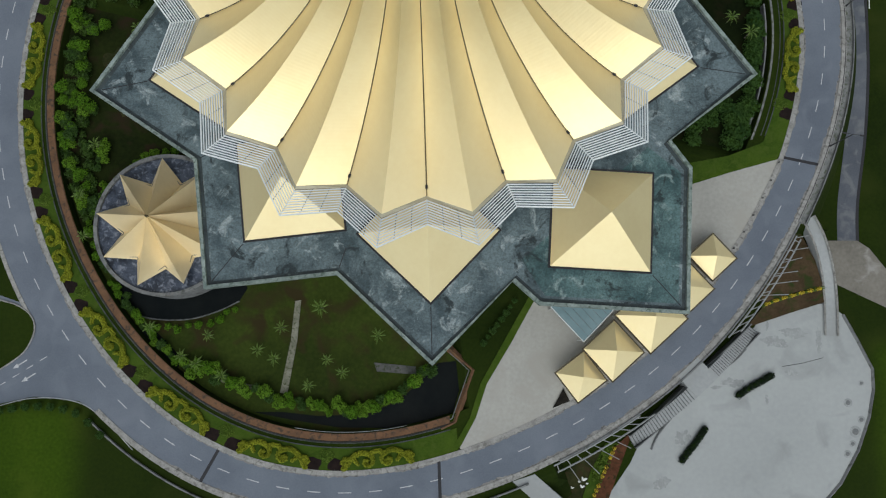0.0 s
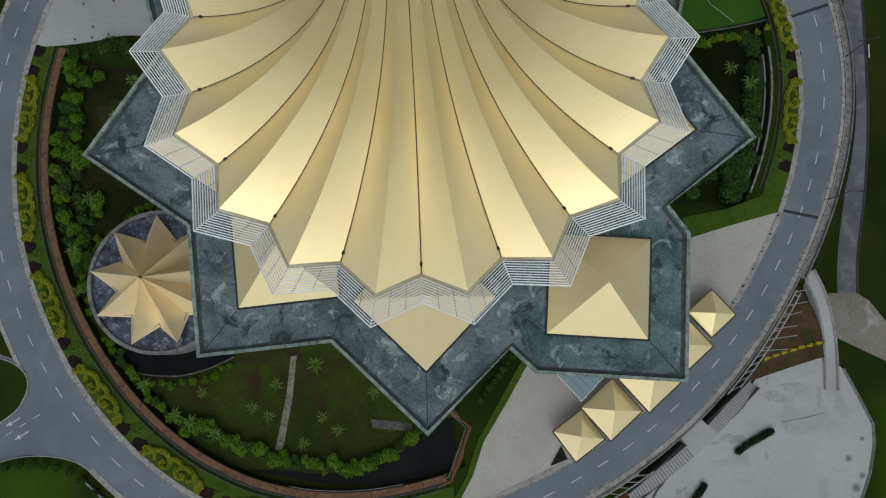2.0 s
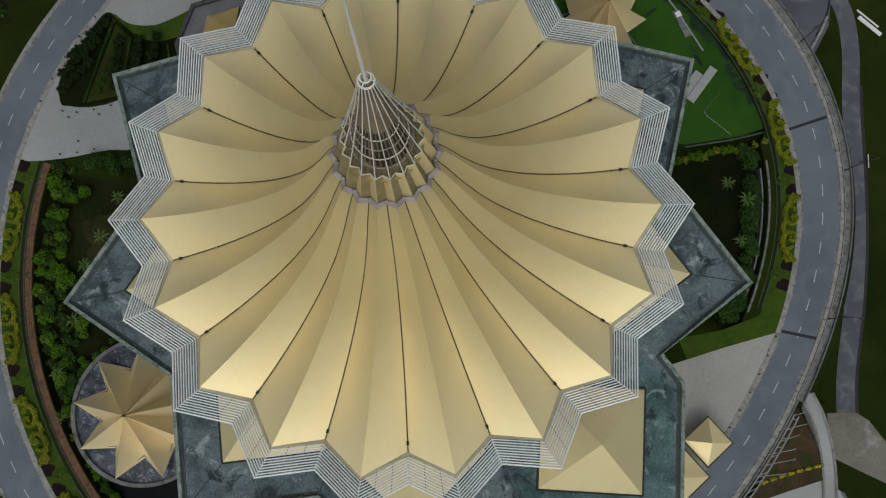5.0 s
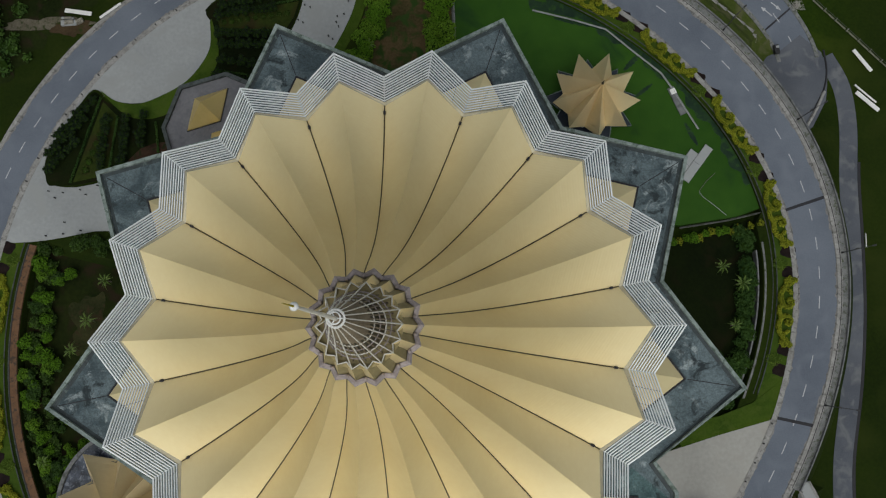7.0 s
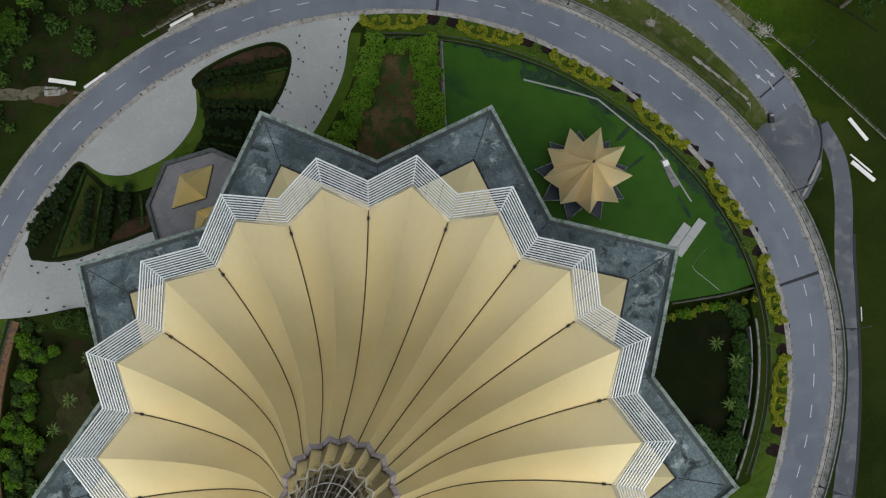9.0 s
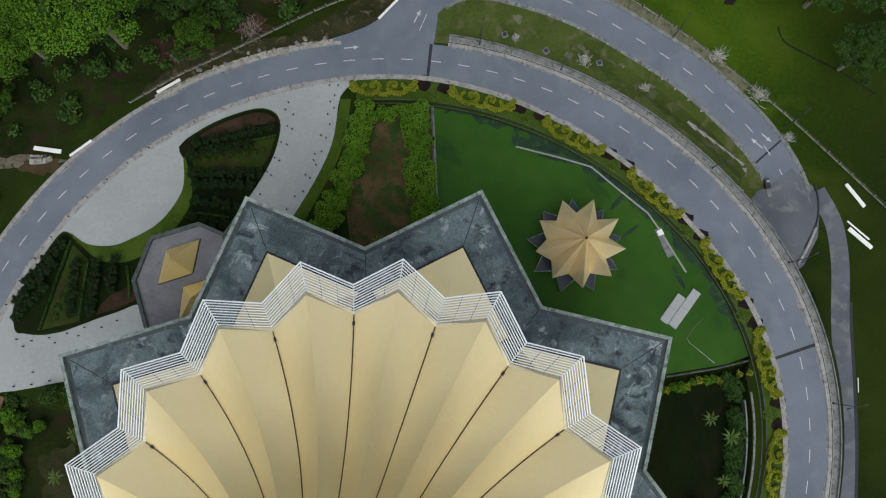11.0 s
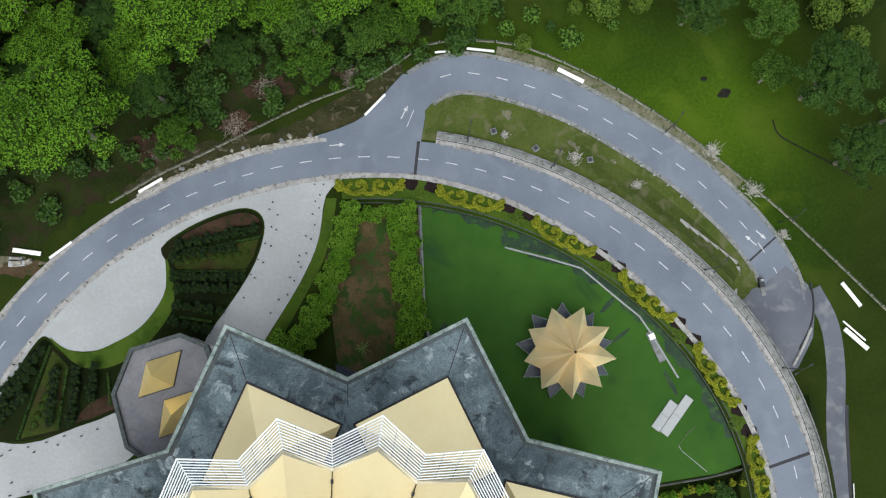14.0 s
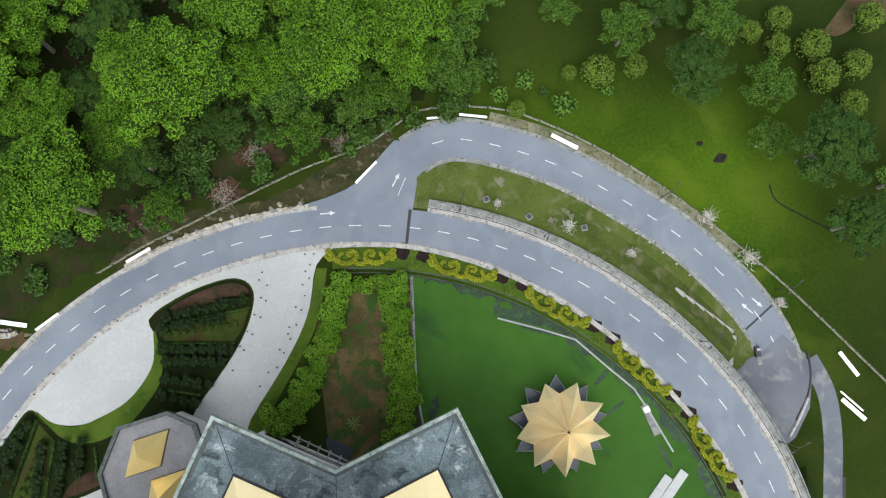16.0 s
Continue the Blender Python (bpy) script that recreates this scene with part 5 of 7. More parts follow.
plate("lawn_strip", [(18.4, 10), (13.2, 1.0), (8.4, -7.4), (6.2, -14.2), (3.0, -19.7), (4.2, -20.0), (7.4, -14.2), (9.6, -7.6), (14.6, 0.6), (19.6, 9.5)], -0.4, 0.2, LAWN, "mown grass strip beside the drive", "lawn")
plate("lawn_strip", [(52.3, 33.0), (60, 35.4), (70.0, 38.2), (72.0, 41.6), (71.6, 45), (66.8, 41.6), (60, 39.0), (50.6, 37.2)], -0.4, 0.15, LAWN, "mown grass strip beside the drive", "lawn")
plate("grass_bed", [(6.0, -1.0), (12.5, 8), (17.5, 12), (18.2, 10.2), (12.9, 1.0), (8.2, -7.0)], -2.2, -0.8, GARDEN_SHADED, "rough grass slope below the terrace", "lawn")

# plaza below the entrance, with stairs and ramps
plaza_pts = [ring(-62, 13.0), ring(-59, 10.2), ring(-52, 9.8), ring(-46, 9.8), ring(-40, 9.8), ring(-36, 9.6), (70, 7.4), (75.5, 8.6), (81.0, 8.6), (83.9, 6.4), (86.4, 1.1), (89.1, -4.8), (89.0, -9.0), (87.7, -14.5), (85.0, -21), (81.0, -27.5), (75.6, -33), (64, -41), (48, -46), (36, -40), (34.0, -30.2)]
plaza = plate("plaza", plaza_pts, -5.6, -4.32, PLAZA, "bleached concrete plaza with dark stains", "paving")
part("plaza_kerb", tube([(84.0, 6.4, -4.3), (86.6, 1.1, -4.3), (89.3, -4.8, -4.3), (89.2, -9.0, -4.3), (87.9, -14.5, -4.3), (85.2, -21.1, -4.3), (81.2, -27.6, -4.3), (75.8, -33.2, -4.3), (64, -41.4, -4.3)], 0.35, sides=4), CONCRETE, plaza)
rw = ring_strip("retaining_wall", -71, -21, 4.8, 5.1, -5.6, 0.45, CONCRETE)
tagged(rw, "grey retaining wall below the road", "wall", kind="structure")
def rail_run(name, upper, lower, ties, lab):
    """Two pale rails with cross ties, a ladder along the retaining wall."""
    t = thing(name, (0, 0, 0), lab, "rail", "ladder rails along the wall")
    up, lo = smooth_line(upper, 12), smooth_line(lower, 12)
    part("rail", tube(up, 0.16, sides=4), PAVING, t)
    part("rail", tube(lo, 0.16, sides=4), PAVING, t)
    for k in range(ties):
        f = (k + 0.5) / ties
        part("tie", tube([up[int(f * (len(up) - 1))], lo[int(f * (len(lo) - 1))]], 0.09, sides=4), PAVING, t)


rail_run("ladder_rail", [(*ring(a, 5.6), 0.2) for a in range(-41, -21, 2)], [(*ring(a, 7.0), -0.8) for a in range(-39, -21, 2)], 12, "pale ladder-like rail above the terraced bed")
rail_run("ladder_rail", [(*ring(a, 5.4), -0.2) for a in range(-72, -57, 2)], [(*ring(a, 7.0), -1.0) for a in range(-72, -54, 2)], 10, "pale ladder-like rail below the road")
for (xa, ya), (xb, yb) in zip(((73.7, 22.0), (71.3, 19.2), (69.8, 16.7), (68.3, 14.4), (66.8, 12.3), (65.3, 10.1)), ((79.0, 23.0), (76.7, 20.1), (75.1, 18.0), (74.1, 15.2), (73.9, 13.2), (71.9, 10.4))):
    t = thing("strut", (xa, ya, -0.5), "thin pale strut over the terraced bed", "strut", "struts over the bed")
    part("bar", tube([(0, 0, 0), (xb - xa, yb - ya, -1.5), (xb - xa + 0.3, yb - ya, -2.8)], 0.08, sides=4), PAVING, t)
for (xa, ya), (xb, yb) in zip(((29.0, -22.4), (32.4, -20.6), (35.4, -18.9), (26.0, -23.8)), ((32.2, -25.4), (36.2, -22.6), (38.6, -20.4), (28.4, -27.0))):
    t = thing("strut", (xa, ya, -1.1), "thin pale strut over the planted slope", "strut", "struts over the bed")
    part("bar", tube([(0, 0, 0), (xb - xa, yb - ya, -1.6), (xb - xa + 0.2, yb - ya - 0.2, -3.2)], 0.07, sides=4), PAVING, t)
for lab, a0, a1 in (("north", -46.2, -37.0), ("south", -50.2, -60.5)):
    st = thing("outdoor_stairs", (0, 0, 0), "pale concrete stairs going down to the plaza", "stairs", "stairs to the plaza")
    n = 24
    for i in range(n):
        b0, b1 = a0 + (a1 - a0) * i / n, a0 + (a1 - a0) * (i + 1) / n
        off = 6.9 + 1.3 * i / n
        ring_strip("tread", b0, b1, off, off + 2.5, -5.0, -0.18 * i, PAVING, st, each=0.3)
        # thin near-black line along the tread's lower edge
        ring_strip("nosing", b1 - (a1 - a0) * 0.007, b1, off, off + 2.5, -0.18 * i, -0.18 * i + 0.01, JOINT, st, each=0.3)
    ring_strip("side_wall", a0, a1, lambda q: 9.5 + 1.3 * (q - a0) / (a1 - a0), lambda q: 9.7 + 1.3 * (q - a0) / (a1 - a0), -5.0, -3.0, CONCRETE, st, "grey side wall")
    ring_strip("side_wall", a0, a1, lambda q: 6.6 + 1.3 * (q - a0) / (a1 - a0), lambda q: 6.8 + 1.3 * (q - a0) / (a1 - a0), -5.0, -1.6, CONCRETE, st, "grey side wall")
ld = ring_strip("stair_landing", -50.2, -46.2, 3.8, 9.4, -5.0, 0.17, PAVING)
tagged(ld, "pale paved landing between two stairs", "landing", kind="structure")
wl = [(p.x, p.y) for p in smooth_line([(63.4, -0.6, 0), (60.7, -3.2, 0), (54.3, -7.7, 0), (50.4, -11.4, 0), (47.0, -15.0, 0), (44.4, -18.2, 0), (43.1, -20.9, 0)], 4)]
tagged(part("low_wall", tube([(x, y, -4.2) for x, y in wl], 0.25, sides=4), CONCRETE), "low curved wall on the plaza", "wall", kind="structure")
STAIN = material("dark_damp_concrete", (0.225, 0.236, 0.236), (0.315, 0.33, 0.328), 0.85, 0.5, 3.0, 0.2, third=(0.34, 0.355, 0.35), detail=12.0)
# made-up flat discs, added for dark spots along the plaza's edge
for k, (x, y, r) in enumerate(((83.8, -11.6, 0.9), (86.3, -15.0, 0.8), (84.9, -17.4, 1.2), (84.2, -19.8, 0.7), (83.0, -21.8, 0.8), (86.8, -7.7, 0.6))):
    dc = thing("drain_cover", (x, y, -4.32), "flat grey disc marking a dark spot near the plaza's edge", "drain cover", "drain covers of the plaza")
    part("ring", tube([(0, 0, 0), (0, 0, 0.03)], r, sides=16), STAIN, dc)
    part("lid", tube([(0, 0, 0.03), (0, 0, 0.05)], r * 0.55, sides=12), CONCRETE, dc, "darker middle of the disc")
for k, (x, y, rx, ry) in enumerate(((72.6, -5.6, 1.3, 0.6), (67.2, -11.0, 0.35, 0.9), (56.9, -8.5, 1.2, 0.3), (68.1, 4.0, 0.3, 1.0), (49.6, -18.6, 1.4, 1.6), (60.6, -7.6, 2.2, 1.0), (69.5, 0.8, 2.6, 1.1), (73.5, 2.6, 3.0, 0.9), (78.6, 1.0, 0.7, 2.2), (45.0, -27.5, 1.6, 1.2))):
    rough_patch("damp_stain", x, y, rx, ry, -4.33, -4.314, STAIN, "dark damp stain on the plaza concrete", "stain", 60 + k)
part("joint", tube([(70.7, -4.3, -4.32), (75.0, -3.6, -4.32), (79.3, -2.5, -4.32)], 0.05, sides=4), JOINT, plaza)
# ramp from the road down to the hardstanding
ramp = thing("ramp", (0, 0, 0), "pale concrete ramp with side walls", "ramp")
rl = [(76.0, 25.8, -0.1), (78.3, 21.8, -1.1), (80.3, 16.2, -2.6), (81.4, 9.8, -4.0), (81.2, 2.0, -4.2)]
rl2 = [(p.x, p.y, p.z) for p in smooth_line(rl, 4)]
vs, fs = [], []
for i, p in enumerate(rl2):
    d = (Vector(rl2[min(i + 1, len(rl2) - 1)]) - Vector(rl2[max(i - 1, 0)])).to_2d().normalized()
    for sgn, dz in ((-1.3, 0), (1.3, 0), (1.3, -2.5), (-1.3, -2.5)):
        vs.append((p[0] - d.y * sgn, p[1] + d.x * sgn, p[2] + dz))
for i in range(len(rl2) - 1):
    for k in range(4):
        fs.append((4 * i + k, 4 * i + (k + 1) % 4, 4 * i + 4 + (k + 1) % 4, 4 * i + 4 + k))
mesh_ob("ramp_deck", vs, fs, PAVING, ramp)
for k in (0, 1):
    part("side_wall", tube([Vector(vs[4 * i + k]) + Vector((0, 0, 0.3)) for i in range(len(rl2))], 0.22, sides=4), KERB, ramp)
plate("planted_terrace", [(75.6, 23.4), (78.4, 17.6), (79.7, 12.3), (73.5, 10.8), (68.0, 8.8), ring(-33, 5.3), ring(-27, 5.3), ring(-22, 5.4)], -5.5, -3.2, SOIL, "brown terraced bed beside the ramp", "bed")
plate("planted_terrace", [(79.7, 11.9), (80.0, 8.9), (72.5, 6.6), (63.4, 3.6), (67.6, 8.4), (73.5, 10.4)], -5.5, -3.7, SOIL, "lower brown bed beside the plaza", "bed")
REDBED = material("red_mulch", (0.055, 0.022, 0.012), (0.115, 0.050, 0.026), 0.95, 0.5, 3, 0.6, third=(0.03, 0.025, 0.012), spec=0.1)
plate("mulch_bed", [(39.5, -17.2), (36.0, -20.1), (33.3, -25.0), (31.1, -30.3), (29.6, -36), (32.4, -36), (34.3, -30.3), (37.4, -22.5)], -5.5, -4.15, REDBED, "red-brown mulch bed beside the plaza", "bed")
plate("lawn_strip", [(35.9, -19.3), (33.8, -19.7), (30.8, -24.9), (29.0, -30.0), (28.0, -36), (29.5, -36), (31.0, -30.3), (33.2, -25.0)], -5.5, -4.1, LAWN, "grass strip beside the mulch bed", "lawn")
plate("dark_plot", [(33.7, -20.1), (28, -23.7), (25.0, -25.7), (25.4, -29.2), (27.8, -36), (28.9, -30), (30.7, -24.9)], -5.5, -4.12, SOIL_THIN, "dark weedy plot below the road", "bed")
plate("verge_tip", [ring(47, 6.5), (66, 130.5), (71.3, 127.2), (75.0, 123.0), (77.2, 119.6), (77.4, 117.2), (75.4, 114.6), (72.6, 112.6), ring(38.0, 6.5), ring(42, 6.5)], -5.8, -5.22, GRASS_DRY, "grassy tip of the verge between the roads", "verge")
# verge items between the two roads
for k in range(9):
    if k < 6:
        x, y, turn, size = 62.2 + 2.06 * k, 129.5 - 1.5 * k, -36 + 2 * (k % 2), (2.5, 1.25, 0.4)
    else:
        x, y, turn, size = 73.5 - 0.25 * (k - 6), 119.8 - 2.1 * (k - 6), -97 + 2 * (k % 2), (2.0, 0.9, 0.35)
    sl = thing("concrete_slab", (x, y, ground_z(x, y)), "long pale crumbling concrete slab in the verge", "slab", "slabs in the verge")
    part("body", boxes([(size, pose(0, 0, 0.1, 0, 0, turn))], 0.08), KERB, sl)
pit = thing("junction_box", (78.4, 117.4, ground_z(78.4, 117.4)), "dark electrical box with a pale lid beside the apron", "electrical box")
part("body", boxes([((1.1, 2.0, 1.0), pose(0, 0, 0.5, 0, 0, 8))], 0.06), IRON, pit)
part("lid", boxes([((0.7, 0.5, 0.08), pose(0.1, 0.5, 1.03, 0, 0, 8))], 0.02), PAVING, pit, "pale lid")


# ---- plants ----
def leaf_cloud(blobs, per_m2, size, seed, flat=0.0):
    """Many small bent leaf clumps on the skins of overlapping blobs (x, y, z, rx, ry, rz)."""
    rng = np.random.default_rng(seed)
    verts, faces = [], []
    for (bx, by, bz, rx, ry, rz) in blobs:
        n = int(per_m2 * 4 * math.pi * ((rx * ry + ry * rz + rx * rz) / 3))
        v = rng.normal(size=(n, 3))
        v /= np.linalg.norm(v, axis=1)[:, None]
        v[:, 2] = np.where(v[:, 2] < -0.35, -v[:, 2], v[:, 2])
        near = [q for q in blobs if abs(q[0] - bx) < q[3] + rx and abs(q[1] - by) < q[4] + ry]
        rad = 0.80 + 0.28 * rng.random(n)
        c = np.array((bx, by, bz)) + v * np.array((rx, ry, rz)) * rad[:, None]
        inside = np.zeros(n, bool)
        for q in near:
            if q != (bx, by, bz, rx, ry, rz):
                inside |= (((c - np.array(q[:3])) / np.array(q[3:])) ** 2).sum(axis=1) < 0.55
        for d, f in zip(v[~inside], rad[~inside]):
            c = Vector((bx + d[0] * rx * f, by + d[1] * ry * f, bz + d[2] * rz * f))
            nrm = Vector(d) + Vector(rng.normal(size=3) * 0.55)
            nrm.z += 0.35 + flat
            nrm.normalize()
            t = nrm.cross(Vector(rng.normal(size=3))).normalized()
            b = nrm.cross(t)
            s = size * (0.6 + 0.8 * rng.random())
            k = len(verts)
            verts += [c - t * s, c - b * s * 0.55 + nrm * s * 0.18, c + t * s, c + b * s * 0.55 + nrm * s * 0.18]
            faces += [(k, k + 1, k + 2), (k, k + 2, k + 3)]
    return verts, faces


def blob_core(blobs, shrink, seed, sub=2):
    """Rough masses that fill the crown behind the leaves, mostly coloured dark as its inner shade."""
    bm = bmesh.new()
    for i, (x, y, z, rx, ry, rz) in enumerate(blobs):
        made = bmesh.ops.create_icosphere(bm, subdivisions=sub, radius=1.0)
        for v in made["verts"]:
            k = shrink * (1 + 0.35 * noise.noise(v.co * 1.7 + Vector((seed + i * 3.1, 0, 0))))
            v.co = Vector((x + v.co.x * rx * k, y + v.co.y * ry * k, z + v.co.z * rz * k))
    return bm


def crown_blobs(r, h, n, seed, spread=0.62):
    """Lumps of a crown: a few large ones, with many smaller ones bulging out of their tops."""
    rng = random.Random(seed)
    out = [(0, 0, h, r * 0.58, r * 0.58, r * 0.46)]
    for i in range(n):
        a = 2.39996 * i + rng.uniform(-0.3, 0.3)
        q = r * spread * math.sqrt((i + 0.6) / n) * rng.uniform(0.85, 1.15)
        s = r * rng.uniform(0.20, 0.36)
        c = (q * math.cos(a), q * math.sin(a), h + r * 0.40 * (1 - (q / r) ** 2) * rng.uniform(0.5, 1.2) - 0.15 * r * (q / r))
        out.append((*c, s, s * rng.uniform(0.85, 1.15), s * 0.75))
    return out


def wild_crown(r, h, n, seed):
    """Lumps of a large crown: boughs at uneven reach and height, each carrying tufts, with dark gaps between them."""
    rng = random.Random(seed)
    out = [(0, 0, h - 0.1 * r, r * 0.50, r * 0.46, r * 0.36)]
    for i in range(n):
        a = 2.39996 * i + rng.uniform(-0.45, 0.45)
        q = r * 0.80 * math.sqrt((i + 0.5) / n) * rng.uniform(0.75, 1.18)
        s = r * rng.uniform(0.13, 0.23)
        top = h + r * 0.62 * math.sqrt(max(0.0, 1.05 - (q / r) ** 2)) - 0.25 * r + r * rng.uniform(-0.14, 0.12)
        c = (q * math.cos(a), q * math.sin(a), top)
        out.append((*c, s * rng.uniform(0.9, 1.25), s * rng.uniform(0.9, 1.25), s * 0.72))
        for k in range(4):
            b, e = rng.uniform(0, 6.283), rng.uniform(0.0, 1.1)
            g = s * rng.uniform(0.34, 0.58)
            out.append((c[0] + s * 1.0 * math.cos(b) * math.cos(e), c[1] + s * 1.0 * math.sin(b) * math.cos(e), c[2] + s * 0.6 * math.sin(e), g, g, g * 0.75))
    return out


def tree(r, h, seed, mat, lobes=14, dens=3.2, size=0.42, lab="", cat="tree"):
    t = thing("tree", (0, 0, 0), lab, cat)
    part("trunk", tube([(0, 0, -0.6), (0.15, 0.1, h * 0.45), (0.05, -0.1, h)], 0.05 * r + 0.08, 0.02 * r + 0.03, sides=8), BARK, t)
    rng = random.Random(seed)
    for i in range(5):
        a = i * 1.26 + rng.uniform(-0.3, 0.3)
        part("limb", tube([(0.1, 0, h * 0.5), (0.3 * r * math.cos(a), 0.3 * r * math.sin(a), h * 0.8), (0.62 * r * math.cos(a), 0.62 * r * math.sin(a), h + 0.1 * r)], 0.022 * r + 0.03, 0.02, sides=5), BARK, t)
    bl = wild_crown(r, h, lobes, seed)
    cr = mesh_ob("crown", *leaf_cloud(bl, dens, size, seed), mat, t)
    part("inner_foliage", blob_core(bl, 0.74, seed, 1), LEAF_CORE_SHADED, cr)
    return t


# litter browns and greens, darkened to carry the shade below the crowns
LITTER_SHADED = material("shaded_leaf_litter", (0.006, 0.0108, 0.003), (0.0216, 0.0312, 0.0072), 0.95, 0.12, 1.5, 0.7, third=(0.024, 0.018, 0.0108), spec=0.05, detail=10.0)
LEAF_FRESH = material("fresh_leaf", (0.056, 0.122, 0.010), (0.132, 0.243, 0.020), 0.75, 0.3, 1.2, 0.0, island=0.15, spec=0.08)
# leaf green darkened to hold shade in undergrowth and sunken garden
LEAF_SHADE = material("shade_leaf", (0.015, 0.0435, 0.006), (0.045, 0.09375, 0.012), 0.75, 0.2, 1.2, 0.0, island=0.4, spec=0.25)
LEAF_FOREST = material("young_forest_leaf", (0.026, 0.068, 0.007), (0.078, 0.155, 0.014), 0.75, 0.2, 1.2, 0.0, island=0.14, spec=0.08)
# dark greens that paint the shade between leaves onto the crown cores
LEAF_CORE_SHADED = material("inner_foliage", (0.012, 0.0276, 0.0042), (0.027, 0.054, 0.0072), 0.9, 0.6, 2.5, 0.8, spec=0.05)


def plant_z(x, y):
    """The soil's height under a plant."""
    a, d = to_ring(x, y)
    if d < -8.7 and 78 < a < 115:
        return -0.55
    return ground_z(x, y) + 0.05


def place_all(models, spots, ground=True):
    """Copies of models at (x, y, size, model index); the first use of each model takes the model itself."""
    used = set()
    rng = random.Random(5)
    for x, y, s, k in spots:
        m = pose(x, y, plant_z(x, y), 0, 0, rng.uniform(0, 360))
        ob = models[k]
        if k not in used:
            used.add(k)
        else:
            ob = copy_thing(models[k], m)
        ob.matrix_basis = m @ Matrix.Diagonal((s, s, s, 1))


floor_edge = [(80, 29), (84, 27.5), (88, 22), (92, 17.5), (96, 15), (100, 13.5), (108, 10.5), (120, 7.5), (135, 8.5), (150, 11), (172, 14)]
ff = ring_strip("forest_floor", 84, 172, lambda q: table(floor_edge, q) + 0.8 * math.sin(q * 2.3), 150, -0.2, 0.04, LITTER_SHADED, each=0.8)
tagged(ff, "leaf litter and weeds with the trees' shade in their colour", "forest floor", kind="structure")
forest = [tree(6.0, 8.0, 11, LEAF, 34, 14.0, 0.115, "broad green forest tree with a lumpy crown"),
          tree(6.0, 9.0, 12, LEAF, 40, 14.0, 0.115, "tall green forest tree with a dense crown"),
          tree(5.0, 7.0, 13, LEAF_DARK, 32, 13.0, 0.105, "dark green forest tree with a feathery crown"),
          tree(5.0, 6.5, 14, LEAF_GREY, 30, 13.0, 0.10, "grey-green tree with fine foliage"),
          tree(4.1, 3.6, 15, LEAF_FOREST, 24, 9.5, 0.13, "low spreading green forest tree")]
spots = [(-37.0, 167.7, 2.1, 0), (-57.6, 145.8, 2.05, 1), (-7.1, 174.6, 1.85, 1), (-26.4, 184, 1.9, 0), (6.2, 182, 1.75, 0), (-73, 172, 1.8, 1), (-72, 187, 1.7, 2), (15.2, 181, 1.4, 3), (-51.0, 182, 1.5, 2),
         (-14.8, 169, 1.5, 3), (-0.6, 170, 1.5, 4), (-14.0, 160.5, 1.6, 4), (-41.4, 146.6, 1.3, 4), (-54.7, 167, 1.3, 2), (12.9, 174, 1.2, 3), (-21.6, 172, 1.3, 0), (-46, 154.5, 1.4, 2), (-79, 158, 1.6, 0), (-74, 143, 1.4, 1), (-88, 148, 1.7, 1), (-90, 170, 1.9, 0), (4, 168.5, 1.2, 4),
         (50.2, 182, 1.2, 3), (63.0, 173, 1.55, 2), (79.5, 171.0, 1.2, 3), (79.9, 160.6, 0.95, 3), (88.9, 157.3, 1.9, 2), (95.6, 143, 1.45, 2), (37.0, 187, 0.9, 3), (68.3, 184.0, 1.3, 3), (58, 187, 1.1, 2), (106, 152, 1.4, 3), (-88.5, 128, 1.1, 2), (-95, 118, 1.3, 0), (-82, 134, 1.0, 4), (-98, 135, 1.5, 1)]
rng = random.Random(77)
for x, y, q, k in ((-45, 172, 1.4, 1), (-30, 176, 1.3, 2), (-64, 163, 1.4, 0), (-68, 180, 1.5, 0), (-58, 190, 1.6, 1), (-40, 190, 1.6, 2), (-15, 188, 1.5, 0), (-10, 182, 1.2, 3), (0, 190, 1.6, 1), (12, 190, 1.5, 0), (20, 189, 1.3, 3), (-82, 180, 1.7, 1), (-80, 192, 1.7, 0), (-20, 179, 1.2, 3), (7, 174.5, 1.1, 0), (-4, 166, 1.0, 3), (-48, 160, 1.3, 0), (-30, 162, 1.0, 2), (-68, 156, 1.2, 2), (-70, 149, 1.2, 0), (18, 172.5, 0.9, 3), (-83, 165, 1.5, 0), (-95, 158, 1.6, 1)):
    spots.append((x, y, q, k))
for col in range(9):
    spots.append((-112 + 16 * col + rng.uniform(-5, 5), 200 + rng.uniform(-4, 4), rng.uniform(1.4, 1.9), rng.choice((0, 1, 2))))
for k in range(8):
    x, y = ring(rng.uniform(128, 160), rng.uniform(40, 60))
    spots.append((x, y, rng.uniform(1.1, 1.6), rng.choice((0, 1, 2))))
place_all(forest, spots)
bl = []
rng = random.Random(41)
for k in range(420):
    x, y = rng.uniform(-105, 24), rng.uniform(146, 200)
    if to_ring(x, y)[1] > 16 + 5 * math.sin(x * 0.21) and y > 150 + 0.42 * (x + 25):
        r = rng.uniform(1.0, 2.6)
        bl.append((x, y, ground_z(x, y) + 0.5 * r, r, r, 0.7 * r))
for k in range(330):
    a, d = rng.uniform(101, 168), rng.uniform(9, 48)
    if d > 11 + 4 * math.sin(a * 0.9) and not (132 < a < 138 and d < 16):
        x, y = ring(a, d)
        r = rng.uniform(0.7, 2.2)
        bl.append((x, y, 0.45 * r, r, r, 0.65 * r))
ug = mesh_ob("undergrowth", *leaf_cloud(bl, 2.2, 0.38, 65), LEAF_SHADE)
tagged(ug, "dark green undergrowth between the forest trees", "undergrowth", kind="stuff")
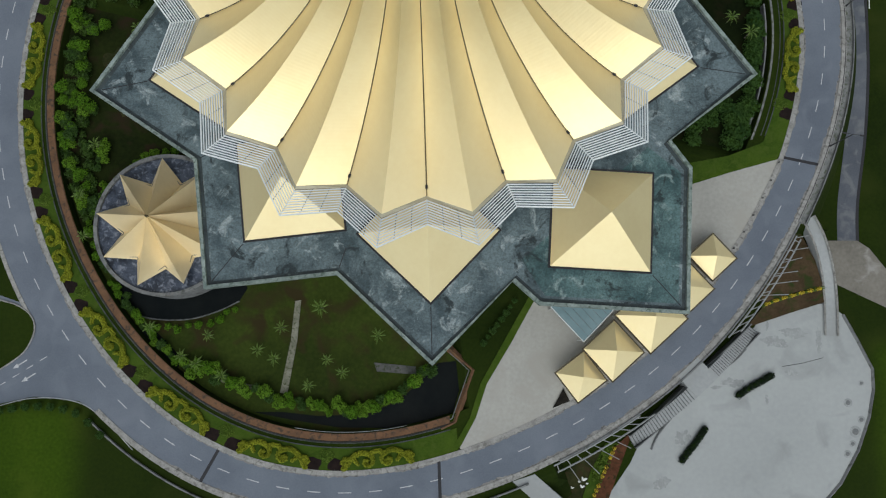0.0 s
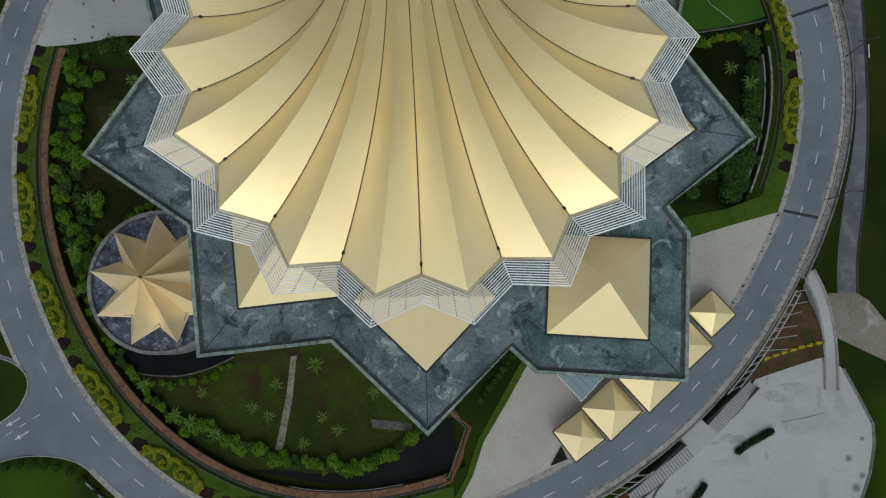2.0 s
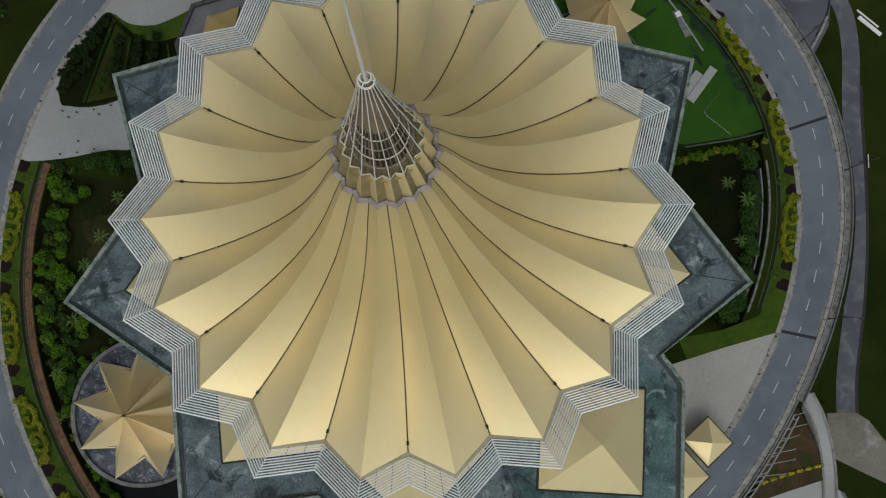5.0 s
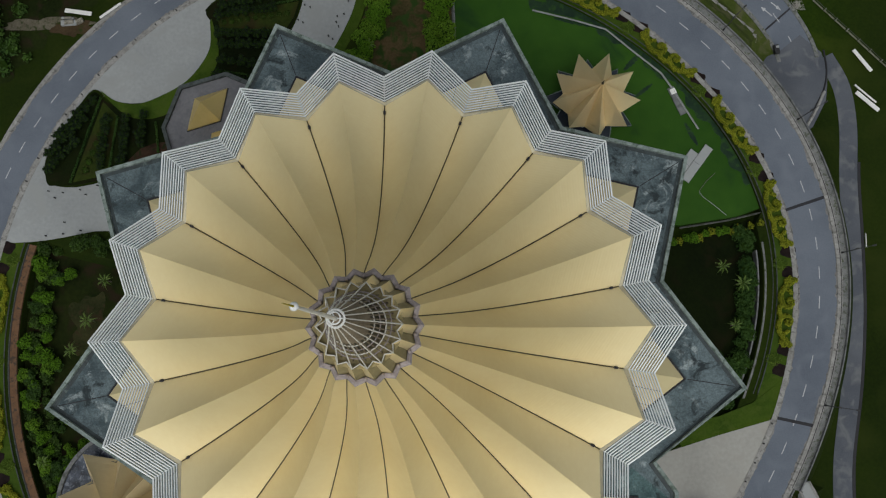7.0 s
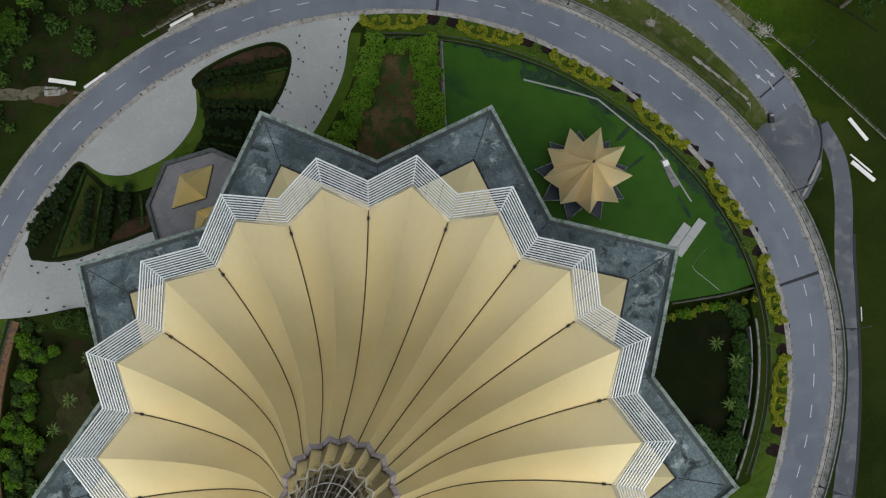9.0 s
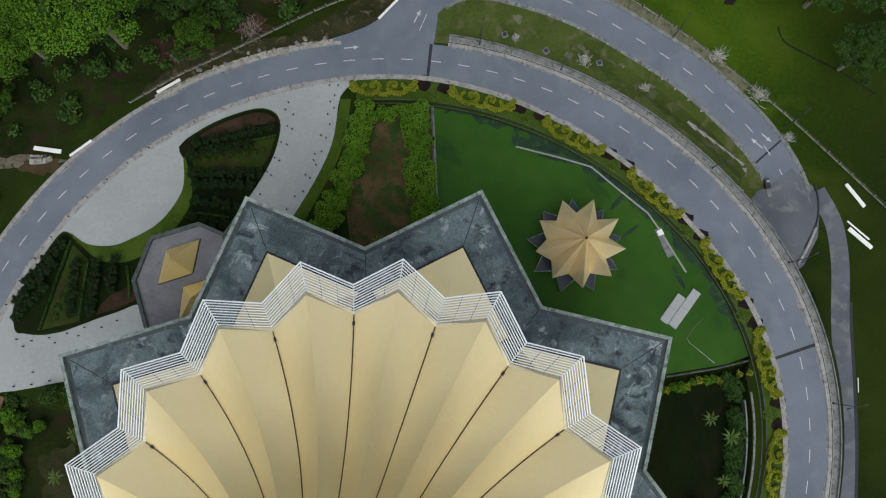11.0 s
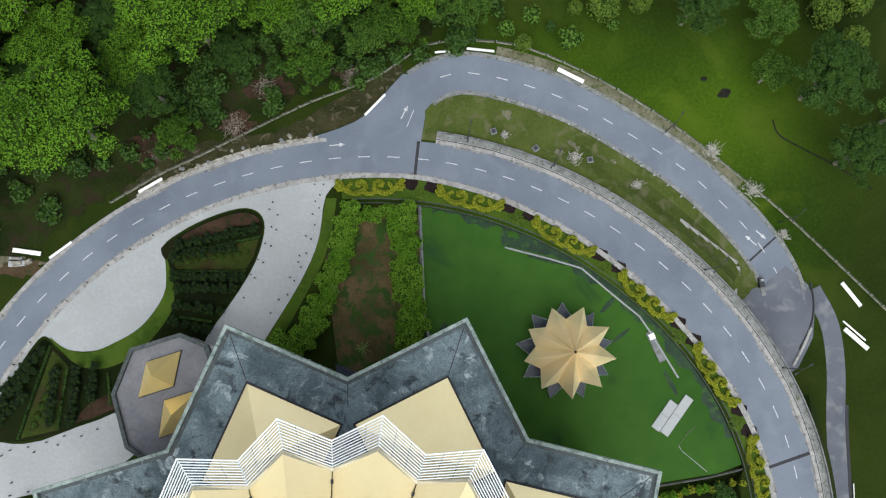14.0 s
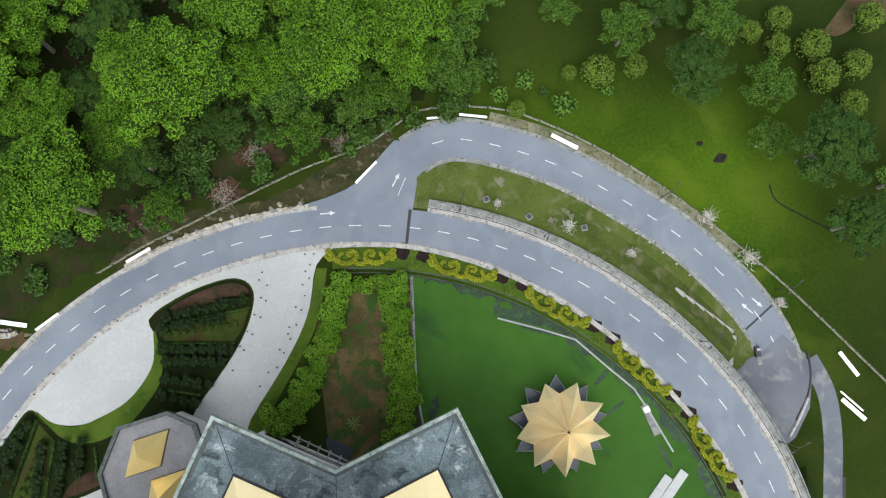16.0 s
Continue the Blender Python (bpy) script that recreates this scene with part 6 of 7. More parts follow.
part("inner_foliage", blob_core(bl, 0.8, 10, 1), LEAF_CORE_SHADED, ug)


def round_bush(seed, mat, lab, r=1.0, cat="shrub", n=9, dens=14, size=0.16, oval=False, name="shrub"):
    t = thing(name, (0, 0, 0), lab, cat)
    bl = crown_blobs(r, r * 0.75, n, seed, 0.6) if not oval else [(0, 0, r * 0.75, r * 0.80, r * 0.80, r * 0.85)] + [(x, y, z, a * 0.8, b * 0.8, c) for x, y, z, a, b, c in crown_blobs(r, r * 0.8, n, seed, 0.5)[1:]]
    f = mesh_ob("foliage", *leaf_cloud(bl, dens, size, seed), mat, t)
    part("inner_foliage", blob_core(bl, 0.8, seed, 1), LEAF_CORE_SHADED, f)
    part("stem", tube([(0, 0, -0.3), (0, 0, r * 0.7)], 0.06 * r + 0.02), BARK, t)
    return t


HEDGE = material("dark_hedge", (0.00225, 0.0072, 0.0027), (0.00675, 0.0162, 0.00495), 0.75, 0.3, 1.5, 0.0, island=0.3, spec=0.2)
clip = round_bush(31, LEAF_CLIP := material("clipped_leaf", (0.050, 0.092, 0.009), (0.105, 0.158, 0.016), 0.75, 0.6, 2.0, 0.0, island=0.28, spec=0.2), "round clipped yellow-green shrub on the lawn", 2.1, n=14, dens=16, size=0.13, oval=True)
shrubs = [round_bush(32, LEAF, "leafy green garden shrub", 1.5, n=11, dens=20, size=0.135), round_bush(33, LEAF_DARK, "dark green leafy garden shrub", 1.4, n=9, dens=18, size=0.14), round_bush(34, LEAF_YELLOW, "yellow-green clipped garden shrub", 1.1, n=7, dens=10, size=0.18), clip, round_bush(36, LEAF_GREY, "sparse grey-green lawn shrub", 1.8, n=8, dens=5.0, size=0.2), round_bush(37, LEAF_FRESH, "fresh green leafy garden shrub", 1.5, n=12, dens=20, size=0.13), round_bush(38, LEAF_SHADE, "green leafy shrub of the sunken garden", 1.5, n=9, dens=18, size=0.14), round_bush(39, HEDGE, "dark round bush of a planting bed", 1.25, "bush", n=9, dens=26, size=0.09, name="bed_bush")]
sp = [(45.5, 174.8, 2.0, 3), (39.7, 175.1, 0.95, 3), (53.6, 176.6, 1.45, 3), (28.5, 167.0, 1.15, 3), (38.3, 167.6, 2.0, 4), (30.4, 173.0, 1.6, 4), (78.3, 184.6, 1.45, 3), (84.6, 187.4, 1.6, 3), (84.1, 181.6, 1.6, 3), (91.7, 181.6, 2.0, 3), (93.3, 175.2, 2.1, 3), (100.6, 177.6, 1.9, 3), (99.7, 169.1, 1.8, 3), (104, 188, 1.9, 3), (103.4, 163.7, 1.8, 1), (47.5, 171.5, 1.1, 4), (34.5, 171, 1.2, 1), (25, 170, 1.4, 4)]
rng = random.Random(9)
for k in range(9):
    sp.append((-86 + 2.5 * k, -13.4 + 1.6 * math.sin(k * 0.4 + 0.4) - (0.35 * max(0, k - 5) ** 2), 0.9, 1))
# shrubs round the north garden plot
LEFT = [(104, -22.0, -14.5), (106, -20.5, -13.5), (112, -16.6, -11.2), (119.5, -14.0, -7.8), (126, -11.6, -6.8), (129, -10.8, -6.2), (133, -10.0, -6.0)]
RIGHT = [(100, 1.2, 7.4), (106, 3.0, 8.4), (114, 3.0, 7.6), (120.5, 1.4, 6.6), (129, 1.4, 6.4), (133, 0.6, 6.2)]
for k in range(62):
    y = 104 + 28.6 * ((k * 0.618) % 1.0)
    lo, hi = table([(q, u) for q, u, _ in LEFT], y), table([(q, w) for q, _, w in LEFT], y)
    sp.append((lo + 2.0 + (hi - lo - 1.8) * rng.random(), y, rng.uniform(1.1, 1.8), rng.choice((0, 5, 5))))
    y = 100.5 + 32 * ((k * 0.618 + 0.3) % 1.0)
    lo, hi = table([(q, u) for q, u, _ in RIGHT], y), table([(q, w) for q, _, w in RIGHT], y)
    sp.append((lo + 0.5 + (hi - lo - 1.0) * rng.random(), y, rng.uniform(1.1, 1.8), rng.choice((0, 5, 5))))
for k in range(9):
    sp.append((-6.5 + 1.45 * k, 131.0 + rng.uniform(-1.6, 1.4), rng.uniform(1.1, 1.5), rng.choice((0, 5))))
for k in range(7):
    sp.append((-19.5 + rng.uniform(-2.0, 3.5), 105.0 + rng.uniform(-2.5, 2.5), rng.uniform(1.4, 2.0), 5))
# shrubs along the moat and the sunken gardens
for k in range(46):
    f = k / 45
    a = -128 + 40 * f
    x, y = ring(a, -15.2 - 4.5 * math.sin(math.pi * f) * 0.3 - (7.5 * max(0, f - 0.72) / 0.28) + rng.uniform(-1.1, 1.1))
    sp.append((x, y, rng.uniform(0.8, 1.35), rng.choice((0, 6, 5))))
for k in range(22):
    a = -150 + 22 * k / 21
    x, y = ring(a, -13.4 + rng.uniform(-1.0, 1.0))
    sp.append((x, y, rng.uniform(0.6, 1.1), rng.choice((0, 5, 6))))
thick = {"west": [], "east": []}
for k in range(60):
    a = 166 + 40 * k / 59
    for d in (-13.4, -16.0):
        x, y = ring(a, d + rng.uniform(-1.2, 1.2))
        if rng.random() < 0.5:
            thick["west"].append((x, y, rng.uniform(0.7, 1.5)))
for k in range(42):
    q = radians(70 + 5.8 * k)
    out = 19.9 if 200 < 70 + 5.8 * k < 320 else 16.6
    x, y = -53.4 + out * math.cos(q), 23.5 + out * math.sin(q)
    if to_ring(x, y)[1] < -13 and math.hypot(x - CX, y - CY) > 48:
        sp.append((x + rng.uniform(-0.6, 0.6), y + rng.uniform(-0.6, 0.6), rng.uniform(0.6, 1.0), rng.choice((0, 5))))
for k in range(64):
    x, y = ring(168 + 38 * rng.random(), -12.6 - 8.5 * rng.random() ** 1.5)
    if math.hypot(x + 53.4, y - 23.5) > 15.5:
        sp.append((x, y, rng.uniform(0.7, 1.5), rng.choice((0, 0, 5, 6))))
for k in range(16):
    thick["west"].append((-70 + 20 * k / 15 + rng.uniform(-1, 1), 73.5 + rng.uniform(-1.5, 0.6), rng.uniform(1.0, 1.6)))
# shrubs of the eastern garden
for k in range(40):
    a = -9 + 27 * k / 39
    x, y = ring(a, -14.2 + rng.uniform(-1.3, 0.6))
    if rng.random() < 0.7:
        thick["east"].append((x, y, rng.uniform(1.1, 1.9)))
for k in range(16):
    sp.append((50 + 1.35 * k, 73.2 + 0.3 * k + rng.uniform(-0.8, 0.8), rng.uniform(0.8, 1.2), rng.choice((0, 2, 0))))
for k in range(24):
    thick["east"].append((52 + 13 * rng.random(), 40 + 8 * rng.random() + 0.3 * k, rng.uniform(1.2, 2.2)))
for k in range(8):
    sp.append((9 + 0.9 * k, 0.5 + 1.2 * k, rng.uniform(0.5, 0.8), rng.choice((6, 1))))
HEDGE_WEST = material("thicket_leaf", (0.012, 0.032, 0.005), (0.045, 0.085, 0.011), 0.75, 0.15, 0.8, 0.0, island=0.5, spec=0.2)
for side, rows in thick.items():
    bl = []
    for x, y, r in rows:
        if math.hypot(x - CX, y - CY) > 46 and to_ring(x, y)[1] < -11.8:
            z = plant_z(x, y)
            bl += [(x, y, z + 0.6 * r, r, r, 0.8 * r), (x + 0.5 * r, y - 0.4 * r, z + 0.9 * r, 0.6 * r, 0.6 * r, 0.5 * r)]
    th = mesh_ob("thicket", *leaf_cloud(bl, 5, 0.26, 64), LEAF_DARK if side == "east" else HEDGE_WEST)
    tagged(th, "dense dark green thicket of garden shrubs", "shrubs", kind="stuff")
    part("inner_foliage", blob_core(bl, 0.8, 9, 1), LEAF_CORE_SHADED, th)
sp = [q for q in sp if math.hypot(q[0] - CX, q[1] - CY) > 40]
place_all(shrubs, sp)

LEAF_BAND = material("bed_leaf", (0.018, 0.035, 0.004), (0.039, 0.059, 0.0065), 0.75, 0.4, 2.0, 0.0, island=0.35, spec=0.2)
# hedge rows of the planting beds
def hedge_row(x0, y0, x1, y1, mat, lab, w=0.55, h=0.8, dens=11):
    t = thing("hedge", (x0, y0, 0.15), lab, "hedge", "hedge rows of the beds")
    n = max(2, int(math.hypot(x1 - x0, y1 - y0) / (w * 2.1)))
    bl = [((x1 - x0) * (i + 0.5) / n, (y1 - y0) * (i + 0.5) / n, h * 0.45, w, w, h * 0.6) for i in range(n)]
    f = mesh_ob("foliage", *leaf_cloud(bl, dens, 0.17, int(x0 * 7 + y0 * 13) % 999), mat, t)
    part("inner_foliage", blob_core(bl, 0.85, 3, 1), LEAF_CORE_SHADED, f)


BED_ROWS = [((-41.5, 124.6), (-26.6, 128.0)), ((-42.2, 122.3), (-31.0, 124.4)), ((-42.0, 118.2), (-28.6, 118.2)), ((-41.2, 115.9), (-30.4, 115.7)), ((-41.2, 112.4), (-32.7, 111.4)), ((-41.6, 109.2), (-35.2, 107.6)),
            ((-74.0, 96.2), (-67.6, 103.4)), ((-75.8, 92.4), (-69.2, 99.6)), ((-76.0, 88.8), (-70.8, 94.8)), ((-61.0, 90.0), (-60.6, 99.6)), ((-57.4, 94.4), (-57.0, 100.4)), ((-65.2, 89.6), (-64.6, 99.2))]
bed_bushes = []
for (x0, y0), (x1, y1) in BED_ROWS:
    n = int(math.hypot(x1 - x0, y1 - y0) / 1.75)
    for i in range(n + 1):
        bed_bushes.append((x0 + (x1 - x0) * i / n, y0 + (y1 - y0) * i / n, 1.32 + 0.18 * math.sin(i * 2.1 + x0), 0))
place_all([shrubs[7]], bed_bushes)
for (x0, y0), (x1, y1) in (((-43.6, 122.5), (-25.3, 126.4)), ((-42.6, 119.4), (-28.0, 119.3)), ((-41.0, 110.2), (-34.4, 109.2)), ((-66.4, 104.6), (-71.7, 86.2)), ((-62.7, 100.5), (-63.9, 87.9)), ((-54.7, 99.3), (-53.8, 92.6))):
    hedge_row(x0, y0, x1, y1, LEAF_DARK, "thin dark clipped hedge line across a planting bed", 0.24, 0.55, 20)
for (x0, y0), (x1, y1), w, mat in (((-42.2, 121.0), (-27.2, 123.4), 0.75, LEAF_BAND), ((-42.8, 106.0), (-38.6, 105.2), 0.8, LEAF_BAND), ((-69.0, 88.0), (-64.6, 101.0), 0.9, LEAF_BAND)):
    hedge_row(x0, y0, x1, y1, mat, "low leafy green planting between hedge lines", w, 0.5, 9)


# ornamental scroll hedges of the belt
def scroll_hedge():
    """Two arcs that bow away from the road, each with a curl in the middle and a flared end."""
    t = thing("scroll_hedge", (0, 0, 0), "yellow-green hedge clipped into scrolls beside the road", "hedge", "scroll hedges of the belt")
    for side in (-1, 1):
        arc = ((6.6, 1.35, 0.75), (6.1, 0.7, 0.8), (5.3, -0.1, 0.72), (4.2, -0.95, 0.70), (3.0, -1.25, 0.70), (2.0, -1.0, 0.68), (1.2, -0.5, 0.62), (0.85, 0.3, 0.56), (1.2, 1.05, 0.54), (2.0, 1.3, 0.52), (2.6, 0.85, 0.5), (2.35, 0.25, 0.46), (1.85, 0.45, 0.42))
        flare = ((6.9, 0.2, 0.55), (6.3, -0.3, 0.65), (5.5, -0.2, 0.6))
        twig = ((4.6, -0.3, 0.5), (4.2, 0.5, 0.48), (3.8, 0.9, 0.46))
        heart = ((0.15, -1.3, 0.6), (0.7, -1.25, 0.65), (1.3, -0.9, 0.6))
        for j, row in enumerate((arc, flare, twig, heart)):
            pts = smooth_line([(side * x, y, w) for x, y, w in row], 5)
            bl, run, last = [], 9.0, None
            for q in pts:
                run += (q - last).length if last is not None else 0
                last = q
                if run > 0.33:
                    run = 0.0
                    bl.append((q.x, q.y, 0.42, q.z * 0.78, q.z * 0.78, 0.5))
            f = mesh_ob("scroll", *leaf_cloud(bl, 18, 0.14, 50 + j, 0.5), LEAF_YELLOW, t)
            part("inner_foliage", blob_core(bl, 0.9, 4, 1), SCROLL_CORE, f)
    return t


SCROLL_CORE = material("inner_scroll", (0.06, 0.078, 0.006), (0.114, 0.126, 0.0096), 0.9, 1.0, 3, 0.6, spec=0.05)
scroll = scroll_hedge()
first = True
centres = [(90.4 - 14.4 * k, 1) for k in range(7)] + [(-97.0 - 14.5 * k, 1) for k in range(7)]
for a, _ in centres:
    mid = (kerb_edge(a) - 8.7) / 2
    x, y = ring(a, mid)
    xa, ya = ring(a + 0.5, mid)
    yaw = math.degrees(math.atan2(ya - y, xa - x))
    m = pose(x, y, 0.09, 0, 0, yaw + 180)
    ob = scroll if first else copy_thing(scroll, m)
    ob.matrix_basis = m
    first = False
    for da, off in ((-5.7, 1.15), (-8.8, 1.15)):
        if not (-8 < a + da < 88 or a + da < -90):
            continue
        c = ring(a + da, mid + off)
        pts = [(c[0] + rr * math.cos(q) * 1.2, c[1] + rr * math.sin(q)) for q, rr in ((2 * math.pi * k / 12, 1.35 + 0.2 * math.sin(k * 2.1)) for k in range(12))]
        plate("dark_bed", pts, 0.0, 0.13, DARKSOIL, "dark purple-brown plant bed in the belt", "bed")
    c = ring(a - 7.25, mid - 0.7)
    bl = [(0, 0, 0.15, 1.5, 1.3, 0.3)]
    lowp = thing("ground_cover", (*c, 0.09), "round olive patch of ground cover plants", "plant", "ground cover of the belt")
    mesh_ob("leaves", *leaf_cloud(bl, 20, 0.13, 71, 0.6), LEAF_CLIP, lowp)

# plaza planters
for pts in ([(61.2, -10.1), (64.6, -8.0), (68.1, -6.1)], [(49.1, -23.0), (51.6, -20.0), (54.0, -16.9)]):
    x0, y0 = pts[0]
    t = thing("planter_hedge", (x0, y0, -4.32), "dark clipped hedge planted in the plaza", "hedge", "plaza hedges")
    line = smooth_line([(x - x0, y - y0, 0) for x, y in pts], 6)
    bl = [(p.x, p.y, 0.5, 0.75, 0.75, 0.7) for p in line]
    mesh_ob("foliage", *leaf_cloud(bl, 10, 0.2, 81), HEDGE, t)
    part("inner_foliage", blob_core(bl, 0.85, 5, 1), LEAF_CORE_SHADED, t)
for k in range(22):
    x, y = 67.0 + 12.6 * k / 21, 8.1 + 3.8 * (k / 21) ** 0.8
    fl = thing("flower_clump", (x, y, -3.35), "clump of yellow flowers in the terraced bed", "flowers", "flower rows")
    mesh_ob("blossom", *leaf_cloud([(0, 0, 0.2, 0.4, 0.35, 0.3)], 30, 0.12, 90 + k, 0.5), FLOWER if k % 3 else LEAF_CLIP, fl)


for k in range(13):
    fl = thing("flower_clump", (36.0 - 5.2 * k / 12, -19.7 - 11.0 * k / 12, -4.12), "clump of yellow flowers edging the mulch bed", "flowers", "flower rows")
    mesh_ob("blossom", *leaf_cloud([(0, 0, 0.2, 0.42, 0.4, 0.3)], 26, 0.12, 120 + k, 0.5), FLOWER if k % 4 else LEAF_CLIP, fl)
for k, (x, y, s) in enumerate(((29.3, -26.8, 0.7), (28.9, -28.2, 0.55), (26.9, -28.4, 0.4), (29.9, -27.6, 0.35), (28.3, -27.2, 0.3))):
    lt = thing("plastic_sheet", (x, y, -4.12), "crumpled white plastic sheet lying in the plot", "litter", "litter")
    part("sheet", blob_core([(0, 0, 0.06, s * 0.7, s * 0.4, 0.1), (s * 0.6, s * 0.3, 0.05, s * 0.45, s * 0.3, 0.12), (-s * 0.4, s * 0.5, 0.05, s * 0.3, s * 0.4, 0.08)], 1.0, 40 + k, 1), WHITE, lt)
for k in range(10):
    x, y = 31.5 + 2.6 * (k / 9) + 0.5 * math.sin(k * 2.2), -26.6 + 6.0 * k / 9
    gb = thing("grass_tuft", (x, y, -4.1), "bright green tuft in the grass strip", "plant", "tufts of the strip")
    mesh_ob("leaves", *leaf_cloud([(0, 0, 0.2, 0.6, 0.6, 0.35)], 12, 0.2, 140 + k, 0.3), LEAF_CLIP, gb)


# palms
def palm(seed, r=2.3, h=3.2):
    t = thing("palm", (0, 0, 0), "young green palm with spreading fronds in the garden", "palm", "garden palms")
    part("trunk", tube([(0, 0, -0.2), (0.1, 0, h * 0.5), (0, 0, h)], 0.16, 0.11, sides=7), BARK, t)
    rng = random.Random(seed)
    for i in range(9):
        a = 40 * i + rng.uniform(-12, 12)
        l = r * rng.uniform(0.8, 1.15)
        verts, faces = [], []
        for s in range(9):
            f = s / 8
            c = loc(a, l * f, h + 0.9 * math.sin(f * 2.3) - 0.9 * f * f)
            side = loc(a + 90, 1.0)
            w = 0.34 * math.sin(math.pi * min(1, 0.12 + f * 0.88)) + 0.02
            k = len(verts)
            fw = loc(a, 0.22 * l)
            verts += [c, c + side * w + fw * 0.6 - Vector((0, 0, 0.12)), c + side * w * 0.2 + fw * 0.5, c - side * w + fw * 0.6 - Vector((0, 0, 0.12)), c - side * w * 0.2 + fw * 0.5]
            faces += [(k, k + 1, k + 2), (k, k + 4, k + 3)]
            if s:
                faces += [(k - 5, k - 3, k), (k - 5, k, k - 1)]
        mesh_ob("frond", verts, faces, PALM, t)
    return t


pm = palm(3)
first = True
for x, y, s in [(-23.5, 7.5, 1.25), (-31.3, 3.6, 1.0), (-36.0, -0.9, 0.95), (-32.6, -2.6, 0.95), (-22.2, -2.8, 0.9), (-19.1, -5.3, 0.95), (-25.7, -7.8, 0.95), (-57.4, 3.5, 1.1), (-73.1, 30.4, 1.1), (-70.6, 40.9, 1.1), (-43, -6, 1.0), (-48, -3.5, 1.1), (-51, -2, 1.0), (-12, 2, 1.0), (-69, 52, 1.1), (-66, 58, 1.2), (-46, 2, 0.9), (65.6, 65.5, 1.3), (62, 69, 1.1), (64, 57, 1.0), (-10.3, 115.5, 1.0), (-4.0, 104.0, 1.0), (-63, 66, 1.1), (-72, 22, 1.0)]:
    m = pose(x, y, ground_z(x, y) if y < 100 else -0.55, 0, 0, 57 * (x + y) % 360)
    ob = pm if first else copy_thing(pm, m)
    ob.matrix_basis = m @ Matrix.Diagonal((0.66 * s, 0.66 * s, 0.8 * s, 1))
    first = False


# ---- street furniture and small things ----
def street_lamp():
    t = thing("street_lamp", (0, 0, 0), "dark iron street lamp with two short arms", "street lamp", "street lamps")
    part("pole", tube([(0, 0, 0), (0, 0, 4.5), (0, 0, 8.6)], 0.11, 0.06, sides=8), IRON, t)
    part("foot", tube([(0, 0, 0), (0, 0, 0.5)], 0.22, 0.16, sides=8), IRON, t)
    for s in (-1, 1):
        part("arm", tube([(0, 0, 8.3), (s * 0.7, 0, 8.7), (s * 1.5, 0, 8.7)], 0.05), IRON, t)
        hd = part("head", boxes([((0.75, 0.32, 0.16), pose(s * 1.7, 0, 8.66))], 0.05), IRON, t)
        part("lens", boxes([((0.5, 0.22, 0.04), pose(s * 1.7, 0, 8.56))]), WHITE, hd)
    return t


lamp = street_lamp()
first = True
for a, d in ((67, 5.2), (44, 5.1), (29, 5.3), (11, 5.0), (-9, 4.8), (78, 5.3), (57, 24.6), (41.5, 25.6)):
    x, y = ring(a, d)
    m = pose(x, y, ground_z(x, y) + (0.18 if d < 6 else 0), 0, 0, a)
    ob = lamp if first else copy_thing(lamp, m)
    ob.matrix_basis = m
    first = False


def bollard():
    t = thing("bollard", (0, 0, 0), "small dark bollard on the paved drive", "bollard", "bollards of the drive")
    part("post", tube([(0, 0, 0), (0, 0, 0.55)], 0.13, 0.11, sides=8), IRON, t)
    part("cap", tube([(0, 0, 0.55), (0, 0, 0.66)], 0.16, 0.08, sides=8), IRON, t)
    return t


bo = bollard()
first = True
# pairs along both edges of the drive, as they stand
bl_spots = [(-23.0, 133.5), (-23.6, 132.0), (-21.9, 130.9), (-23.1, 128.4), (-22.1, 127.8), (-24.3, 125.0), (-23.1, 124.5), (-25.6, 121.7), (-24.6, 121.1), (-27.0, 118.7), (-26.2, 118.0), (-28.3, 114.0)]
bl_spots += [(-14.5, 137.2), (-12.7, 137.2), (-13.4, 135.0), (-14.3, 133.7), (-13.5, 132.3), (-14.8, 131.0), (-14.3, 128.8), (-16.1, 126.5), (-15.0, 125.9), (-15.9, 123.0), (-17.3, 122.5), (-17.5, 121.2), (-17.0, 120.2), (-19.1, 118.1), (-18.2, 117.4), (-19.5, 114.6), (-21.2, 113.6), (-22.8, 110.9)]
bl_spots += [(-76.0, 84.5), (-74.6, 83.1), (-73.0, 84.2), (-69.5, 84.8), (-68.3, 83.8), (-66.0, 85.7), (-63.7, 85.2), (-62.6, 86.9), (-59.2, 86.9), (-56.2, 88.2), (-72.3, 78.0), (-72.4, 75.6), (-68.9, 76.3), (-75.9, 75.2)]
for k in range(12):
    bl_spots.append(ring(118 + 3.6 * k, inner_edge(118 + 3.6 * k) - 0.5))
for k in range(6):
    bl_spots.append(ring(-13 - 3.2 * k, inner_edge(-13) - 0.7))
for x, y in bl_spots:
    m = pose(x, y, 0.12)
    ob = bo if first else copy_thing(bo, m)
    ob.matrix_basis = m
    first = False


def long_board(x0, y0, x1, y1, z, lab, cat="board", wide=0.7, mat=WHITE):
    t = thing("board", ((x0 + x1) / 2, (y0 + y1) / 2, z), lab, cat)
    l, yaw = math.hypot(x1 - x0, y1 - y0), math.degrees(math.atan2(y1 - y0, x1 - x0))
    part("panel", boxes([((l, wide, 0.22), pose(0, 0, 0.5, 0, 0, yaw))], 0.04), mat, t)
    for s in (-0.35, 0.35):
        p = pose(0, 0, 0, 0, 0, yaw) @ Vector((l * s, 0, 0))
        part("support", boxes([((0.15, wide * 0.8, 0.42), pose(p.x, p.y, 0.2, 0, 0, yaw))]), CONCRETE, t)


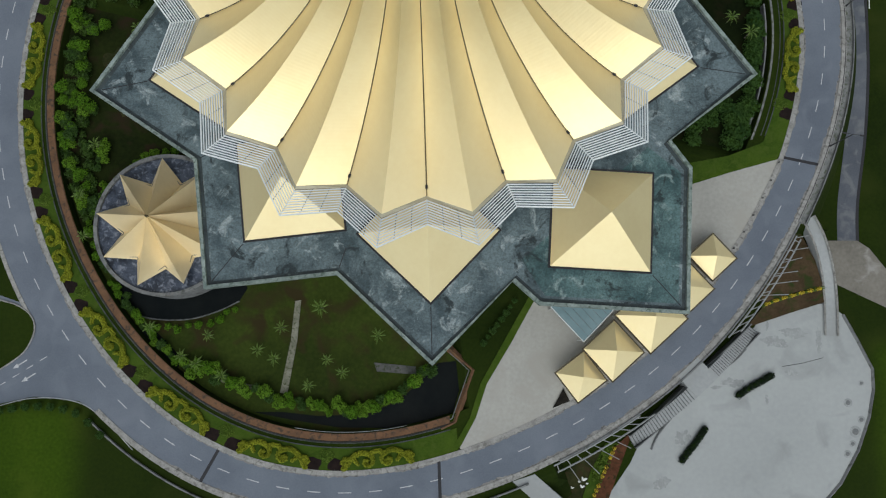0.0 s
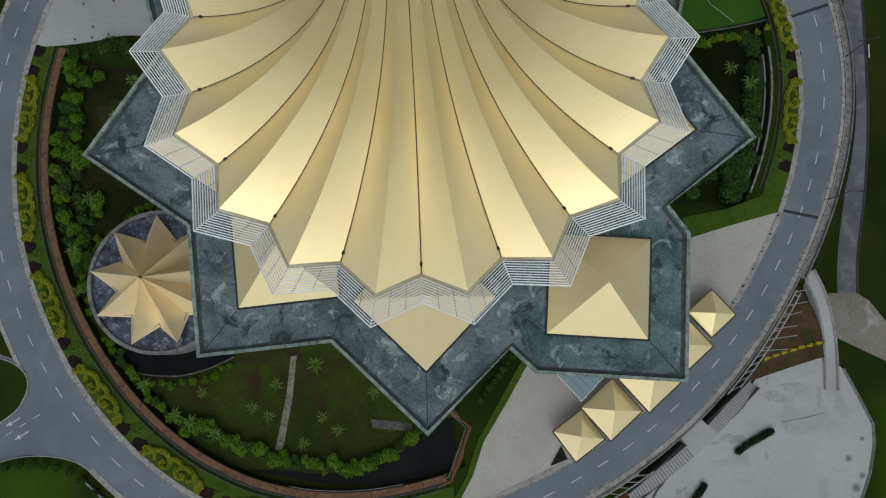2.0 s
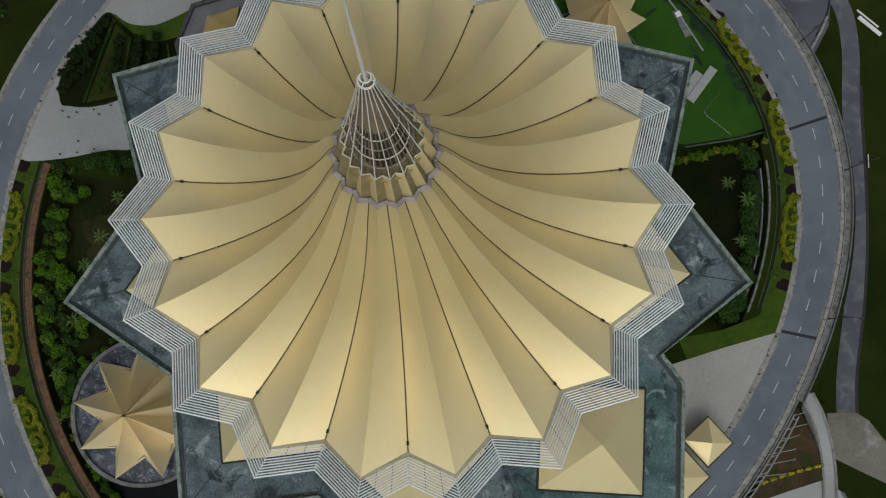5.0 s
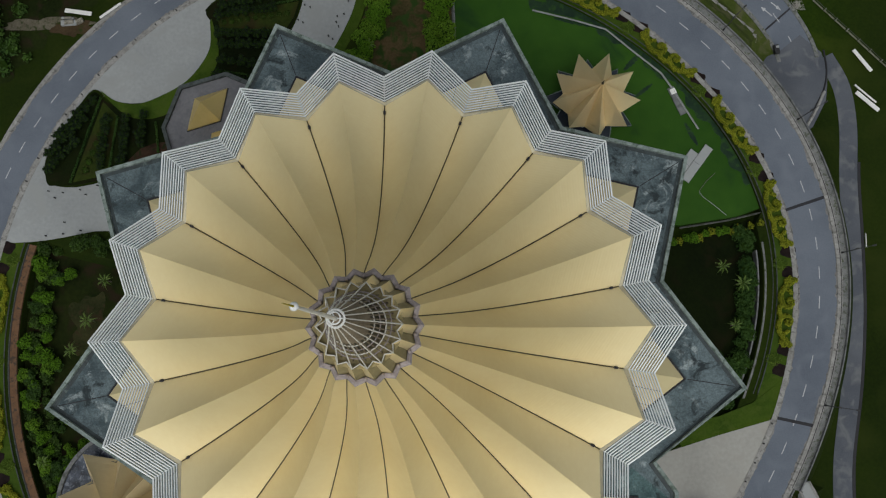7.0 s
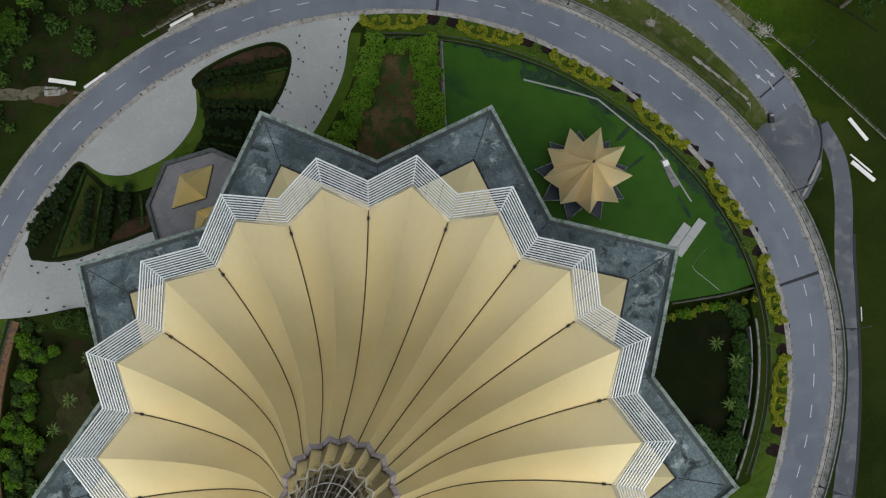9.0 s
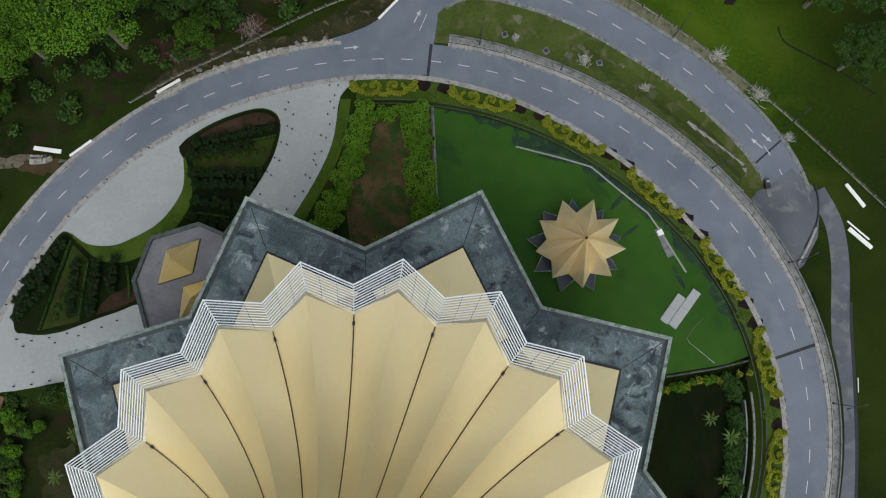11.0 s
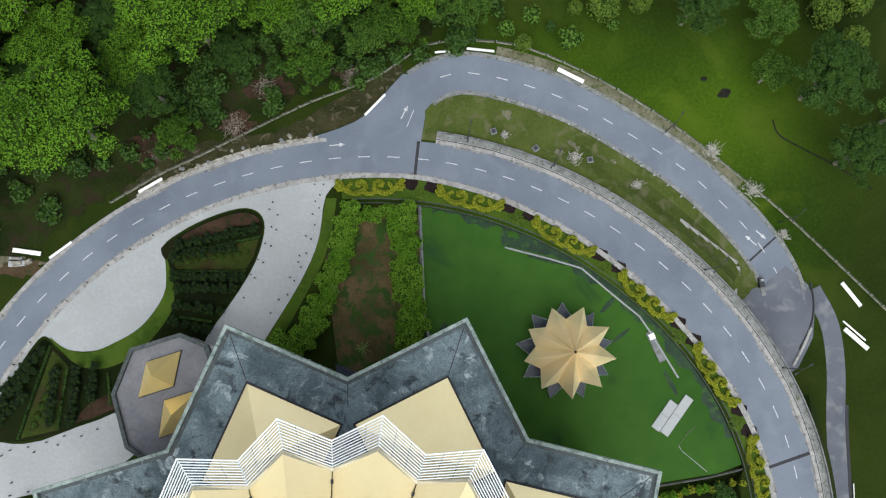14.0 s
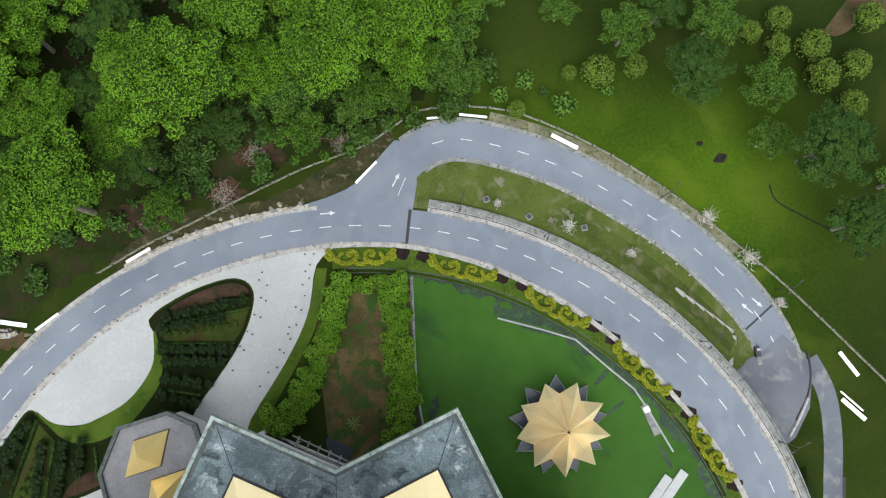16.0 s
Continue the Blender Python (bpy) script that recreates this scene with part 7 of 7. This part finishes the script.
for x0, y0, x1, y1, w in ((10.1, 165.4, 15.9, 165.9, 0.45), (16.8, 166.3, 22.6, 165.7, 0.5), (36.0, 162.2, 41.4, 159.4, 0.85), (-4.4, 151.8, -0.2, 156.3, 0.5), (-50.4, 135.6, -45.7, 138.4, 0.6), (-75.2, 123.7, -69.5, 122.9, 0.9), (-67.7, 122.0, -63.4, 125.3, 0.5)):
    long_board(x0, y0, x1, y1, ground_z((x0 + x1) / 2, (y0 + y1) / 2), "long white board standing beside the road", "board", w)
for x0, y0, x1, y1, w in ((95.4, 117.4, 99.0, 112.5, 0.8), (95.1, 109.4, 99.5, 105.4, 0.35), (95.3, 107.8, 99.9, 103.6, 0.9)):
    long_board(x0, y0, x1, y1, ground_z(97, 110), "white plank lying on the grass", "plank", w)
long_board(94.9, 73.6, 95.0, 76.6, ground_z(96, 72), "thin white pipe beside the service road", "pipe", 0.18)
rough_patch("dirt_track", -79, 120.8, 8, 1.6, -0.3, 0.06, DUSTY_TRACK, "pale worn dirt track beside the road", "track", 51)
rough_patch("dirt_track", -73.5, 120.0, 3.6, 2.2, -0.3, 0.08, SOIL, "trodden brown earth round the stacked blocks", "soil", 52)
for k, (x, y, w, l, h, turn) in enumerate(((-74.2, 120.9, 3.2, 1.1, 0.7, 4), (-74.6, 122.0, 2.6, 0.5, 0.4, -3), (-71.9, 121.3, 1.5, 0.9, 0.8, 30))):
    st = thing("block_stack", (x, y, 0.06), "stack of pale building blocks beside the road", "block stack", "stacks of blocks")
    part("block", boxes([((w, l, h), pose(0, 0, h / 2, 0, 0, turn))], 0.06), PAVING if k < 2 else RUBBLE, st)
    part("block", boxes([((w * 0.6, l * 0.8, 0.25), pose(0.2, 0, h + 0.12, 0, 0, turn + 6))], 0.04), RUBBLE, st)

# fence along the lower road
FENCE = smooth_line([(-56, 133.4, 0), (-46.3, 139.3, 0), (-39.1, 142.8, 0), (-19.4, 152.9, 0), (-12.9, 155.8, 0), (-3.0, 159.6, 0), (3.0, 163.6, 0), (9.6, 167.4, 0), (25.0, 167.6, 0), (39.2, 162.8, 0), (54.5, 154.8, 0), (68.3, 145.2, 0), (85.2, 131.0, 0), (103.5, 112.6, 0), (120, 96, 0)], 8)
fence = thing("fence", (0, 0, 0), "low grey-green fence with posts beside the lower road", "fence")
run, last = 9.0, None
prev = None
for p in FENCE:
    run += (p - last).length if last is not None else 0
    last = p
    if run >= 2.4:
        run = 0.0
        z = ground_z(p.x, p.y)
        part("post", tube([(p.x, p.y, z - 0.2), (p.x, p.y, z + 1.2)], 0.09, sides=5), KERB, fence)
        if prev:
            part("rail", tube([(*prev[:2], prev[2] + 1.05), (p.x, p.y, z + 1.05)], 0.05, sides=4), GREY_PAVE, fence)
            part("rail", tube([(*prev[:2], prev[2] + 0.3), (p.x - 0.12 * (p.x - prev[0]), p.y - 0.12 * (p.y - prev[1]), z + 0.3)], 0.2, sides=4), CONCRETE_PALE, fence)
        prev = (p.x, p.y, z)


def twig_heap(x, y, s, seed, mat, lab="bleached heap of cut branches beside the road"):
    t = thing("branch_heap", (x, y, ground_z(x, y)), lab, "branches", "branch heaps")
    rng = random.Random(seed)
    for k in range(110):
        a, l = rng.uniform(0, 360), s * rng.uniform(0.25, 0.75)
        p = Vector((rng.gauss(0, s * 0.34), rng.gauss(0, s * 0.34), rng.uniform(0.05, 0.8)))
        part("branch", tube([p, p + loc(a, l * 0.5, rng.uniform(0, 0.5)), p + loc(a + rng.uniform(-30, 30), l, rng.uniform(0.1, 0.9))], 0.045, 0.015, sides=3), mat, t)


for x, y, s, k in ((68.7, 145.4, 2.2, 1), (77.6, 137.0, 2.4, 2), (83.5, 127.6, 1.3, 3), (-31.7, 149.4, 3.3, 4), (-7.4, 160.2, 2.6, 5), (-25.2, 157.8, 2.6, 6), (-46.8, 143.6, 2.0, 7), (39.1, 143.2, 1.7, 8), (52.1, 137.5, 1.2, 9), (24.6, 147.6, 1.0, 10)):
    twig_heap(x, y, s, k, TWIG if k < 4 or k > 7 else TWIG_BROWN, *(("dry brown heap of cut branches beside the road",) if 3 < k < 8 else ()))
for x, y, r in ((71.8, 158.1, 1.7), (67.7, 161.1, 0.8)):
    c = [(x + r * (1 + 0.2 * math.sin(3 * q)) * math.cos(q), y + r * 0.75 * (1 + 0.2 * math.cos(2 * q)) * math.sin(q)) for q in (2 * math.pi * k / 14 for k in range(14))]
    gz = ground_z(x, y)
    plate("burnt_patch", c, gz - 0.2, gz + 0.05, BURNT, "black burnt patch in the grass", "soil")
rill = ribbon("rill", smooth_line([(x, y, 0) for x, y in [(82.7, 152.5), (84.0, 149.2), (88.8, 146.3), (94.3, 143.4), (99.1, 140.5), (103.4, 137.3)]], 4), 0.16, 0.06, 0.2, BURNT)
tagged(rill, "narrow dark rill through the meadow", "ditch", kind="structure")
# pale rubble edge in the north-west
rub = ring_strip("rubble_edge", 97, 121, 4.4, lambda q: 5.1 + jag.uniform(-0.14, 0.14), -0.3, 0.13, RUBBLE, each=0.35)
tagged(rub, "broken pale concrete edge beside the road", "kerb", kind="structure")
for k in range(11):
    a = 98 + 2.1 * k + 0.6 * math.sin(k * 2.3)
    x, y = ring(a, 5.4 + 0.5 * math.sin(k * 1.7))
    t = thing("kerb_stone", (x, y, 0.0), "pale broken kerb stone at the road's edge", "stone", "broken kerb stones")
    part("stone", boxes([((0.9 + 0.3 * math.sin(k), 0.7, 0.4), pose(0, 0, 0.12, 3, 4, a * 3.1))], 0.1), RUBBLE if k % 2 else CONCRETE, t)
# white pergola beams below the northern notch
pg = thing("pergola", (-9.5, 98.6, 0), "pale grey beams of a small pergola against the hall", "pergola")
for k in range(6):
    part("beam", boxes([((0.25, 3.6, 0.3), pose(-5.2 + 2.0 * k, 1.6 - 0.9 * k, 4.8, 0, 0, -25))], 0.03), KERB, pg)
for k in (0, 1):
    part("bearer", boxes([((12.2, 0.25, 0.3), pose(-0.3 - 0.6 * k, -0.4 - 1.3 * k + 1.2, 4.5, 0, 0, -24.5))], 0.03), KERB, pg)
for k in (0, 5):
    part("post", boxes([((0.3, 0.3, 5.2), pose(-5.2 + 2.0 * k, 1.6 - 0.9 * k, 2.0))], 0.03), KERB, pg)
# timber frame in the eastern bed
for k in range(2):
    long_board(51.5 + 1.0 * k, 41.6 - 0.6 * k, 54.6 + 1.0 * k, 37.6 - 0.6 * k, -1.9, "thin pale timber rail in the eastern bed", "rail", 0.25, PAVING)
# added black slab, coloured like the dark inside of an opening
sc = thing("dark_planter", (23.6, -10.6, 0.12), "black triangular slab standing for an opening beside the canopy", "planter")
part("body", slab_mesh([(-0.9, -1.6), (2.4, -0.3), (1.2, 2.1)], 0, 0.4), BURNT, sc)
